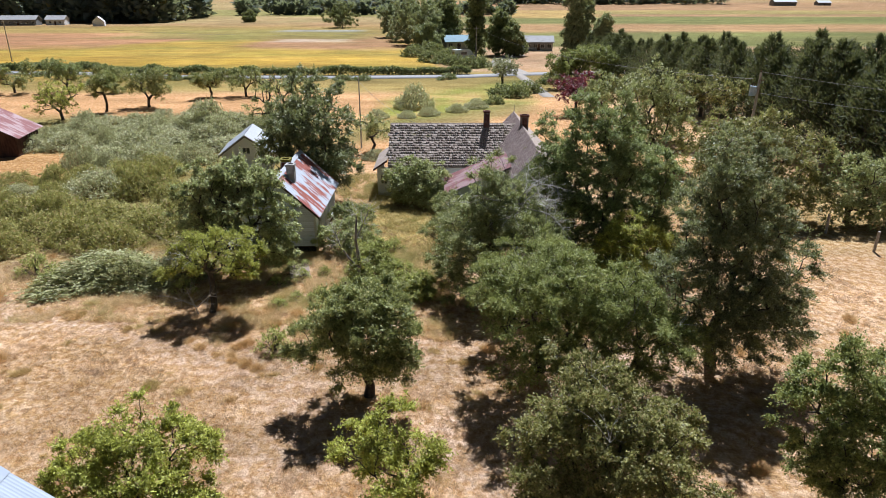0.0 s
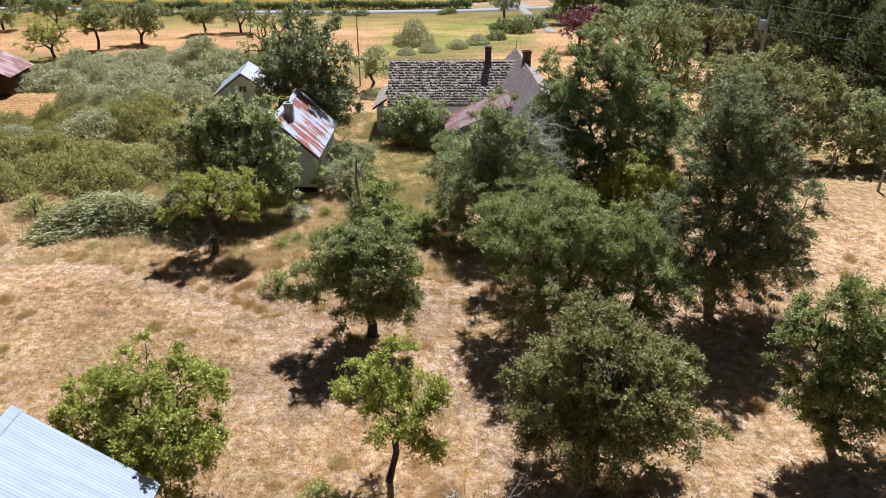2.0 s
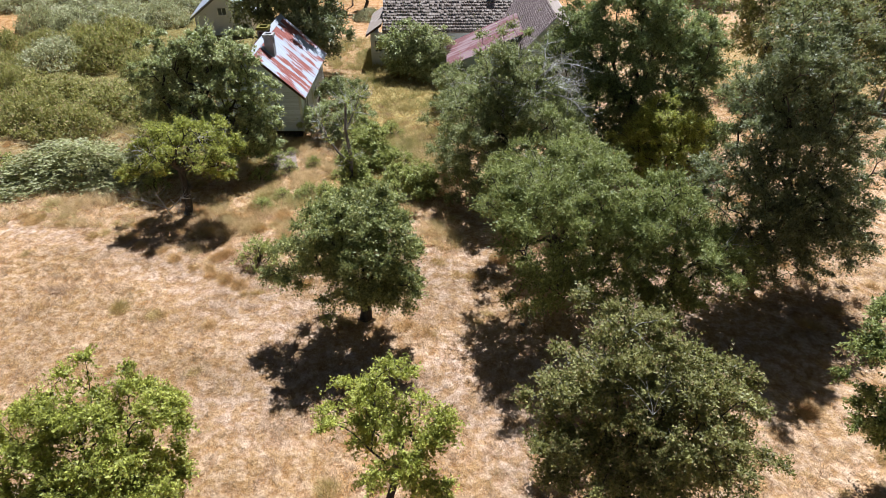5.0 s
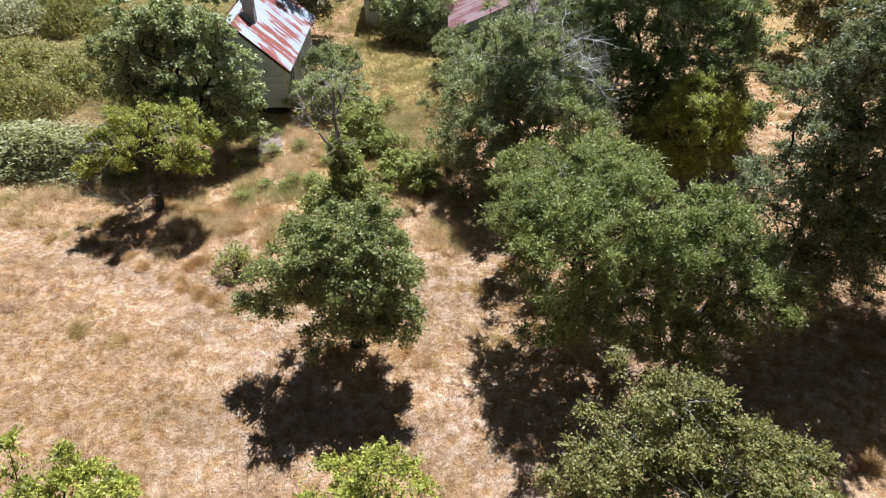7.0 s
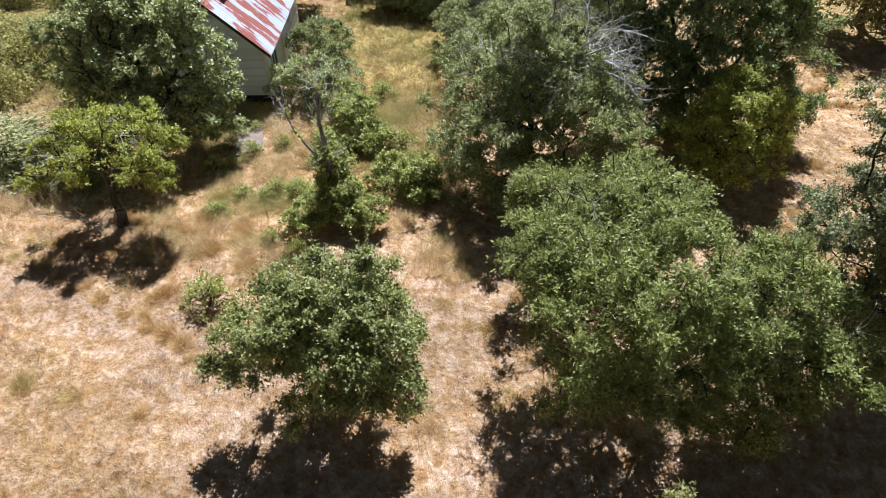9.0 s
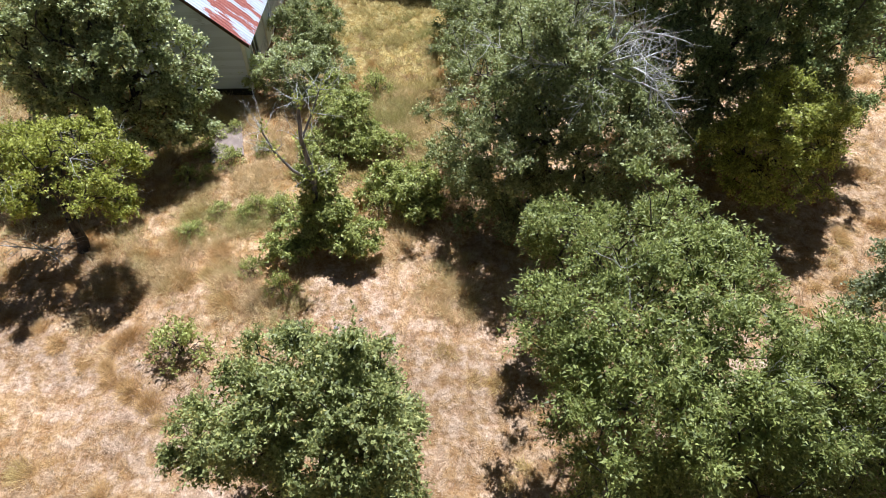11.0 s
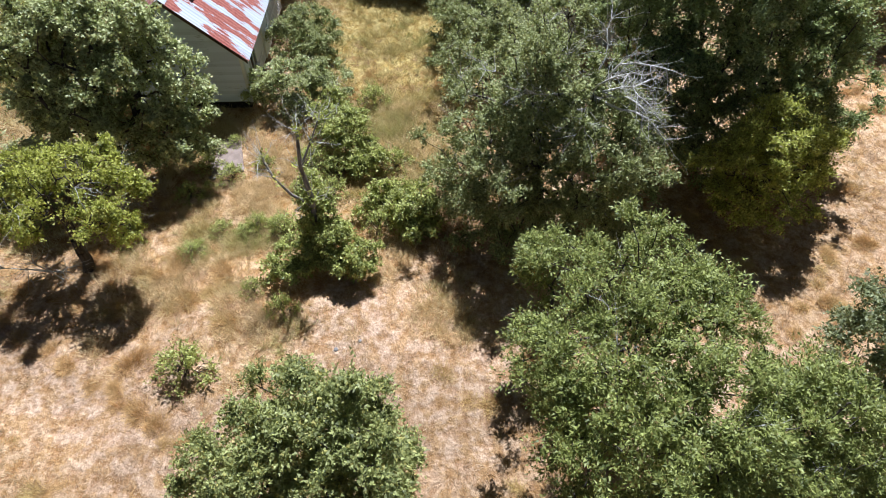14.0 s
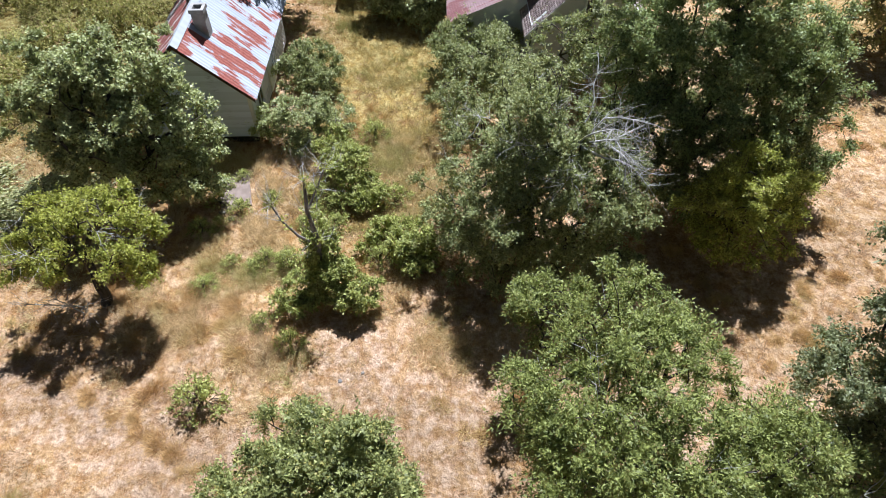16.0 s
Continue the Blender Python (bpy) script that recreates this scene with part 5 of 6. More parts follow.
pole(25.5, 54.5, 9.9, 1.0, True, 0, "weathered utility pole with a pale transformer can")
pole(-9.0, 71.7, 7.6, 0.0, False, 0, "slim dark wooden service pole by the farmhouse")
pole(-111, 175, 10.3)
pole(8.6, 178, 8.6)
wire((25.67, 54.5, 9.95), (60, 44, 8.2), 0.9)
wire((25.6, 54.4, 8.3), (60, 43, 6.8), 0.9)
wire((25.1, 54.4, 9.4), (10, 150, 8.2), 1.4)
wire((-9.0, 71.6, 7.2), (-2.2, 57.0, 5.3), 0.5)
wire((8.6, 178, 8.2), (-111, 175, 9.9), 2.5)

# ---- trees round the yard ----
tree("young_tree", "small fresh green fruit tree on a bare leaning trunk", (-1.8, 15.2), (-1.55, 15.35, 1.7),
     [(-1.5, 15.5, 3.9, 0.95, 0.95, 0.8), (-2.3, 15.6, 3.3, 0.85, 0.8, 0.6), (-0.75, 15.4, 3.5, 0.85, 0.8, 0.6), (-0.7, 14.7, 2.3, 0.5, 0.5, 0.55), (-1.7, 16.2, 3.0, 0.8, 0.7, 0.6), (-1.5, 14.6, 3.0, 0.7, 0.6, 0.6)],
     130, 0.10, LEAF_BRIGHT, 101, sprays=5, leaves=18, reach=0.48, length=0.090, width=0.058, fill=0.6)
tree("apple_tree", "low spreading apple tree with yellow-green leaves", (-8.9, 15.2), (-8.8, 15.1, 1.2),
     [(-8.9, 15.6, 4.0, 1.2, 1.0, 0.75), (-9.9, 15.2, 3.3, 1.0, 1.0, 0.7), (-7.6, 15.4, 3.5, 1.0, 1.0, 0.7), (-7.5, 14.2, 3.0, 1.0, 0.9, 0.7), (-9.2, 14.0, 2.7, 1.2, 0.9, 0.8), (-10.4, 14.6, 2.6, 0.7, 0.7, 0.5), (-8.2, 14.2, 1.9, 1.4, 0.9, 0.8), (-7.2, 14.8, 2.2, 0.8, 0.8, 0.7), (-8.8, 14.9, 3.0, 1.3, 1.1, 0.9)],
     400, 0.13, LEAF_BRIGHT, 102, sprays=6, leaves=18, reach=0.46, length=0.090, width=0.058, fill=0.6)
tree("apple_tree", "rounded apple tree with dense mid-green leaves", (-3.1, 23.4), (-3.15, 23.3, 1.7),
     [(-3.1, 23.1, 3.1, 1.7, 1.5, 1.7), (-2.7, 23.5, 4.4, 1.2, 1.1, 0.9), (-4.1, 23.0, 4.1, 1.1, 1.1, 0.85), (-1.9, 22.8, 4.0, 1.0, 1.1, 0.9), (-3.1, 22.5, 4.0, 1.2, 1.0, 0.95), (-5.5, 22.8, 2.5, 0.9, 0.8, 0.5), (-4.7, 22.9, 3.0, 1.0, 0.9, 0.7), (-1.7, 22.5, 3.0, 1.1, 1.0, 0.9), (-3.2, 22.2, 2.3, 1.4, 0.9, 0.9), (-2.1, 22.4, 1.9, 0.9, 0.8, 0.7), (-3.6, 24.2, 3.0, 1.3, 1.0, 1.2)],
     450, 0.19, LEAF_APPLE, 103, sprays=6, leaves=18, reach=0.5, length=0.090, width=0.058, fill=1.3)
tree("fruit_tree", "flat-topped old fruit tree with yellow-green leaves", (-12.2, 31.2), (-12.0, 31.3, 1.4),
     [(-11.4, 31.6, 4.0, 1.5, 1.3, 0.5), (-10.2, 31.3, 3.4, 1.1, 1.1, 0.5), (-13.0, 31.6, 3.5, 1.2, 1.1, 0.5), (-12.2, 30.8, 3.2, 1.5, 0.9, 0.45), (-13.9, 31.2, 2.7, 0.8, 0.9, 0.4), (-11.0, 32.4, 3.4, 1.2, 0.9, 0.6), (-10.4, 30.6, 2.8, 0.8, 0.7, 0.4), (-12.6, 32.4, 3.1, 1.1, 0.9, 0.5)],
     250, 0.17, LEAF_BRIGHT, 104, sprays=5, dead=0.1, fill=0.7, leaves=18, reach=0.46, length=0.090, width=0.058)
tree("lilac_tree", "large dense pale-leaved tree against the shed", (-12.5, 36.2), (-12.4, 36.2, 1.6),
     [(-12.6, 36.9, 3.8, 1.9, 1.5, 2.9), (-12.9, 37.5, 5.5, 1.5, 1.5, 1.4), (-14.2, 37.3, 5.0, 1.6, 1.7, 1.5), (-11.6, 36.9, 4.9, 1.5, 1.5, 1.4), (-12.6, 36.1, 4.0, 2.2, 1.5, 1.8), (-10.2, 36.8, 3.0, 1.3, 1.3, 1.1), (-14.6, 36.7, 3.0, 1.3, 1.5, 1.3), (-11.9, 35.8, 2.2, 2.2, 1.2, 1.2), (-10.7, 37.1, 5.5, 1.4, 1.4, 1.5), (-9.7, 36.9, 3.4, 1.15, 1.2, 1.2), (-10.0, 35.7, 1.8, 1.3, 1.0, 1.0)],
     640, 0.26, LEAF_PALE, 105, sprays=6, leaves=15, reach=0.46, length=0.115, width=0.095, fill=1.4)
tree("cherry_tree", "broad fresh-green cherry tree over trodden ground", (4.3, 25.4), (4.2, 25.2, 1.8),
     [(3.9, 24.2, 4.3, 2.2, 2.5, 1.9), (4.0, 26.1, 5.4, 1.6, 1.5, 1.1), (2.9, 23.7, 5.6, 1.4, 1.5, 0.95), (4.7, 23.2, 5.5, 1.5, 1.5, 0.95), (3.2, 22.2, 5.1, 1.3, 1.2, 0.95), (4.9, 21.9, 4.8, 1.4, 1.1, 1.1), (1.9, 24.8, 4.2, 1.1, 1.5, 1.0), (2.1, 23.2, 4.4, 1.0, 1.1, 1.0), (5.9, 26.3, 4.7, 1.0, 1.3, 1.0), (2.7, 28.2, 3.8, 1.1, 1.1, 1.0), (3.7, 21.9, 3.4, 1.3, 0.9, 1.0), (5.4, 21.6, 3.5, 1.2, 0.9, 1.0), (4.4, 27.4, 3.2, 2.0, 1.4, 1.5), (3.3, 22.4, 2.2, 1.2, 0.8, 0.9), (5.2, 22.6, 2.2, 1.5, 1.0, 0.9)],
     640, 0.24, LEAF_FRESH, 106, sprays=6, leaves=18, reach=0.56, length=0.105, width=0.044, dead=0.03, fill=1.6)
tree("plum_tree", "green plum tree leaning out of the thicket", (7.4, 23.6), (7.2, 23.5, 1.6),
     [(7.3, 22.9, 3.2, 1.5, 1.3, 1.8), (6.7, 23.0, 5.0, 1.2, 1.2, 0.95), (8.4, 22.9, 3.8, 1.3, 1.3, 1.0), (6.4, 22.4, 4.0, 1.2, 1.1, 0.95), (7.7, 22.0, 3.2, 1.4, 1.0, 1.0), (7.6, 24.4, 4.2, 1.3, 1.2, 1.0), (7.0, 22.2, 2.0, 1.6, 1.1, 1.0), (9.3, 22.9, 3.0, 1.0, 1.1, 1.0)],
     380, 0.18, LEAF_FRESH, 107, sprays=6, leaves=18, reach=0.55, length=0.105, width=0.044, dead=0.03, fill=1.3)
tree("hawthorn_tree", "dense olive-green thorn tree speckled with dry leaves", (4.8, 16.3), (4.7, 16.35, 1.3),
     [(4.7, 16.0, 3.0, 2.0, 1.6, 1.8), (4.2, 16.8, 4.7, 1.3, 1.3, 1.0), (4.9, 16.0, 4.0, 1.7, 1.6, 1.1), (3.2, 16.6, 3.1, 1.2, 1.2, 1.0), (6.3, 15.8, 3.4, 1.3, 1.4, 1.1), (5.5, 15.0, 3.4, 1.3, 1.0, 1.0), (4.1, 15.2, 3.2, 1.2, 1.0, 1.1), (6.6, 15.4, 2.3, 1.2, 1.1, 0.9), (3.0, 15.7, 2.3, 1.0, 1.0, 0.9), (4.6, 14.9, 1.9, 1.8, 1.0, 1.0)],
     520, 0.2, LEAF_OLIVE, 108, sprays=6, leaves=18, reach=0.55, length=0.090, width=0.058, dead=0.05, fill=1.3)
tree("pear_tree", "tall dark glossy pear tree with a heavy crown", (12.1, 25.9), (12.0, 25.8, 2.4),
     [(12.1, 25.6, 5.8, 2.2, 2.0, 4.3), (11.7, 25.9, 9.6, 1.4, 1.4, 1.5), (11.2, 25.7, 7.6, 1.9, 1.8, 1.8), (12.9, 25.8, 7.6, 1.8, 1.8, 1.9), (10.6, 25.4, 5.2, 1.9, 1.8, 1.7), (12.2, 25.0, 5.0, 2.2, 1.8, 2.0), (13.8, 25.4, 5.0, 1.6, 1.7, 1.8), (11.0, 25.0, 3.2, 1.8, 1.5, 1.2), (13.4, 25.0, 3.0, 1.7, 1.5, 1.3), (14.5, 25.6, 3.6, 0.9, 1.0, 1.0), (12.9, 26.4, 9.0, 0.9, 0.9, 1.4), (11.6, 24.6, 2.2, 1.8, 1.2, 0.9), (13.6, 24.8, 2.0, 1.6, 1.2, 0.9), (10.2, 25.6, 2.4, 1.2, 1.3, 0.9), (14.8, 25.8, 2.4, 0.9, 0.9, 0.9)],
     820, 0.24, LEAF_DARK, 109, sprays=6, leaves=18, reach=0.58, length=0.090, width=0.058, hang=0.05, fill=1.8)
tree("plum_tree", "tall deep-green plum tree behind the thicket", (9.4, 37.0), (9.3, 36.9, 2.0),
     [(9.6, 36.8, 5.2, 3.2, 2.4, 4.2), (9.2, 37.2, 8.8, 1.8, 1.7, 1.5), (7.4, 36.8, 7.0, 1.8, 1.8, 1.7), (11.0, 36.8, 7.2, 2.0, 1.9, 1.7), (9.2, 36.0, 5.6, 2.4, 1.8, 1.8), (12.4, 36.4, 5.0, 1.7, 1.7, 1.5), (7.2, 36.2, 4.2, 1.7, 1.6, 1.6), (10.6, 35.6, 3.6, 2.0, 1.5, 1.6), (12.3, 37.6, 6.0, 1.2, 1.4, 1.5), (8.0, 37.8, 9.6, 1.0, 1.0, 1.2), (8.4, 35.4, 2.4, 1.8, 1.4, 1.5), (11.6, 36.0, 2.2, 1.8, 1.4, 1.4), (12.4, 37.0, 3.0, 1.4, 1.4, 1.6), (13.4, 36.4, 3.0, 1.4, 1.4, 1.7), (13.4, 36.2, 1.6, 1.2, 1.2, 1.1), (12.9, 36.8, 5.4, 1.1, 1.3, 1.3), (6.2, 37.0, 2.4, 1.4, 1.4, 1.6), (6.4, 37.4, 6.2, 1.5, 1.4, 1.6), (6.6, 37.6, 8.0, 1.2, 1.2, 1.2), (10.0, 35.4, 1.4, 2.2, 1.3, 1.2)],
     1150, 0.27, LEAF_PLUM, 110, sprays=6, leaves=15, reach=0.62, length=0.105, width=0.072, fill=2.2)
tree("fruit_tree", "bright low fruit tree at the edge of the thicket", (10.6, 33.8), (10.5, 33.7, 1.2),
     [(9.9, 33.0, 3.6, 1.4, 1.2, 1.0), (11.2, 33.4, 3.0, 1.3, 1.1, 0.95), (8.9, 32.9, 3.0, 1.1, 1.0, 1.0), (10.2, 32.5, 2.0, 1.6, 1.0, 1.0), (11.9, 33.4, 2.0, 1.0, 0.9, 0.9)],
     270, 0.12, LEAF_BRIGHT, 111, sprays=6, leaves=18, reach=0.5, length=0.090, width=0.058)
tree("apple_tree", "old grey-green apple tree with bare dead branches", (3.0, 34.0), (2.9, 33.9, 1.7),
     [(2.9, 33.4, 4.0, 2.6, 2.0, 2.8), (2.4, 33.6, 6.7, 1.2, 1.2, 1.2), (1.4, 33.8, 4.5, 1.5, 1.6, 1.3), (0.5, 33.6, 2.8, 1.5, 1.5, 1.4), (2.8, 32.6, 5.0, 1.7, 1.4, 1.4), (4.0, 31.9, 4.5, 1.3, 1.1, 1.1), (5.0, 33.0, 4.4, 1.5, 1.4, 1.1), (1.7, 31.5, 3.3, 1.3, 1.0, 1.0), (4.4, 31.4, 3.2, 1.5, 1.0, 1.0), (6.0, 32.2, 3.9, 1.0, 0.9, 0.8), (1.0, 32.2, 1.6, 1.5, 1.1, 1.1), (3.2, 31.4, 1.6, 1.7, 1.0, 1.0), (2.4, 31.8, 0.9, 1.6, 0.9, 0.7), (4.4, 31.9, 0.9, 1.5, 0.9, 0.7), (5.2, 32.2, 1.7, 1.5, 1.1, 1.1), (3.0, 35.2, 3.6, 2.4, 1.2, 2.2), (0.8, 36.6, 3.4, 1.2, 1.2, 1.2), (1.9, 32.4, 2.7, 0.9, 0.8, 0.8)],
     740, 0.24, LEAF_GREY, 112, sprays=6, leaves=18, reach=0.55, length=0.090, width=0.060, dead=0.05, fill=2.3)
tree("pear_tree", "leafy green pear tree at the pasture's edge", (12.9, 17.0), (12.8, 17.0, 1.4),
     [(12.4, 17.3, 4.9, 1.3, 1.2, 1.1), (11.4, 17.1, 3.8, 1.2, 1.2, 1.1), (13.6, 17.2, 4.2, 1.4, 1.3, 1.2), (12.6, 16.3, 3.2, 1.6, 1.1, 1.1), (14.6, 16.8, 3.2, 1.2, 1.2, 1.0), (11.6, 16.4, 2.4, 1.0, 0.9, 0.8), (13.2, 16.3, 1.6, 1.6, 1.1, 0.9), (15.0, 16.4, 1.9, 1.2, 1.1, 1.0), (15.9, 17.2, 3.2, 1.3, 1.2, 1.2)],
     480, 0.17, LEAF_FRESH, 113, sprays=6, leaves=18, reach=0.5, length=0.090, width=0.058)
tree("walnut_tree", "big dark shade tree behind the sheds", (-10.7, 52.1), (-10.7, 52.0, 2.4),
     [(-10.7, 51.6, 5.0, 2.6, 2.2, 3.6), (-10.5, 52.3, 8.6, 2.0, 2.0, 1.6), (-12.2, 51.9, 6.8, 2.0, 2.0, 1.8), (-9.0, 51.9, 6.8, 2.0, 2.0, 2.0), (-10.7, 50.9, 5.0, 2.8, 1.9, 2.0), (-8.6, 51.3, 3.4, 1.7, 1.8, 1.6), (-13.2, 51.9, 4.6, 1.6, 1.8, 1.4), (-8.0, 52.3, 5.0, 1.3, 1.5, 1.6), (-9.7, 50.5, 2.6, 2.0, 1.4, 1.4), (-8.4, 48.7, 4.2, 1.3, 1.5, 1.8), (-9.6, 48.9, 7.0, 1.8, 1.3, 1.6), (-11.6, 49.4, 6.6, 1.6, 1.4, 1.4)],
     620, 0.28, LEAF_DARK, 114, sprays=6, leaves=11, reach=0.7, length=0.19, width=0.11, hang=0.1, fill=1.4)
tree("alder_tree", "tall grey-green tree beside the farmhouse", (20.0, 63.0), (20.0, 63.0, 2.0),
     [(20.0, 63.0, 8.2, 2.0, 2.0, 1.8), (18.4, 63.0, 6.0, 2.0, 2.0, 1.8), (21.8, 63.0, 6.2, 2.0, 2.0, 1.8), (20.0, 62.4, 4.0, 3.0, 2.0, 2.2), (22.4, 62.4, 3.2, 2.0, 1.8, 1.8), (17.8, 62.4, 3.2, 2.0, 1.8, 1.8)],
     240, 0.26, LEAF_GREY, 115, sprays=6, leaves=10, reach=0.8, length=0.22, width=0.13)
tree("pear_tree", "broad olive-green tree behind the tall pear", (22.8, 48.0), (22.8, 48.0, 2.0),
     [(20.8, 48.4, 6.0, 2.2, 2.0, 1.6), (23.4, 47.6, 6.2, 2.2, 2.0, 1.6), (26.4, 47.4, 5.0, 2.0, 2.0, 1.5), (20.4, 48.6, 3.6, 1.6, 1.6, 1.6), (22.0, 46.2, 3.8, 3.0, 1.8, 1.8), (26.0, 46.4, 3.2, 2.2, 1.8, 1.6), (22.0, 46.6, 1.8, 2.0, 1.4, 1.4), (24.0, 45.4, 1.8, 2.2, 1.4, 1.4)],
     480, 0.26, LEAF_OLIVE, 116, sprays=6, leaves=10, reach=0.75, length=0.19, width=0.11)
tree("apple_tree", "grey-green apple tree at the pasture fence", (29.8, 46.0), (29.8, 46.0, 1.4),
     [(29.0, 46.2, 3.8, 2.0, 1.8, 1.2), (31.6, 46.4, 3.8, 2.0, 1.8, 1.2), (30.2, 45.2, 2.6, 2.6, 1.4, 1.2), (33.4, 46.4, 3.0, 1.8, 1.6, 1.2), (27.6, 45.6, 2.6, 1.4, 1.4, 1.0), (28.4, 44.8, 1.4, 2.0, 1.3, 1.1), (31.0, 44.6, 1.4, 2.2, 1.3, 1.1), (33.8, 44.8, 1.5, 2.0, 1.3, 1.2), (35.8, 46.0, 2.6, 2.0, 1.6, 1.6)],
     400, 0.2, LEAF_GREY, 117, sprays=6, leaves=10, reach=0.65, length=0.17, width=0.10, dead=0.12)
tree("elder_tree", "leafy elder bush tree against the farmhouse", (-2.4, 50.9), (-2.4, 50.9, 0.9),
     [(-3.0, 51.2, 2.5, 1.3, 1.2, 1.0), (-1.6, 50.8, 2.0, 1.3, 1.1, 1.1), (-3.1, 50.7, 1.2, 1.1, 1.0, 1.0), (-1.8, 50.2, 1.0, 1.3, 0.9, 0.9)],
     240, 0.08, LEAF_PALE, 118, category="bush", sprays=6, leaves=10, reach=0.55, length=0.16, width=0.10)
tree("willow_bush", "pale silvery willow bush beside the farmhouse", (-0.6, 50.2), (-0.6, 50.2, 0.7),
     [(-1.0, 50.4, 2.3, 1.2, 1.0, 1.0), (-0.5, 49.6, 1.5, 0.9, 0.9, 0.9), (-0.9, 49.4, 1.2, 1.2, 0.9, 0.8)],
     170, 0.10, LEAF_PALE, 119, category="bush", sprays=6, leaves=10, reach=0.55, length=0.15, width=0.07)
tree("shrub", "pale leafy shrub with bare twigs at the shed corner", (-6.5, 40.2), (-6.5, 40.2, 0.4),
     [(-7.5, 40.2, 1.0, 1.0, 0.9, 0.85), (-6.3, 40.0, 1.2, 1.1, 0.9, 0.85), (-5.2, 40.4, 0.9, 0.9, 0.8, 0.75), (-6.3, 39.5, 0.6, 1.3, 0.6, 0.5)],
     190, 0.05, LEAF_PALE, 121, category="bush", sprays=5, leaves=15, reach=0.42, length=0.095, width=0.07, dead=0.10)
tree("shrub", "pale leafy shrub against the shed wall", (-6.6, 44.2), (-6.6, 44.2, 0.4),
     [(-7.0, 43.4, 1.3, 0.9, 0.9, 1.0), (-6.1, 44.2, 1.0, 1.0, 1.0, 0.85), (-6.7, 45.4, 1.0, 0.9, 1.0, 0.8), (-5.5, 43.2, 0.6, 0.7, 0.7, 0.5)],
     160, 0.05, LEAF_GREY, 122, category="bush", sprays=5, leaves=15, reach=0.42, length=0.095, width=0.07, dead=0.04)
tree("shrub", "loose green shrub in golden grass", (-4.0, 37.2), (-4.0, 37.3, 0.3),
     [(-3.9, 37.0, 0.9, 1.0, 0.8, 0.75), (-4.7, 38.2, 0.9, 0.8, 0.8, 0.7), (-3.3, 36.0, 0.55, 0.8, 0.6, 0.4)],
     110, 0.04, LEAF_BRIGHT_GREEN, 123, category="bush", sprays=5, leaves=15, reach=0.45, length=0.10, width=0.08, dead=0.04)
tree("shrub", "low green shrub at the edge of tree shade", (-1.8, 33.3), (-1.8, 33.3, 0.3),
     [(-1.5, 33.2, 0.8, 0.8, 0.7, 0.6), (-2.5, 33.8, 0.6, 0.8, 0.6, 0.45), (-1.2, 32.6, 0.5, 0.6, 0.5, 0.4)],
     90, 0.04, LEAF_BRIGHT_GREEN, 124, category="bush", sprays=5, leaves=15, reach=0.45, length=0.10, width=0.08, dead=0.04)
tree("laurel_bush", "grey-green thicket in front of the lean-to", (1.0, 45.6), (1.0, 45.6, 0.8),
     [(1.0, 45.4, 1.5, 1.6, 1.2, 0.9), (2.4, 45.0, 1.6, 1.4, 1.2, 0.9), (0.2, 44.6, 1.5, 1.2, 1.1, 1.0), (2.2, 44.2, 1.6, 1.6, 1.2, 1.1), (3.0, 41.5, 2.6, 1.8, 1.6, 1.6), (0.8, 41.2, 1.8, 1.5, 1.5, 1.3), (5.4, 42.0, 3.0, 1.8, 1.5, 1.9), (7.4, 42.2, 3.0, 1.8, 1.5, 2.0)],
     460, 0.14, LEAF_GREY, 120, category="bush", sprays=6, leaves=15, reach=0.6, length=0.105, width=0.068)


def bent_limb(p, r, sides=7):
    """One unbroken tapering tube along a bent line."""
    d = unit(np.gradient(p, axis=0))
    u = unit(np.cross(d, np.array([0.31, 0.87, 0.38])))
    w = np.cross(d, u)
    a = np.linspace(0, 2 * np.pi, sides, endpoint=False)
    ring = u[:, None] * np.cos(a)[None, :, None] + w[:, None] * np.sin(a)[None, :, None]
    v = (p[:, None] + ring * r[:, None, None]).reshape(-1, 3)
    f = [(k * sides + j, k * sides + (j + 1) % sides, (k + 1) * sides + (j + 1) % sides, (k + 1) * sides + j) for k in range(len(p) - 1) for j in range(sides)]
    return v, np.array(f)


def dead_tree(name, label, foot, paths, seed, twigs, reach, thick, category="dead tree", leaf=None):
    """A leafless stem with forked grey twigs at the ends of its paths."""
    rng = np.random.default_rng(seed)
    top = thing(name, (foot[0], foot[1], 0), label, category)
    ends, outs = [], []
    for n, (pts, r0, r1) in enumerate(paths):
        p = np.array(pts, float) - np.array([foot[0], foot[1], 0])
        w = np.linspace(r0, r1, len(p))
        v, f = bent_limb(p, w)
        part("trunk" if n == 0 else "limb", mesh_from("wood", v, f), GREYWOOD if category == "dead tree" else DEADWOOD, top)
        for k in range(len(p) // 2, len(p)):
            ends.append(p[k]), outs.append(unit(p[k] - p[k - 1]))
    v, f = bare_twigs(rng, ends, outs, twigs, reach, thick)
    part("dead_wood", mesh_from("twigs", v, f), DEADWOOD, top, kind="stuff")
    if leaf:
        part("crown", spray_leaves("crown", rng, np.array(ends), np.array(outs), 5, 9, 0.4, 0.10, 0.06), leaf, top)
    return top


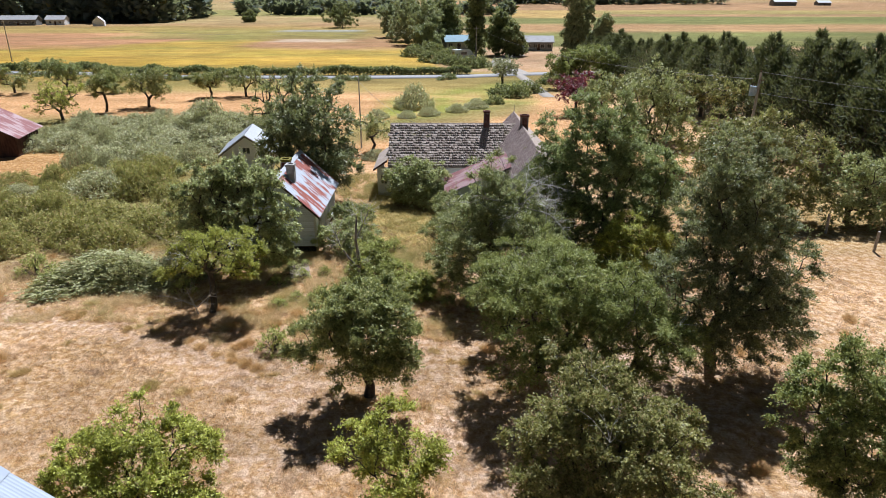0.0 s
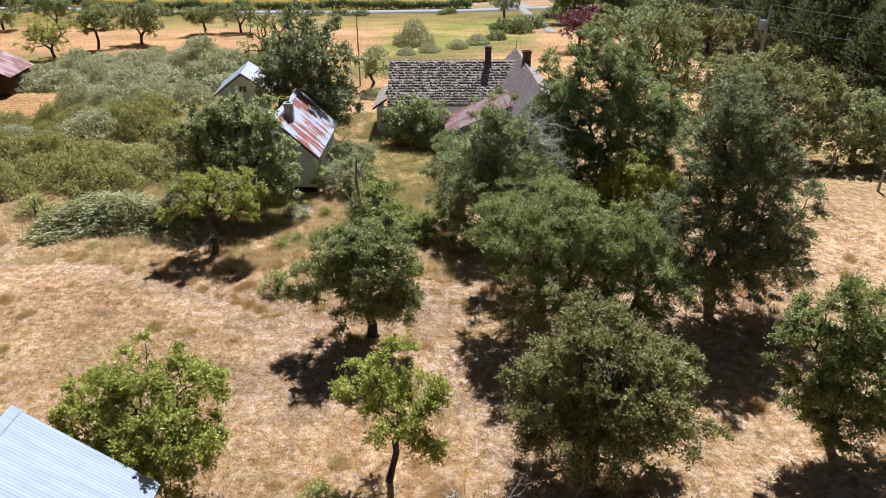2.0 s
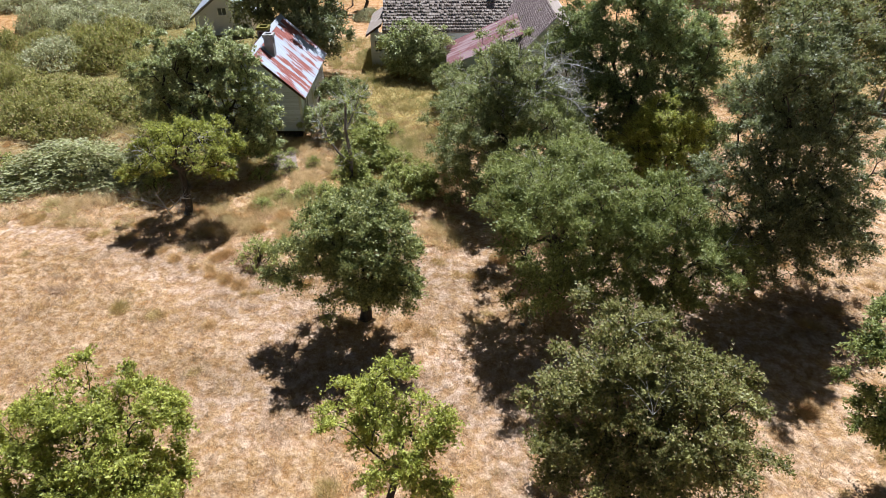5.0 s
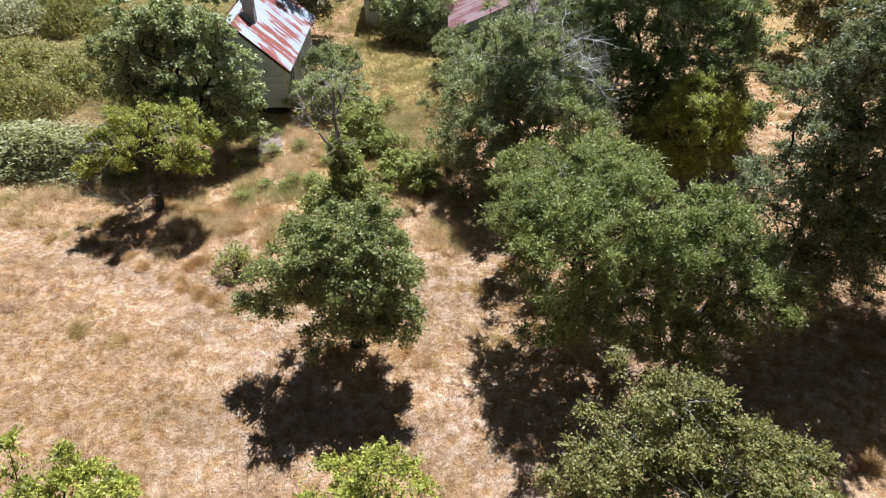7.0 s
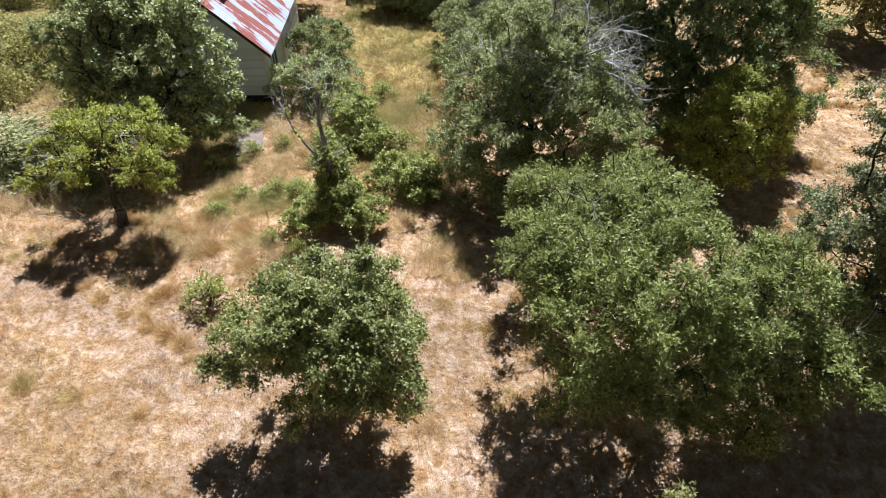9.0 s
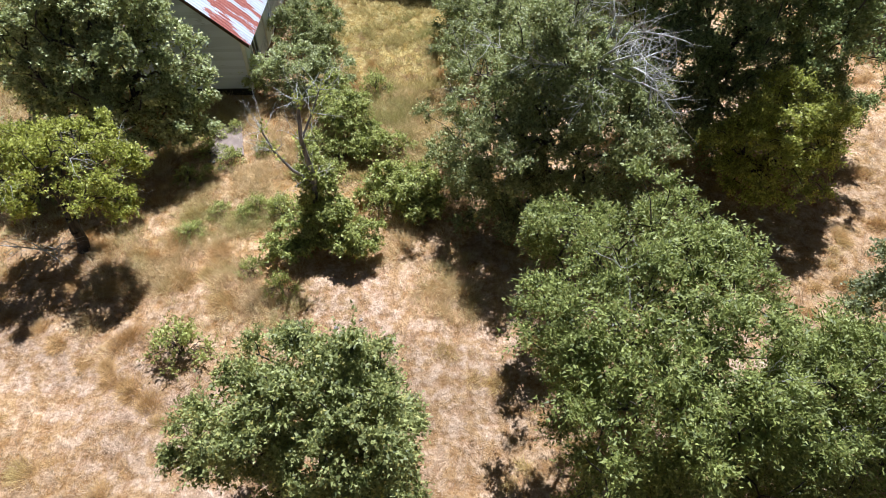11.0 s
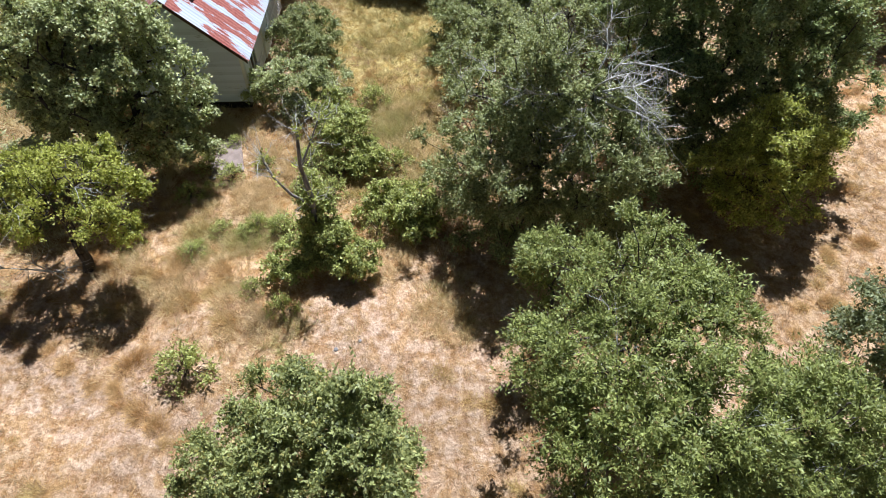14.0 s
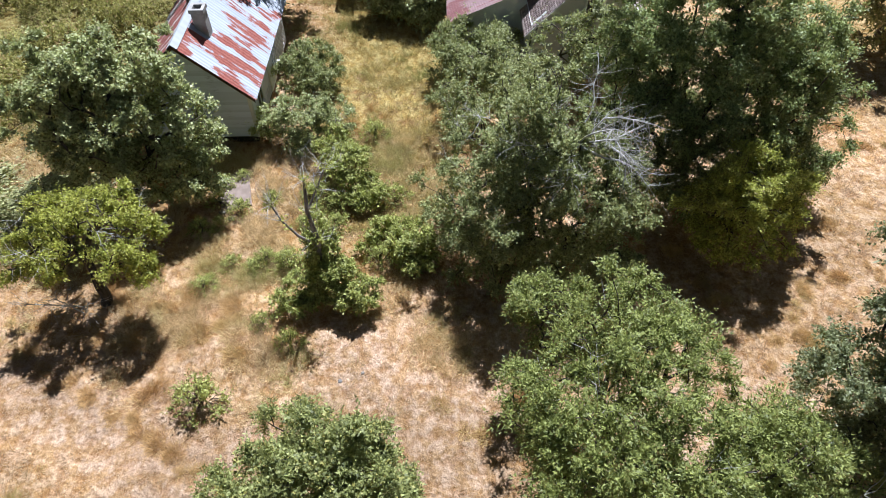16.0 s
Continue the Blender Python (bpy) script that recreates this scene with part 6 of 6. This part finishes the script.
dead_tree("snag", "half-dead forked tree with grey twigs and yellow leaf tufts", (-4.45, 31.7),
          [([(-4.45, 31.7, -0.1), (-4.5, 31.7, 1.3), (-4.35, 31.7, 2.5), (-4.5, 31.7, 3.9), (-4.4, 31.75, 5.2)], 0.13, 0.045),
           ([(-4.38, 31.7, 2.3), (-4.9, 31.5, 3.0), (-5.3, 31.5, 3.7), (-5.5, 31.5, 4.4)], 0.06, 0.022),
           ([(-4.5, 31.7, 3.9), (-4.1, 31.9, 4.7), (-3.8, 32.0, 5.4)], 0.04, 0.02)], 131, 9, 1.0, 0.013, "dead tree", LEAF_BRIGHT)
tree("ivy", "leafy green ivy mantling the foot of a dead tree", (-4.3, 31.4), (-4.3, 31.5, 0.7),
     [(-4.35, 31.7, 1.9, 0.5, 0.45, 0.7), (-4.0, 31.4, 1.15, 0.8, 0.65, 0.6), (-3.3, 30.9, 0.8, 0.8, 0.65, 0.5), (-4.8, 31.2, 0.8, 0.65, 0.55, 0.5), (-5.6, 30.7, 0.5, 0.85, 0.45, 0.3), (-4.3, 32.1, 2.4, 0.4, 0.4, 0.6)],
     230, 0.05, LEAF_BRIGHT_GREEN, 136, category="ivy", sprays=5, leaves=15, reach=0.34, length=0.085, width=0.072)
drng = np.random.default_rng(135)
dead_paths = []
for turn, climb, reach in ((-1.3, 0.25, 2.0), (-0.7, 0.35, 2.5), (-0.25, 0.30, 2.7), (0.25, 0.45, 2.4), (0.8, 0.55, 2.0), (-2.0, 0.55, 2.2), (-2.7, 0.60, 2.3), (2.7, 0.60, 1.9), (-1.0, 0.75, 2.4), (-0.1, 0.75, 2.3), (-0.5, 0.6, 2.6), (-1.6, 0.4, 2.1), (0.1, 0.15, 2.4)):
    q = np.array([4.0, 33.0, 5.3])
    way = np.array([math.cos(turn), math.sin(turn), climb])
    pts = [tuple(q)]
    for k in range(6):
        way = unit(way + drng.normal(size=3) * 0.36 - np.array([0, 0, 0.05 * k]))
        q = q + way * reach / 6
        pts.append(tuple(q))
    dead_paths.append((pts, 0.045, 0.014))
dead_tree("dead_branches", "bleached bare branches in the old apple tree", (4.2, 33.3), dead_paths, 132, 5, 1.0, 0.012, "dead branches")
dead_tree("dead_shrub", "bleached dead shrub with bare forked twigs", (1.0, 13.4),
          [([(1.0, 13.4, -0.05), (1.0, 13.4, 0.5), (1.1, 13.5, 0.9)], 0.05, 0.03), ([(1.0, 13.4, 0.3), (0.6, 13.5, 0.8), (0.3, 13.6, 1.2)], 0.04, 0.02), ([(1.0, 13.4, 0.3), (1.5, 13.4, 0.8), (1.8, 13.5, 1.2)], 0.04, 0.02)], 133, 6, 0.9, 0.016, "dead shrub")

# ---- bushes and brambles ----
bush_b = shrub("leafy_bush", "pale grey-green bush in the dry grass", 202, 1.3, 1.2, 1.6, LEAF_SALLOW, 620, reach=0.5, length=0.075, width=0.070, lumps=8, spike=0.2, small=True)
weed = shrub("weed_clump", "loose clump of green weeds in dry grass", 203, 1.0, 0.9, 0.8, LEAF_BRIGHT_GREEN, 80, leaves=9, reach=0.40, small=True, length=0.10, width=0.075, category="weeds", lumps=3)
bush_b.matrix_world = settle(bush_b, -18.4, 35.0, 0, (1.9, 1.3, 0.95))
weed.matrix_world = settle(weed, -7.9, 27.2, 0, (0.85, 0.85, 1.1))
for x, y, turn, s in ((-15.8, 35.6, 50, (1.0, 1.0, 0.8)), (-20.6, 35.4, 50, (1.3, 1.1, 0.85))):
    copy_thing(bush_b, settle(bush_b, x, y, turn, s))
for x, y, turn, s in ((-5.4, 29.3, 20, (0.6, 0.5, 0.8)), (-6.5, 30.2, 60, 0.5), (-8.3, 35.6, 90, 0.6), (-9.6, 34.6, 10, 0.6), (-1.2, 33.2, 150, 0.9), (-1.8, 34.2, 150, 0.9), (-4.4, 34.6, 80, 0.7), (-7.1, 36.2, 80, 0.5), (-6.8, 33.0, 10, 0.6), (-2.6, 33.0, 10, 0.7), (-3.2, 40.2, 10, 0.8), (-14.6, 33.6, 30, 0.8), (-22.5, 34.4, 0, 1.0), (-24.5, 36.4, 40, 1.2), (-3.8, 14.4, 30, 0.7)):
    copy_thing(weed, settle(weed, x, y, turn, s))
wrand = random.Random(15)
for _ in range(14):
    s = wrand.uniform(0.3, 0.6)
    copy_thing(weed, settle(weed, wrand.uniform(-9.3, -5.0), wrand.uniform(31.0, 38.0), wrand.uniform(0, 360), (s, s, s * 0.8)))
for _ in range(9):
    s = wrand.uniform(0.4, 0.85)
    copy_thing(weed, settle(weed, wrand.uniform(-6.0, -1.2), wrand.uniform(32.2, 40.5), wrand.uniform(0, 360), (s, s, s * 0.9)))

bramble_a = shrub("bramble", "sprawling grey-green bramble mound", 211, 2.6, 2.4, 1.7, LEAF_BRAMBLE, 480, leaves=5, reach=0.5, length=0.17, width=0.125, lumps=8, spike=0.3, small=True)
bramble_b = shrub("bramble", "sprawling grey-green bramble mound", 212, 2.6, 2.6, 1.5, LEAF_BRAMBLE, 480, leaves=5, reach=0.5, length=0.17, width=0.125, lumps=9, spike=0.3, small=True)
hedge_bush = shrub("hedge_bush", "dense green hedge bush beside the road", 214, 2.6, 2.4, 1.7, LEAF_HEDGE, 150, leaves=5, reach=0.6, length=0.36, width=0.24, lumps=8, spike=0.3, small=True)
hedge_bush.matrix_world = settle(hedge_bush, -124, 157, 0)
scrub = shrub("scrub", "low olive-brown scrub mound", 213, 2.4, 2.2, 1.2, LEAF_HEATH, 480, leaves=5, reach=0.5, length=0.17, width=0.105, lumps=8, spike=0.35, small=True)
brng = random.Random(77)
bramble_a.matrix_world = settle(bramble_a, -31, 84, 0)
bramble_b.matrix_world = settle(bramble_b, -37, 83, 0)
scrub.matrix_world = settle(scrub, -21, 44, 0)
for r, y in enumerate(range(47, 87, 3)):
    for c in range(11):
        x = -16 - 0.10 * (y - 46) - c * 3.2 + brng.uniform(-1.0, 1.0) - (r % 2) * 1.8
        yy = y + brng.uniform(-1.2, 1.2)
        if x < -47 + (y < 58) * 8 or (-24 < x < -13.5 and 57 < yy < 71) or (x < -36 and 57 < yy < 70) or (x > -17.5 and yy < 50):
            continue
        if brng.random() < 0.15:
            continue
        src = scrub if yy < 60 and brng.random() < 0.85 else (bramble_a if brng.random() < 0.5 else bramble_b)
        s = brng.uniform(0.55, 1.1)
        copy_thing(src, settle(src, x, yy, brng.uniform(0, 360), (s, s * brng.uniform(0.75, 1.2), s * brng.choice((0.6, 0.8, 1.0, 1.2, 1.5)))))
for x, y in ((-17.5, 43.5), (-24.5, 42.0), (-28.0, 43.5), (-31.5, 42.5), (-25.5, 45.5), (-34, 45), (-19.5, 47.0), (-15.6, 41.5), (-22, 40.6), (-29, 40)):
    s = brng.uniform(0.8, 1.15)
    copy_thing(scrub, settle(scrub, x, y, brng.uniform(0, 360), (s, s, s * brng.uniform(0.9, 1.3))))
# along the road, the lane and the wet strip
def hedge(name, label, x0, x1, off, high, deep, count, seed):
    """A clipped hedge along the road, one body of leaves with an uneven top."""
    rng = np.random.default_rng(seed)
    x = rng.uniform(x0, x1, count)
    y = np.interp(x, [-110, -80, -56, -21, 5], [150, 147.5, 141, 140, 142]) + off + rng.uniform(-0.5, 0.5, count) * deep
    top = high * (0.65 + 0.7 * lattice(x, y * 0, seed, 3.5))
    p = np.stack([x, y, top * np.sqrt(rng.random(count))], 1)
    d = unit(rng.normal(size=(count, 3)) + np.array([0, -0.3, 0.4]))
    ob = part(name, leaf_mesh(name, rng, p, d, np.array([0, -0.3, 0.8]) + rng.normal(size=p.shape) * 0.5, 0.55, 0.36, 0.1, True), LEAF_HEDGE)
    return tagged(ob, label, "hedge", kind="stuff")


hedge("hedge", "dark green hedge along the far side of the road", -112, 6, 4.4, 1.5, 1.6, 15000, 61)
for x in range(-120, 6, 5):
    if brng.random() < 0.35:
        continue
    yr = np.interp(x, [-110, -80, -56, -21, 5], [150, 147.5, 141, 140, 142])
    copy_thing(hedge_bush, settle(hedge_bush, x + brng.uniform(-1, 1), yr - 4.6, brng.uniform(0, 360), (1.0, 0.6, 0.6 * brng.uniform(0.8, 1.2))))
for x, y, s in ((-4.3, 99.8, 1.1), (-9, 91, 0.6), (-5, 91.5, 0.5), (-2, 93.5, 0.6), (2, 96.5, 0.6), (5, 100, 0.7), (8, 104, 0.6), (12, 112, 1.0), (15, 117, 0.9), (10, 115, 0.8), (6, 160, 1.2), (3, 168, 1.1), (9, 162, 1.0), (-3, 176, 1.3), (2, 185, 1.3), (-8, 192, 1.4), (-4, 200, 1.6), (0, 172, 1.2), (22, 130, 1.2), (-12, 66, 0.6), (-7, 66.5, 0.5)):
    src = bramble_b if y < 101 else hedge_bush
    tall = 1.6 if (x, y) == (-4.3, 99.8) else 1.0
    copy_thing(src, settle(src, x, y, brng.uniform(0, 360), (s, s, s * tall)))

# ---- orchard and lane trees ----


def small_tree(label, x, y, high, wide, leaf, seed, name="apple_tree", open_crown=0.0, clumps=170, stem=0.2, size=0.19):
    rng = np.random.default_rng(seed)
    lobes = [(x + rng.uniform(-0.62, 0.62) * wide, y + rng.uniform(-0.5, 0.5) * wide, high * rng.uniform(0.42, 0.82), wide * rng.uniform(0.3, 0.48), wide * rng.uniform(0.3, 0.45), high * rng.uniform(0.13, 0.22)) for _ in range(7)]
    return tree(name, label, (x, y), (x + rng.uniform(-0.3, 0.3), y, high * stem), lobes, clumps, 0.035 * high, leaf, seed, sprays=6, leaves=8, reach=0.6, length=size, width=size * 0.6, dead=open_crown)


small_tree("half-bare old apple tree in the dry orchard", -51.5, 89.3, 5.6, 3.6, LEAF_BRIGHT, 301, open_crown=0.35)
small_tree("small apple tree in the dry orchard", -49.0, 96.3, 5.6, 2.8, LEAF_APPLE, 302)
small_tree("spreading apple tree in the dry orchard", -44.5, 100.5, 6.2, 4.0, LEAF_APPLE, 303, clumps=230)
small_tree("spreading apple tree in the dry orchard", -38.4, 110.7, 5.4, 3.4, LEAF_APPLE, 304)
small_tree("spreading apple tree in the dry orchard", -33.0, 112.0, 5.6, 3.6, LEAF_APPLE, 305)
small_tree("rounded apple tree in the dry orchard", -74.5, 116.3, 5.6, 4.2, LEAF_APPLE, 306, clumps=230)
small_tree("rounded apple tree in the dry orchard", -66.0, 118.0, 5.8, 4.0, LEAF_PLUM, 307, clumps=230)
small_tree("small apple tree in the dry orchard", -58.0, 117.0, 4.6, 3.2, LEAF_APPLE, 308)
small_tree("half-bare old apple tree beside the big tree", -20.5, 82.0, 7.4, 4.0, LEAF_APPLE, 309, open_crown=0.5)
small_tree("bare-limbed pale willow tree by the drive", 10.9, 121.5, 6.6, 4.4, LEAF_WILLOW, 310, "willow_tree", 0.30)
small_tree("purple-leaved plum tree by the drive", 18.8, 94.0, 6.2, 4.4, LEAF_RED, 311, "purple_plum_tree", clumps=190, stem=0.2)
small_tree("thin grey apple tree beside the farmhouse", -7.6, 69.5, 4.4, 2.4, LEAF_GREY, 312, open_crown=0.5, clumps=80)
small_tree("rounded green tree by the drive", 24.5, 122, 7.4, 6.0, LEAF_FRESH, 313, "maple_tree", clumps=230, stem=0.15, size=0.32)
small_tree("rounded green tree by the drive", 30.5, 128, 7.6, 6.0, LEAF_FRESH, 314, "maple_tree", clumps=230, stem=0.15, size=0.32)
small_tree("grey-green tree by the farm drive", 23.0, 88, 6.4, 4.4, LEAF_GREY, 315, "alder_tree", clumps=190, stem=0.15, size=0.26)
small_tree("olive tree beside the farm drive", 27.0, 74, 7.6, 5.2, LEAF_OLIVE, 316, "alder_tree", clumps=230, stem=0.15, size=0.26)


def big_far_tree(label, x, y, high, wide, leaf, seed, name="maple_tree", slim=False):
    rng = np.random.default_rng(seed)
    z0 = float(rise(x, y))
    lobes = []
    for k in range(9):
        t = (k + 0.5) / 9
        w = wide * (0.42 if slim else 0.5 * math.sin(math.pi * (0.2 + 0.72 * t)) + 0.1)
        lobes.append((x + rng.uniform(-0.3, 0.3) * wide * (0.3 if slim else 0.8), y + rng.uniform(-0.3, 0.3) * wide, high * (0.12 + 0.80 * t), w, w, high * 0.11))
    ob = tree(name, label, (x, y), (x, y, high * 0.15), lobes, 170, 0.02 * high, leaf, seed, sprays=8, leaves=9, reach=1.2, length=0.50, width=0.36)
    ob.location.z = z0
    return ob


big_far_tree("tall dark poplar by the far houses", 9.0, 186, 19, 5.0, LEAF_HEDGE, 321, "poplar_tree", True)
big_far_tree("broad poplar by the far houses", 16.0, 196, 13, 5.5, LEAF_HEDGE, 322, "poplar_tree")
big_far_tree("dark rounded tree by the far houses", 20.0, 192, 9, 4.5, LEAF_HEDGE, 323)
big_far_tree("tall grey-green poplar by the far houses", 35.0, 186, 18, 5.4, LEAF_LANE, 324, "poplar_tree", True)
big_far_tree("tall grey-green poplar by the far houses", 38.5, 192, 16, 5.6, LEAF_LANE, 325, "poplar_tree", True)
big_far_tree("grey-green poplar by the far houses", 42.5, 184, 11, 4.2, LEAF_LANE, 326, "poplar_tree", True)
for k, (x, y, h, w) in enumerate(((-4, 222, 14, 9), (-9, 240, 15, 10), (-14, 262, 15, 10), (-21, 285, 14, 11), (-2, 250, 18, 10), (3, 268, 14, 9), (-12, 300, 14, 10), (-5, 212, 8, 6))):
    big_far_tree("leafy grey-green tree along the lane", x, y, h, w, LEAF_LANE if k % 2 else LEAF_LANE, 330 + k, "alder_tree")
big_far_tree("dark cedar along the lane", 1.0, 228, 16, 7, LEAF_HEDGE, 340, "cedar_tree")
big_far_tree("dark oak alone in the hayfield", -54, 372, 13, 14, LEAF_HEDGE, 341, "oak_tree")
big_far_tree("small round tree alone in the hayfield", -122, 438, 7, 6, LEAF_HEDGE, 342, "oak_tree")

# ---- conifers ----
fir_a = conifer("cypress", "feathery dark cypress in a tall windbreak", 401, 12.0, 6.2, 240, 24, 0.46, 0.125, NEEDLES, 0.5)
fir_b = conifer("cypress", "feathery dark cypress in a tall windbreak", 402, 12.0, 6.2, 240, 24, 0.46, 0.125, NEEDLES, 0.5)
fir_c = conifer("cypress", "feathery dark cypress in a tall windbreak", 403, 12.0, 6.2, 240, 24, 0.46, 0.125, NEEDLES, 0.5)
for ob in (fir_a, fir_b, fir_c):
    tagged(ob, group="windbreak cypresses")
frng = random.Random(9)
rows = []
for row, many in ((0, 32), (1, 20), (2, 9)):
    for k in range(many):
        t = k / (31, 27, 27)[row]
        x = 40.5 - 8.5 * t + row * 4.6 + frng.uniform(-0.6, 0.6)
        y = 47 + 100 * t ** 1.1 + frng.uniform(-1.2, 1.2) + row * 2.6
        rows.append((x, y, (0.98 - 0.24 * t) * frng.uniform(0.88, 1.12)))
for k, (x, y, s) in enumerate(rows):
    src = (fir_a, fir_b, fir_c)[k % 3]
    m = settle(src, x, y, frng.uniform(0, 360), s)
    if k < 3:
        src.matrix_world = m
    else:
        copy_thing(src, m)


def far_wood(name, label, places, seed, leaf):
    """A distant wood: crowns of broad sprays, one body; its leaf colour carries the haze."""
    rng = np.random.default_rng(seed)
    pos, ax, nm, size = [], [], [], []
    for x, y, h, r in places:
        n = 110
        t = rng.random(n) ** 0.8
        a = rng.uniform(0, 2 * np.pi, n)
        w = r * (np.sin(np.pi * (0.15 + 0.85 * (1 - t))) * 0.5 + 0.55 * (1 - t)) * rng.uniform(0.6, 1.1, n)
        z = float(rise(x, y)) + h * t
        pos.append(np.stack([x + np.cos(a) * w, y + np.sin(a) * w, z], 1))
        ax.append(np.stack([np.cos(a), np.sin(a), rng.uniform(-0.3, 0.9, n)], 1))
    p, d = np.concatenate(pos), np.concatenate(ax)
    nrm = np.array([0, 0, 0.6]) + d * 0.6 + rng.normal(size=p.shape) * 0.4
    return tagged(part(name, leaf_mesh(name, rng, p, d, nrm, 4.4, 3.4, 0.15, True), leaf), label, "woodland", kind="stuff")


wrng = random.Random(5)
far_wood("far_wood", "dark conifer wood behind the far farm", [(wrng.uniform(-345, -172), 428 + 90 * wrng.random() ** 1.7, wrng.uniform(16, 30), wrng.uniform(5, 8)) for _ in range(240)], 501, NEEDLES_HAZED)
far_wood("far_wood", "dark wooded ridge beyond the fields", [(wrng.uniform(-1500, 60), wrng.uniform(960, 1300), wrng.uniform(18, 34), wrng.uniform(8, 14)) for _ in range(260)], 502, NEEDLES_HAZED)
far_wood("far_wood", "dark wood edging the far fields", [(wrng.uniform(40, 330), wrng.uniform(800, 940), wrng.uniform(16, 28), wrng.uniform(7, 11)) for _ in range(190)], 503, NEEDLES_HAZED)
far_wood("far_wood", "dark wooded hillside on the horizon", [(wrng.uniform(-1800, 1900), wrng.uniform(1350, 1700), wrng.uniform(22, 40), wrng.uniform(12, 20)) for _ in range(330)], 504, NEEDLES_HAZED)
far_wood("far_hedgerow", "hedgerow trees across the far fields", [(x + wrng.uniform(-6, 6), 560 + 0.06 * x + wrng.uniform(-8, 8), wrng.uniform(5, 12), wrng.uniform(4, 7)) for x in range(-160, 60, 7)] + [(wrng.uniform(-190, -20), wrng.uniform(640, 760), wrng.uniform(7, 14), wrng.uniform(6, 9)) for _ in range(60)], 505, NEEDLES_HAZED)

# ---- small things on the ground ----
slab = thing("stone_slab", pose(-8.7, 36.7, 0.02, 0, 0, 14), "old pink-grey concrete slab by the shed", "slab")
part("slab", boxed((-0.6, -0.9, -0.08), (0.6, 1.2, 0.05), 0.02), CONCRETE, slab)


def fence_post(x, y):
    top = thing("fence_post", pose(x, y, 0, 0, 2, 0), "dark weathered wooden fence post", "fence post", "pasture fence posts")
    part("post", tubes_capped((0, 0, -0.2), (0, 0, 1.4), 0.09, 9), POLE_WOOD, top)
    return top


first = fence_post(28.2, 40.0)
for x, y in ((32.0, 39.0), (27.0, 43.6)):
    copy_thing(first, settle(first, x, y))


def stone(x, y, r, seed):
    rng = random.Random(seed)
    bm = bmesh.new()
    bmesh.ops.create_icosphere(bm, subdivisions=2, radius=r)
    for v in bm.verts:
        v.co *= 0.8 + 0.35 * noise.noise(v.co * 3 / r + Vector((seed, 0, 0)))
        v.co.z *= 0.55
    ob = part("stone", bm, MORTAR)
    ob.matrix_world = pose(x, y, r * 0.2, 0, 0, rng.uniform(0, 360))
    return tagged(ob, "pale fieldstone lying in dry grass", "stone", "stones in the pasture")


for k, (x, y, r) in enumerate(((-9.0, 35.6, 0.18), (-8.6, 35.2, 0.13), (-3.6, 27.9, 0.09), (-6.5, 13.9, 0.16), (-2.9, 28.2, 0.07), (2.7, 23.0, 0.1))):
    stone(x, y, r, k + 1)


def crumpled_sheet(x, y, seed):
    """A crumpled scrap of plastic sheet."""
    rng = random.Random(seed)
    bm = bmesh.new()
    bmesh.ops.create_grid(bm, x_segments=10, y_segments=10, size=0.28)
    for v in bm.verts:
        v.co.z = 0.05 + 0.11 * noise.noise(v.co * 7 + Vector((seed, 0, 0))) + 0.05 * rng.random()
        v.co.x *= 0.8
    bmesh.ops.solidify(bm, geom=bm.faces[:], thickness=0.006)
    ob = part("plastic_sheet", bm, CANVAS)
    ob.matrix_world = pose(x, y, 0.06, 0, 0, rng.uniform(0, 360))
    return tagged(ob, "crumpled pale plastic sheet under the apple tree", "plastic sheet")


crumpled_sheet(-6.55, 14.1, 4)
dead_tree("dead_twigs", "bleached dead twigs under the old fruit tree", (-12.7, 30.6),
          [([(-12.7, 30.6, 0.2), (-12.8, 30.4, 0.9), (-12.9, 30.2, 1.5)], 0.03, 0.015), ([(-12.7, 30.6, 0.6), (-13.3, 30.3, 1.1), (-13.8, 30.1, 1.4)], 0.03, 0.012), ([(-12.7, 30.6, 0.6), (-12.2, 30.2, 1.1), (-11.8, 30.0, 1.5)], 0.03, 0.012)], 134, 8, 0.8, 0.012, "dead branches")
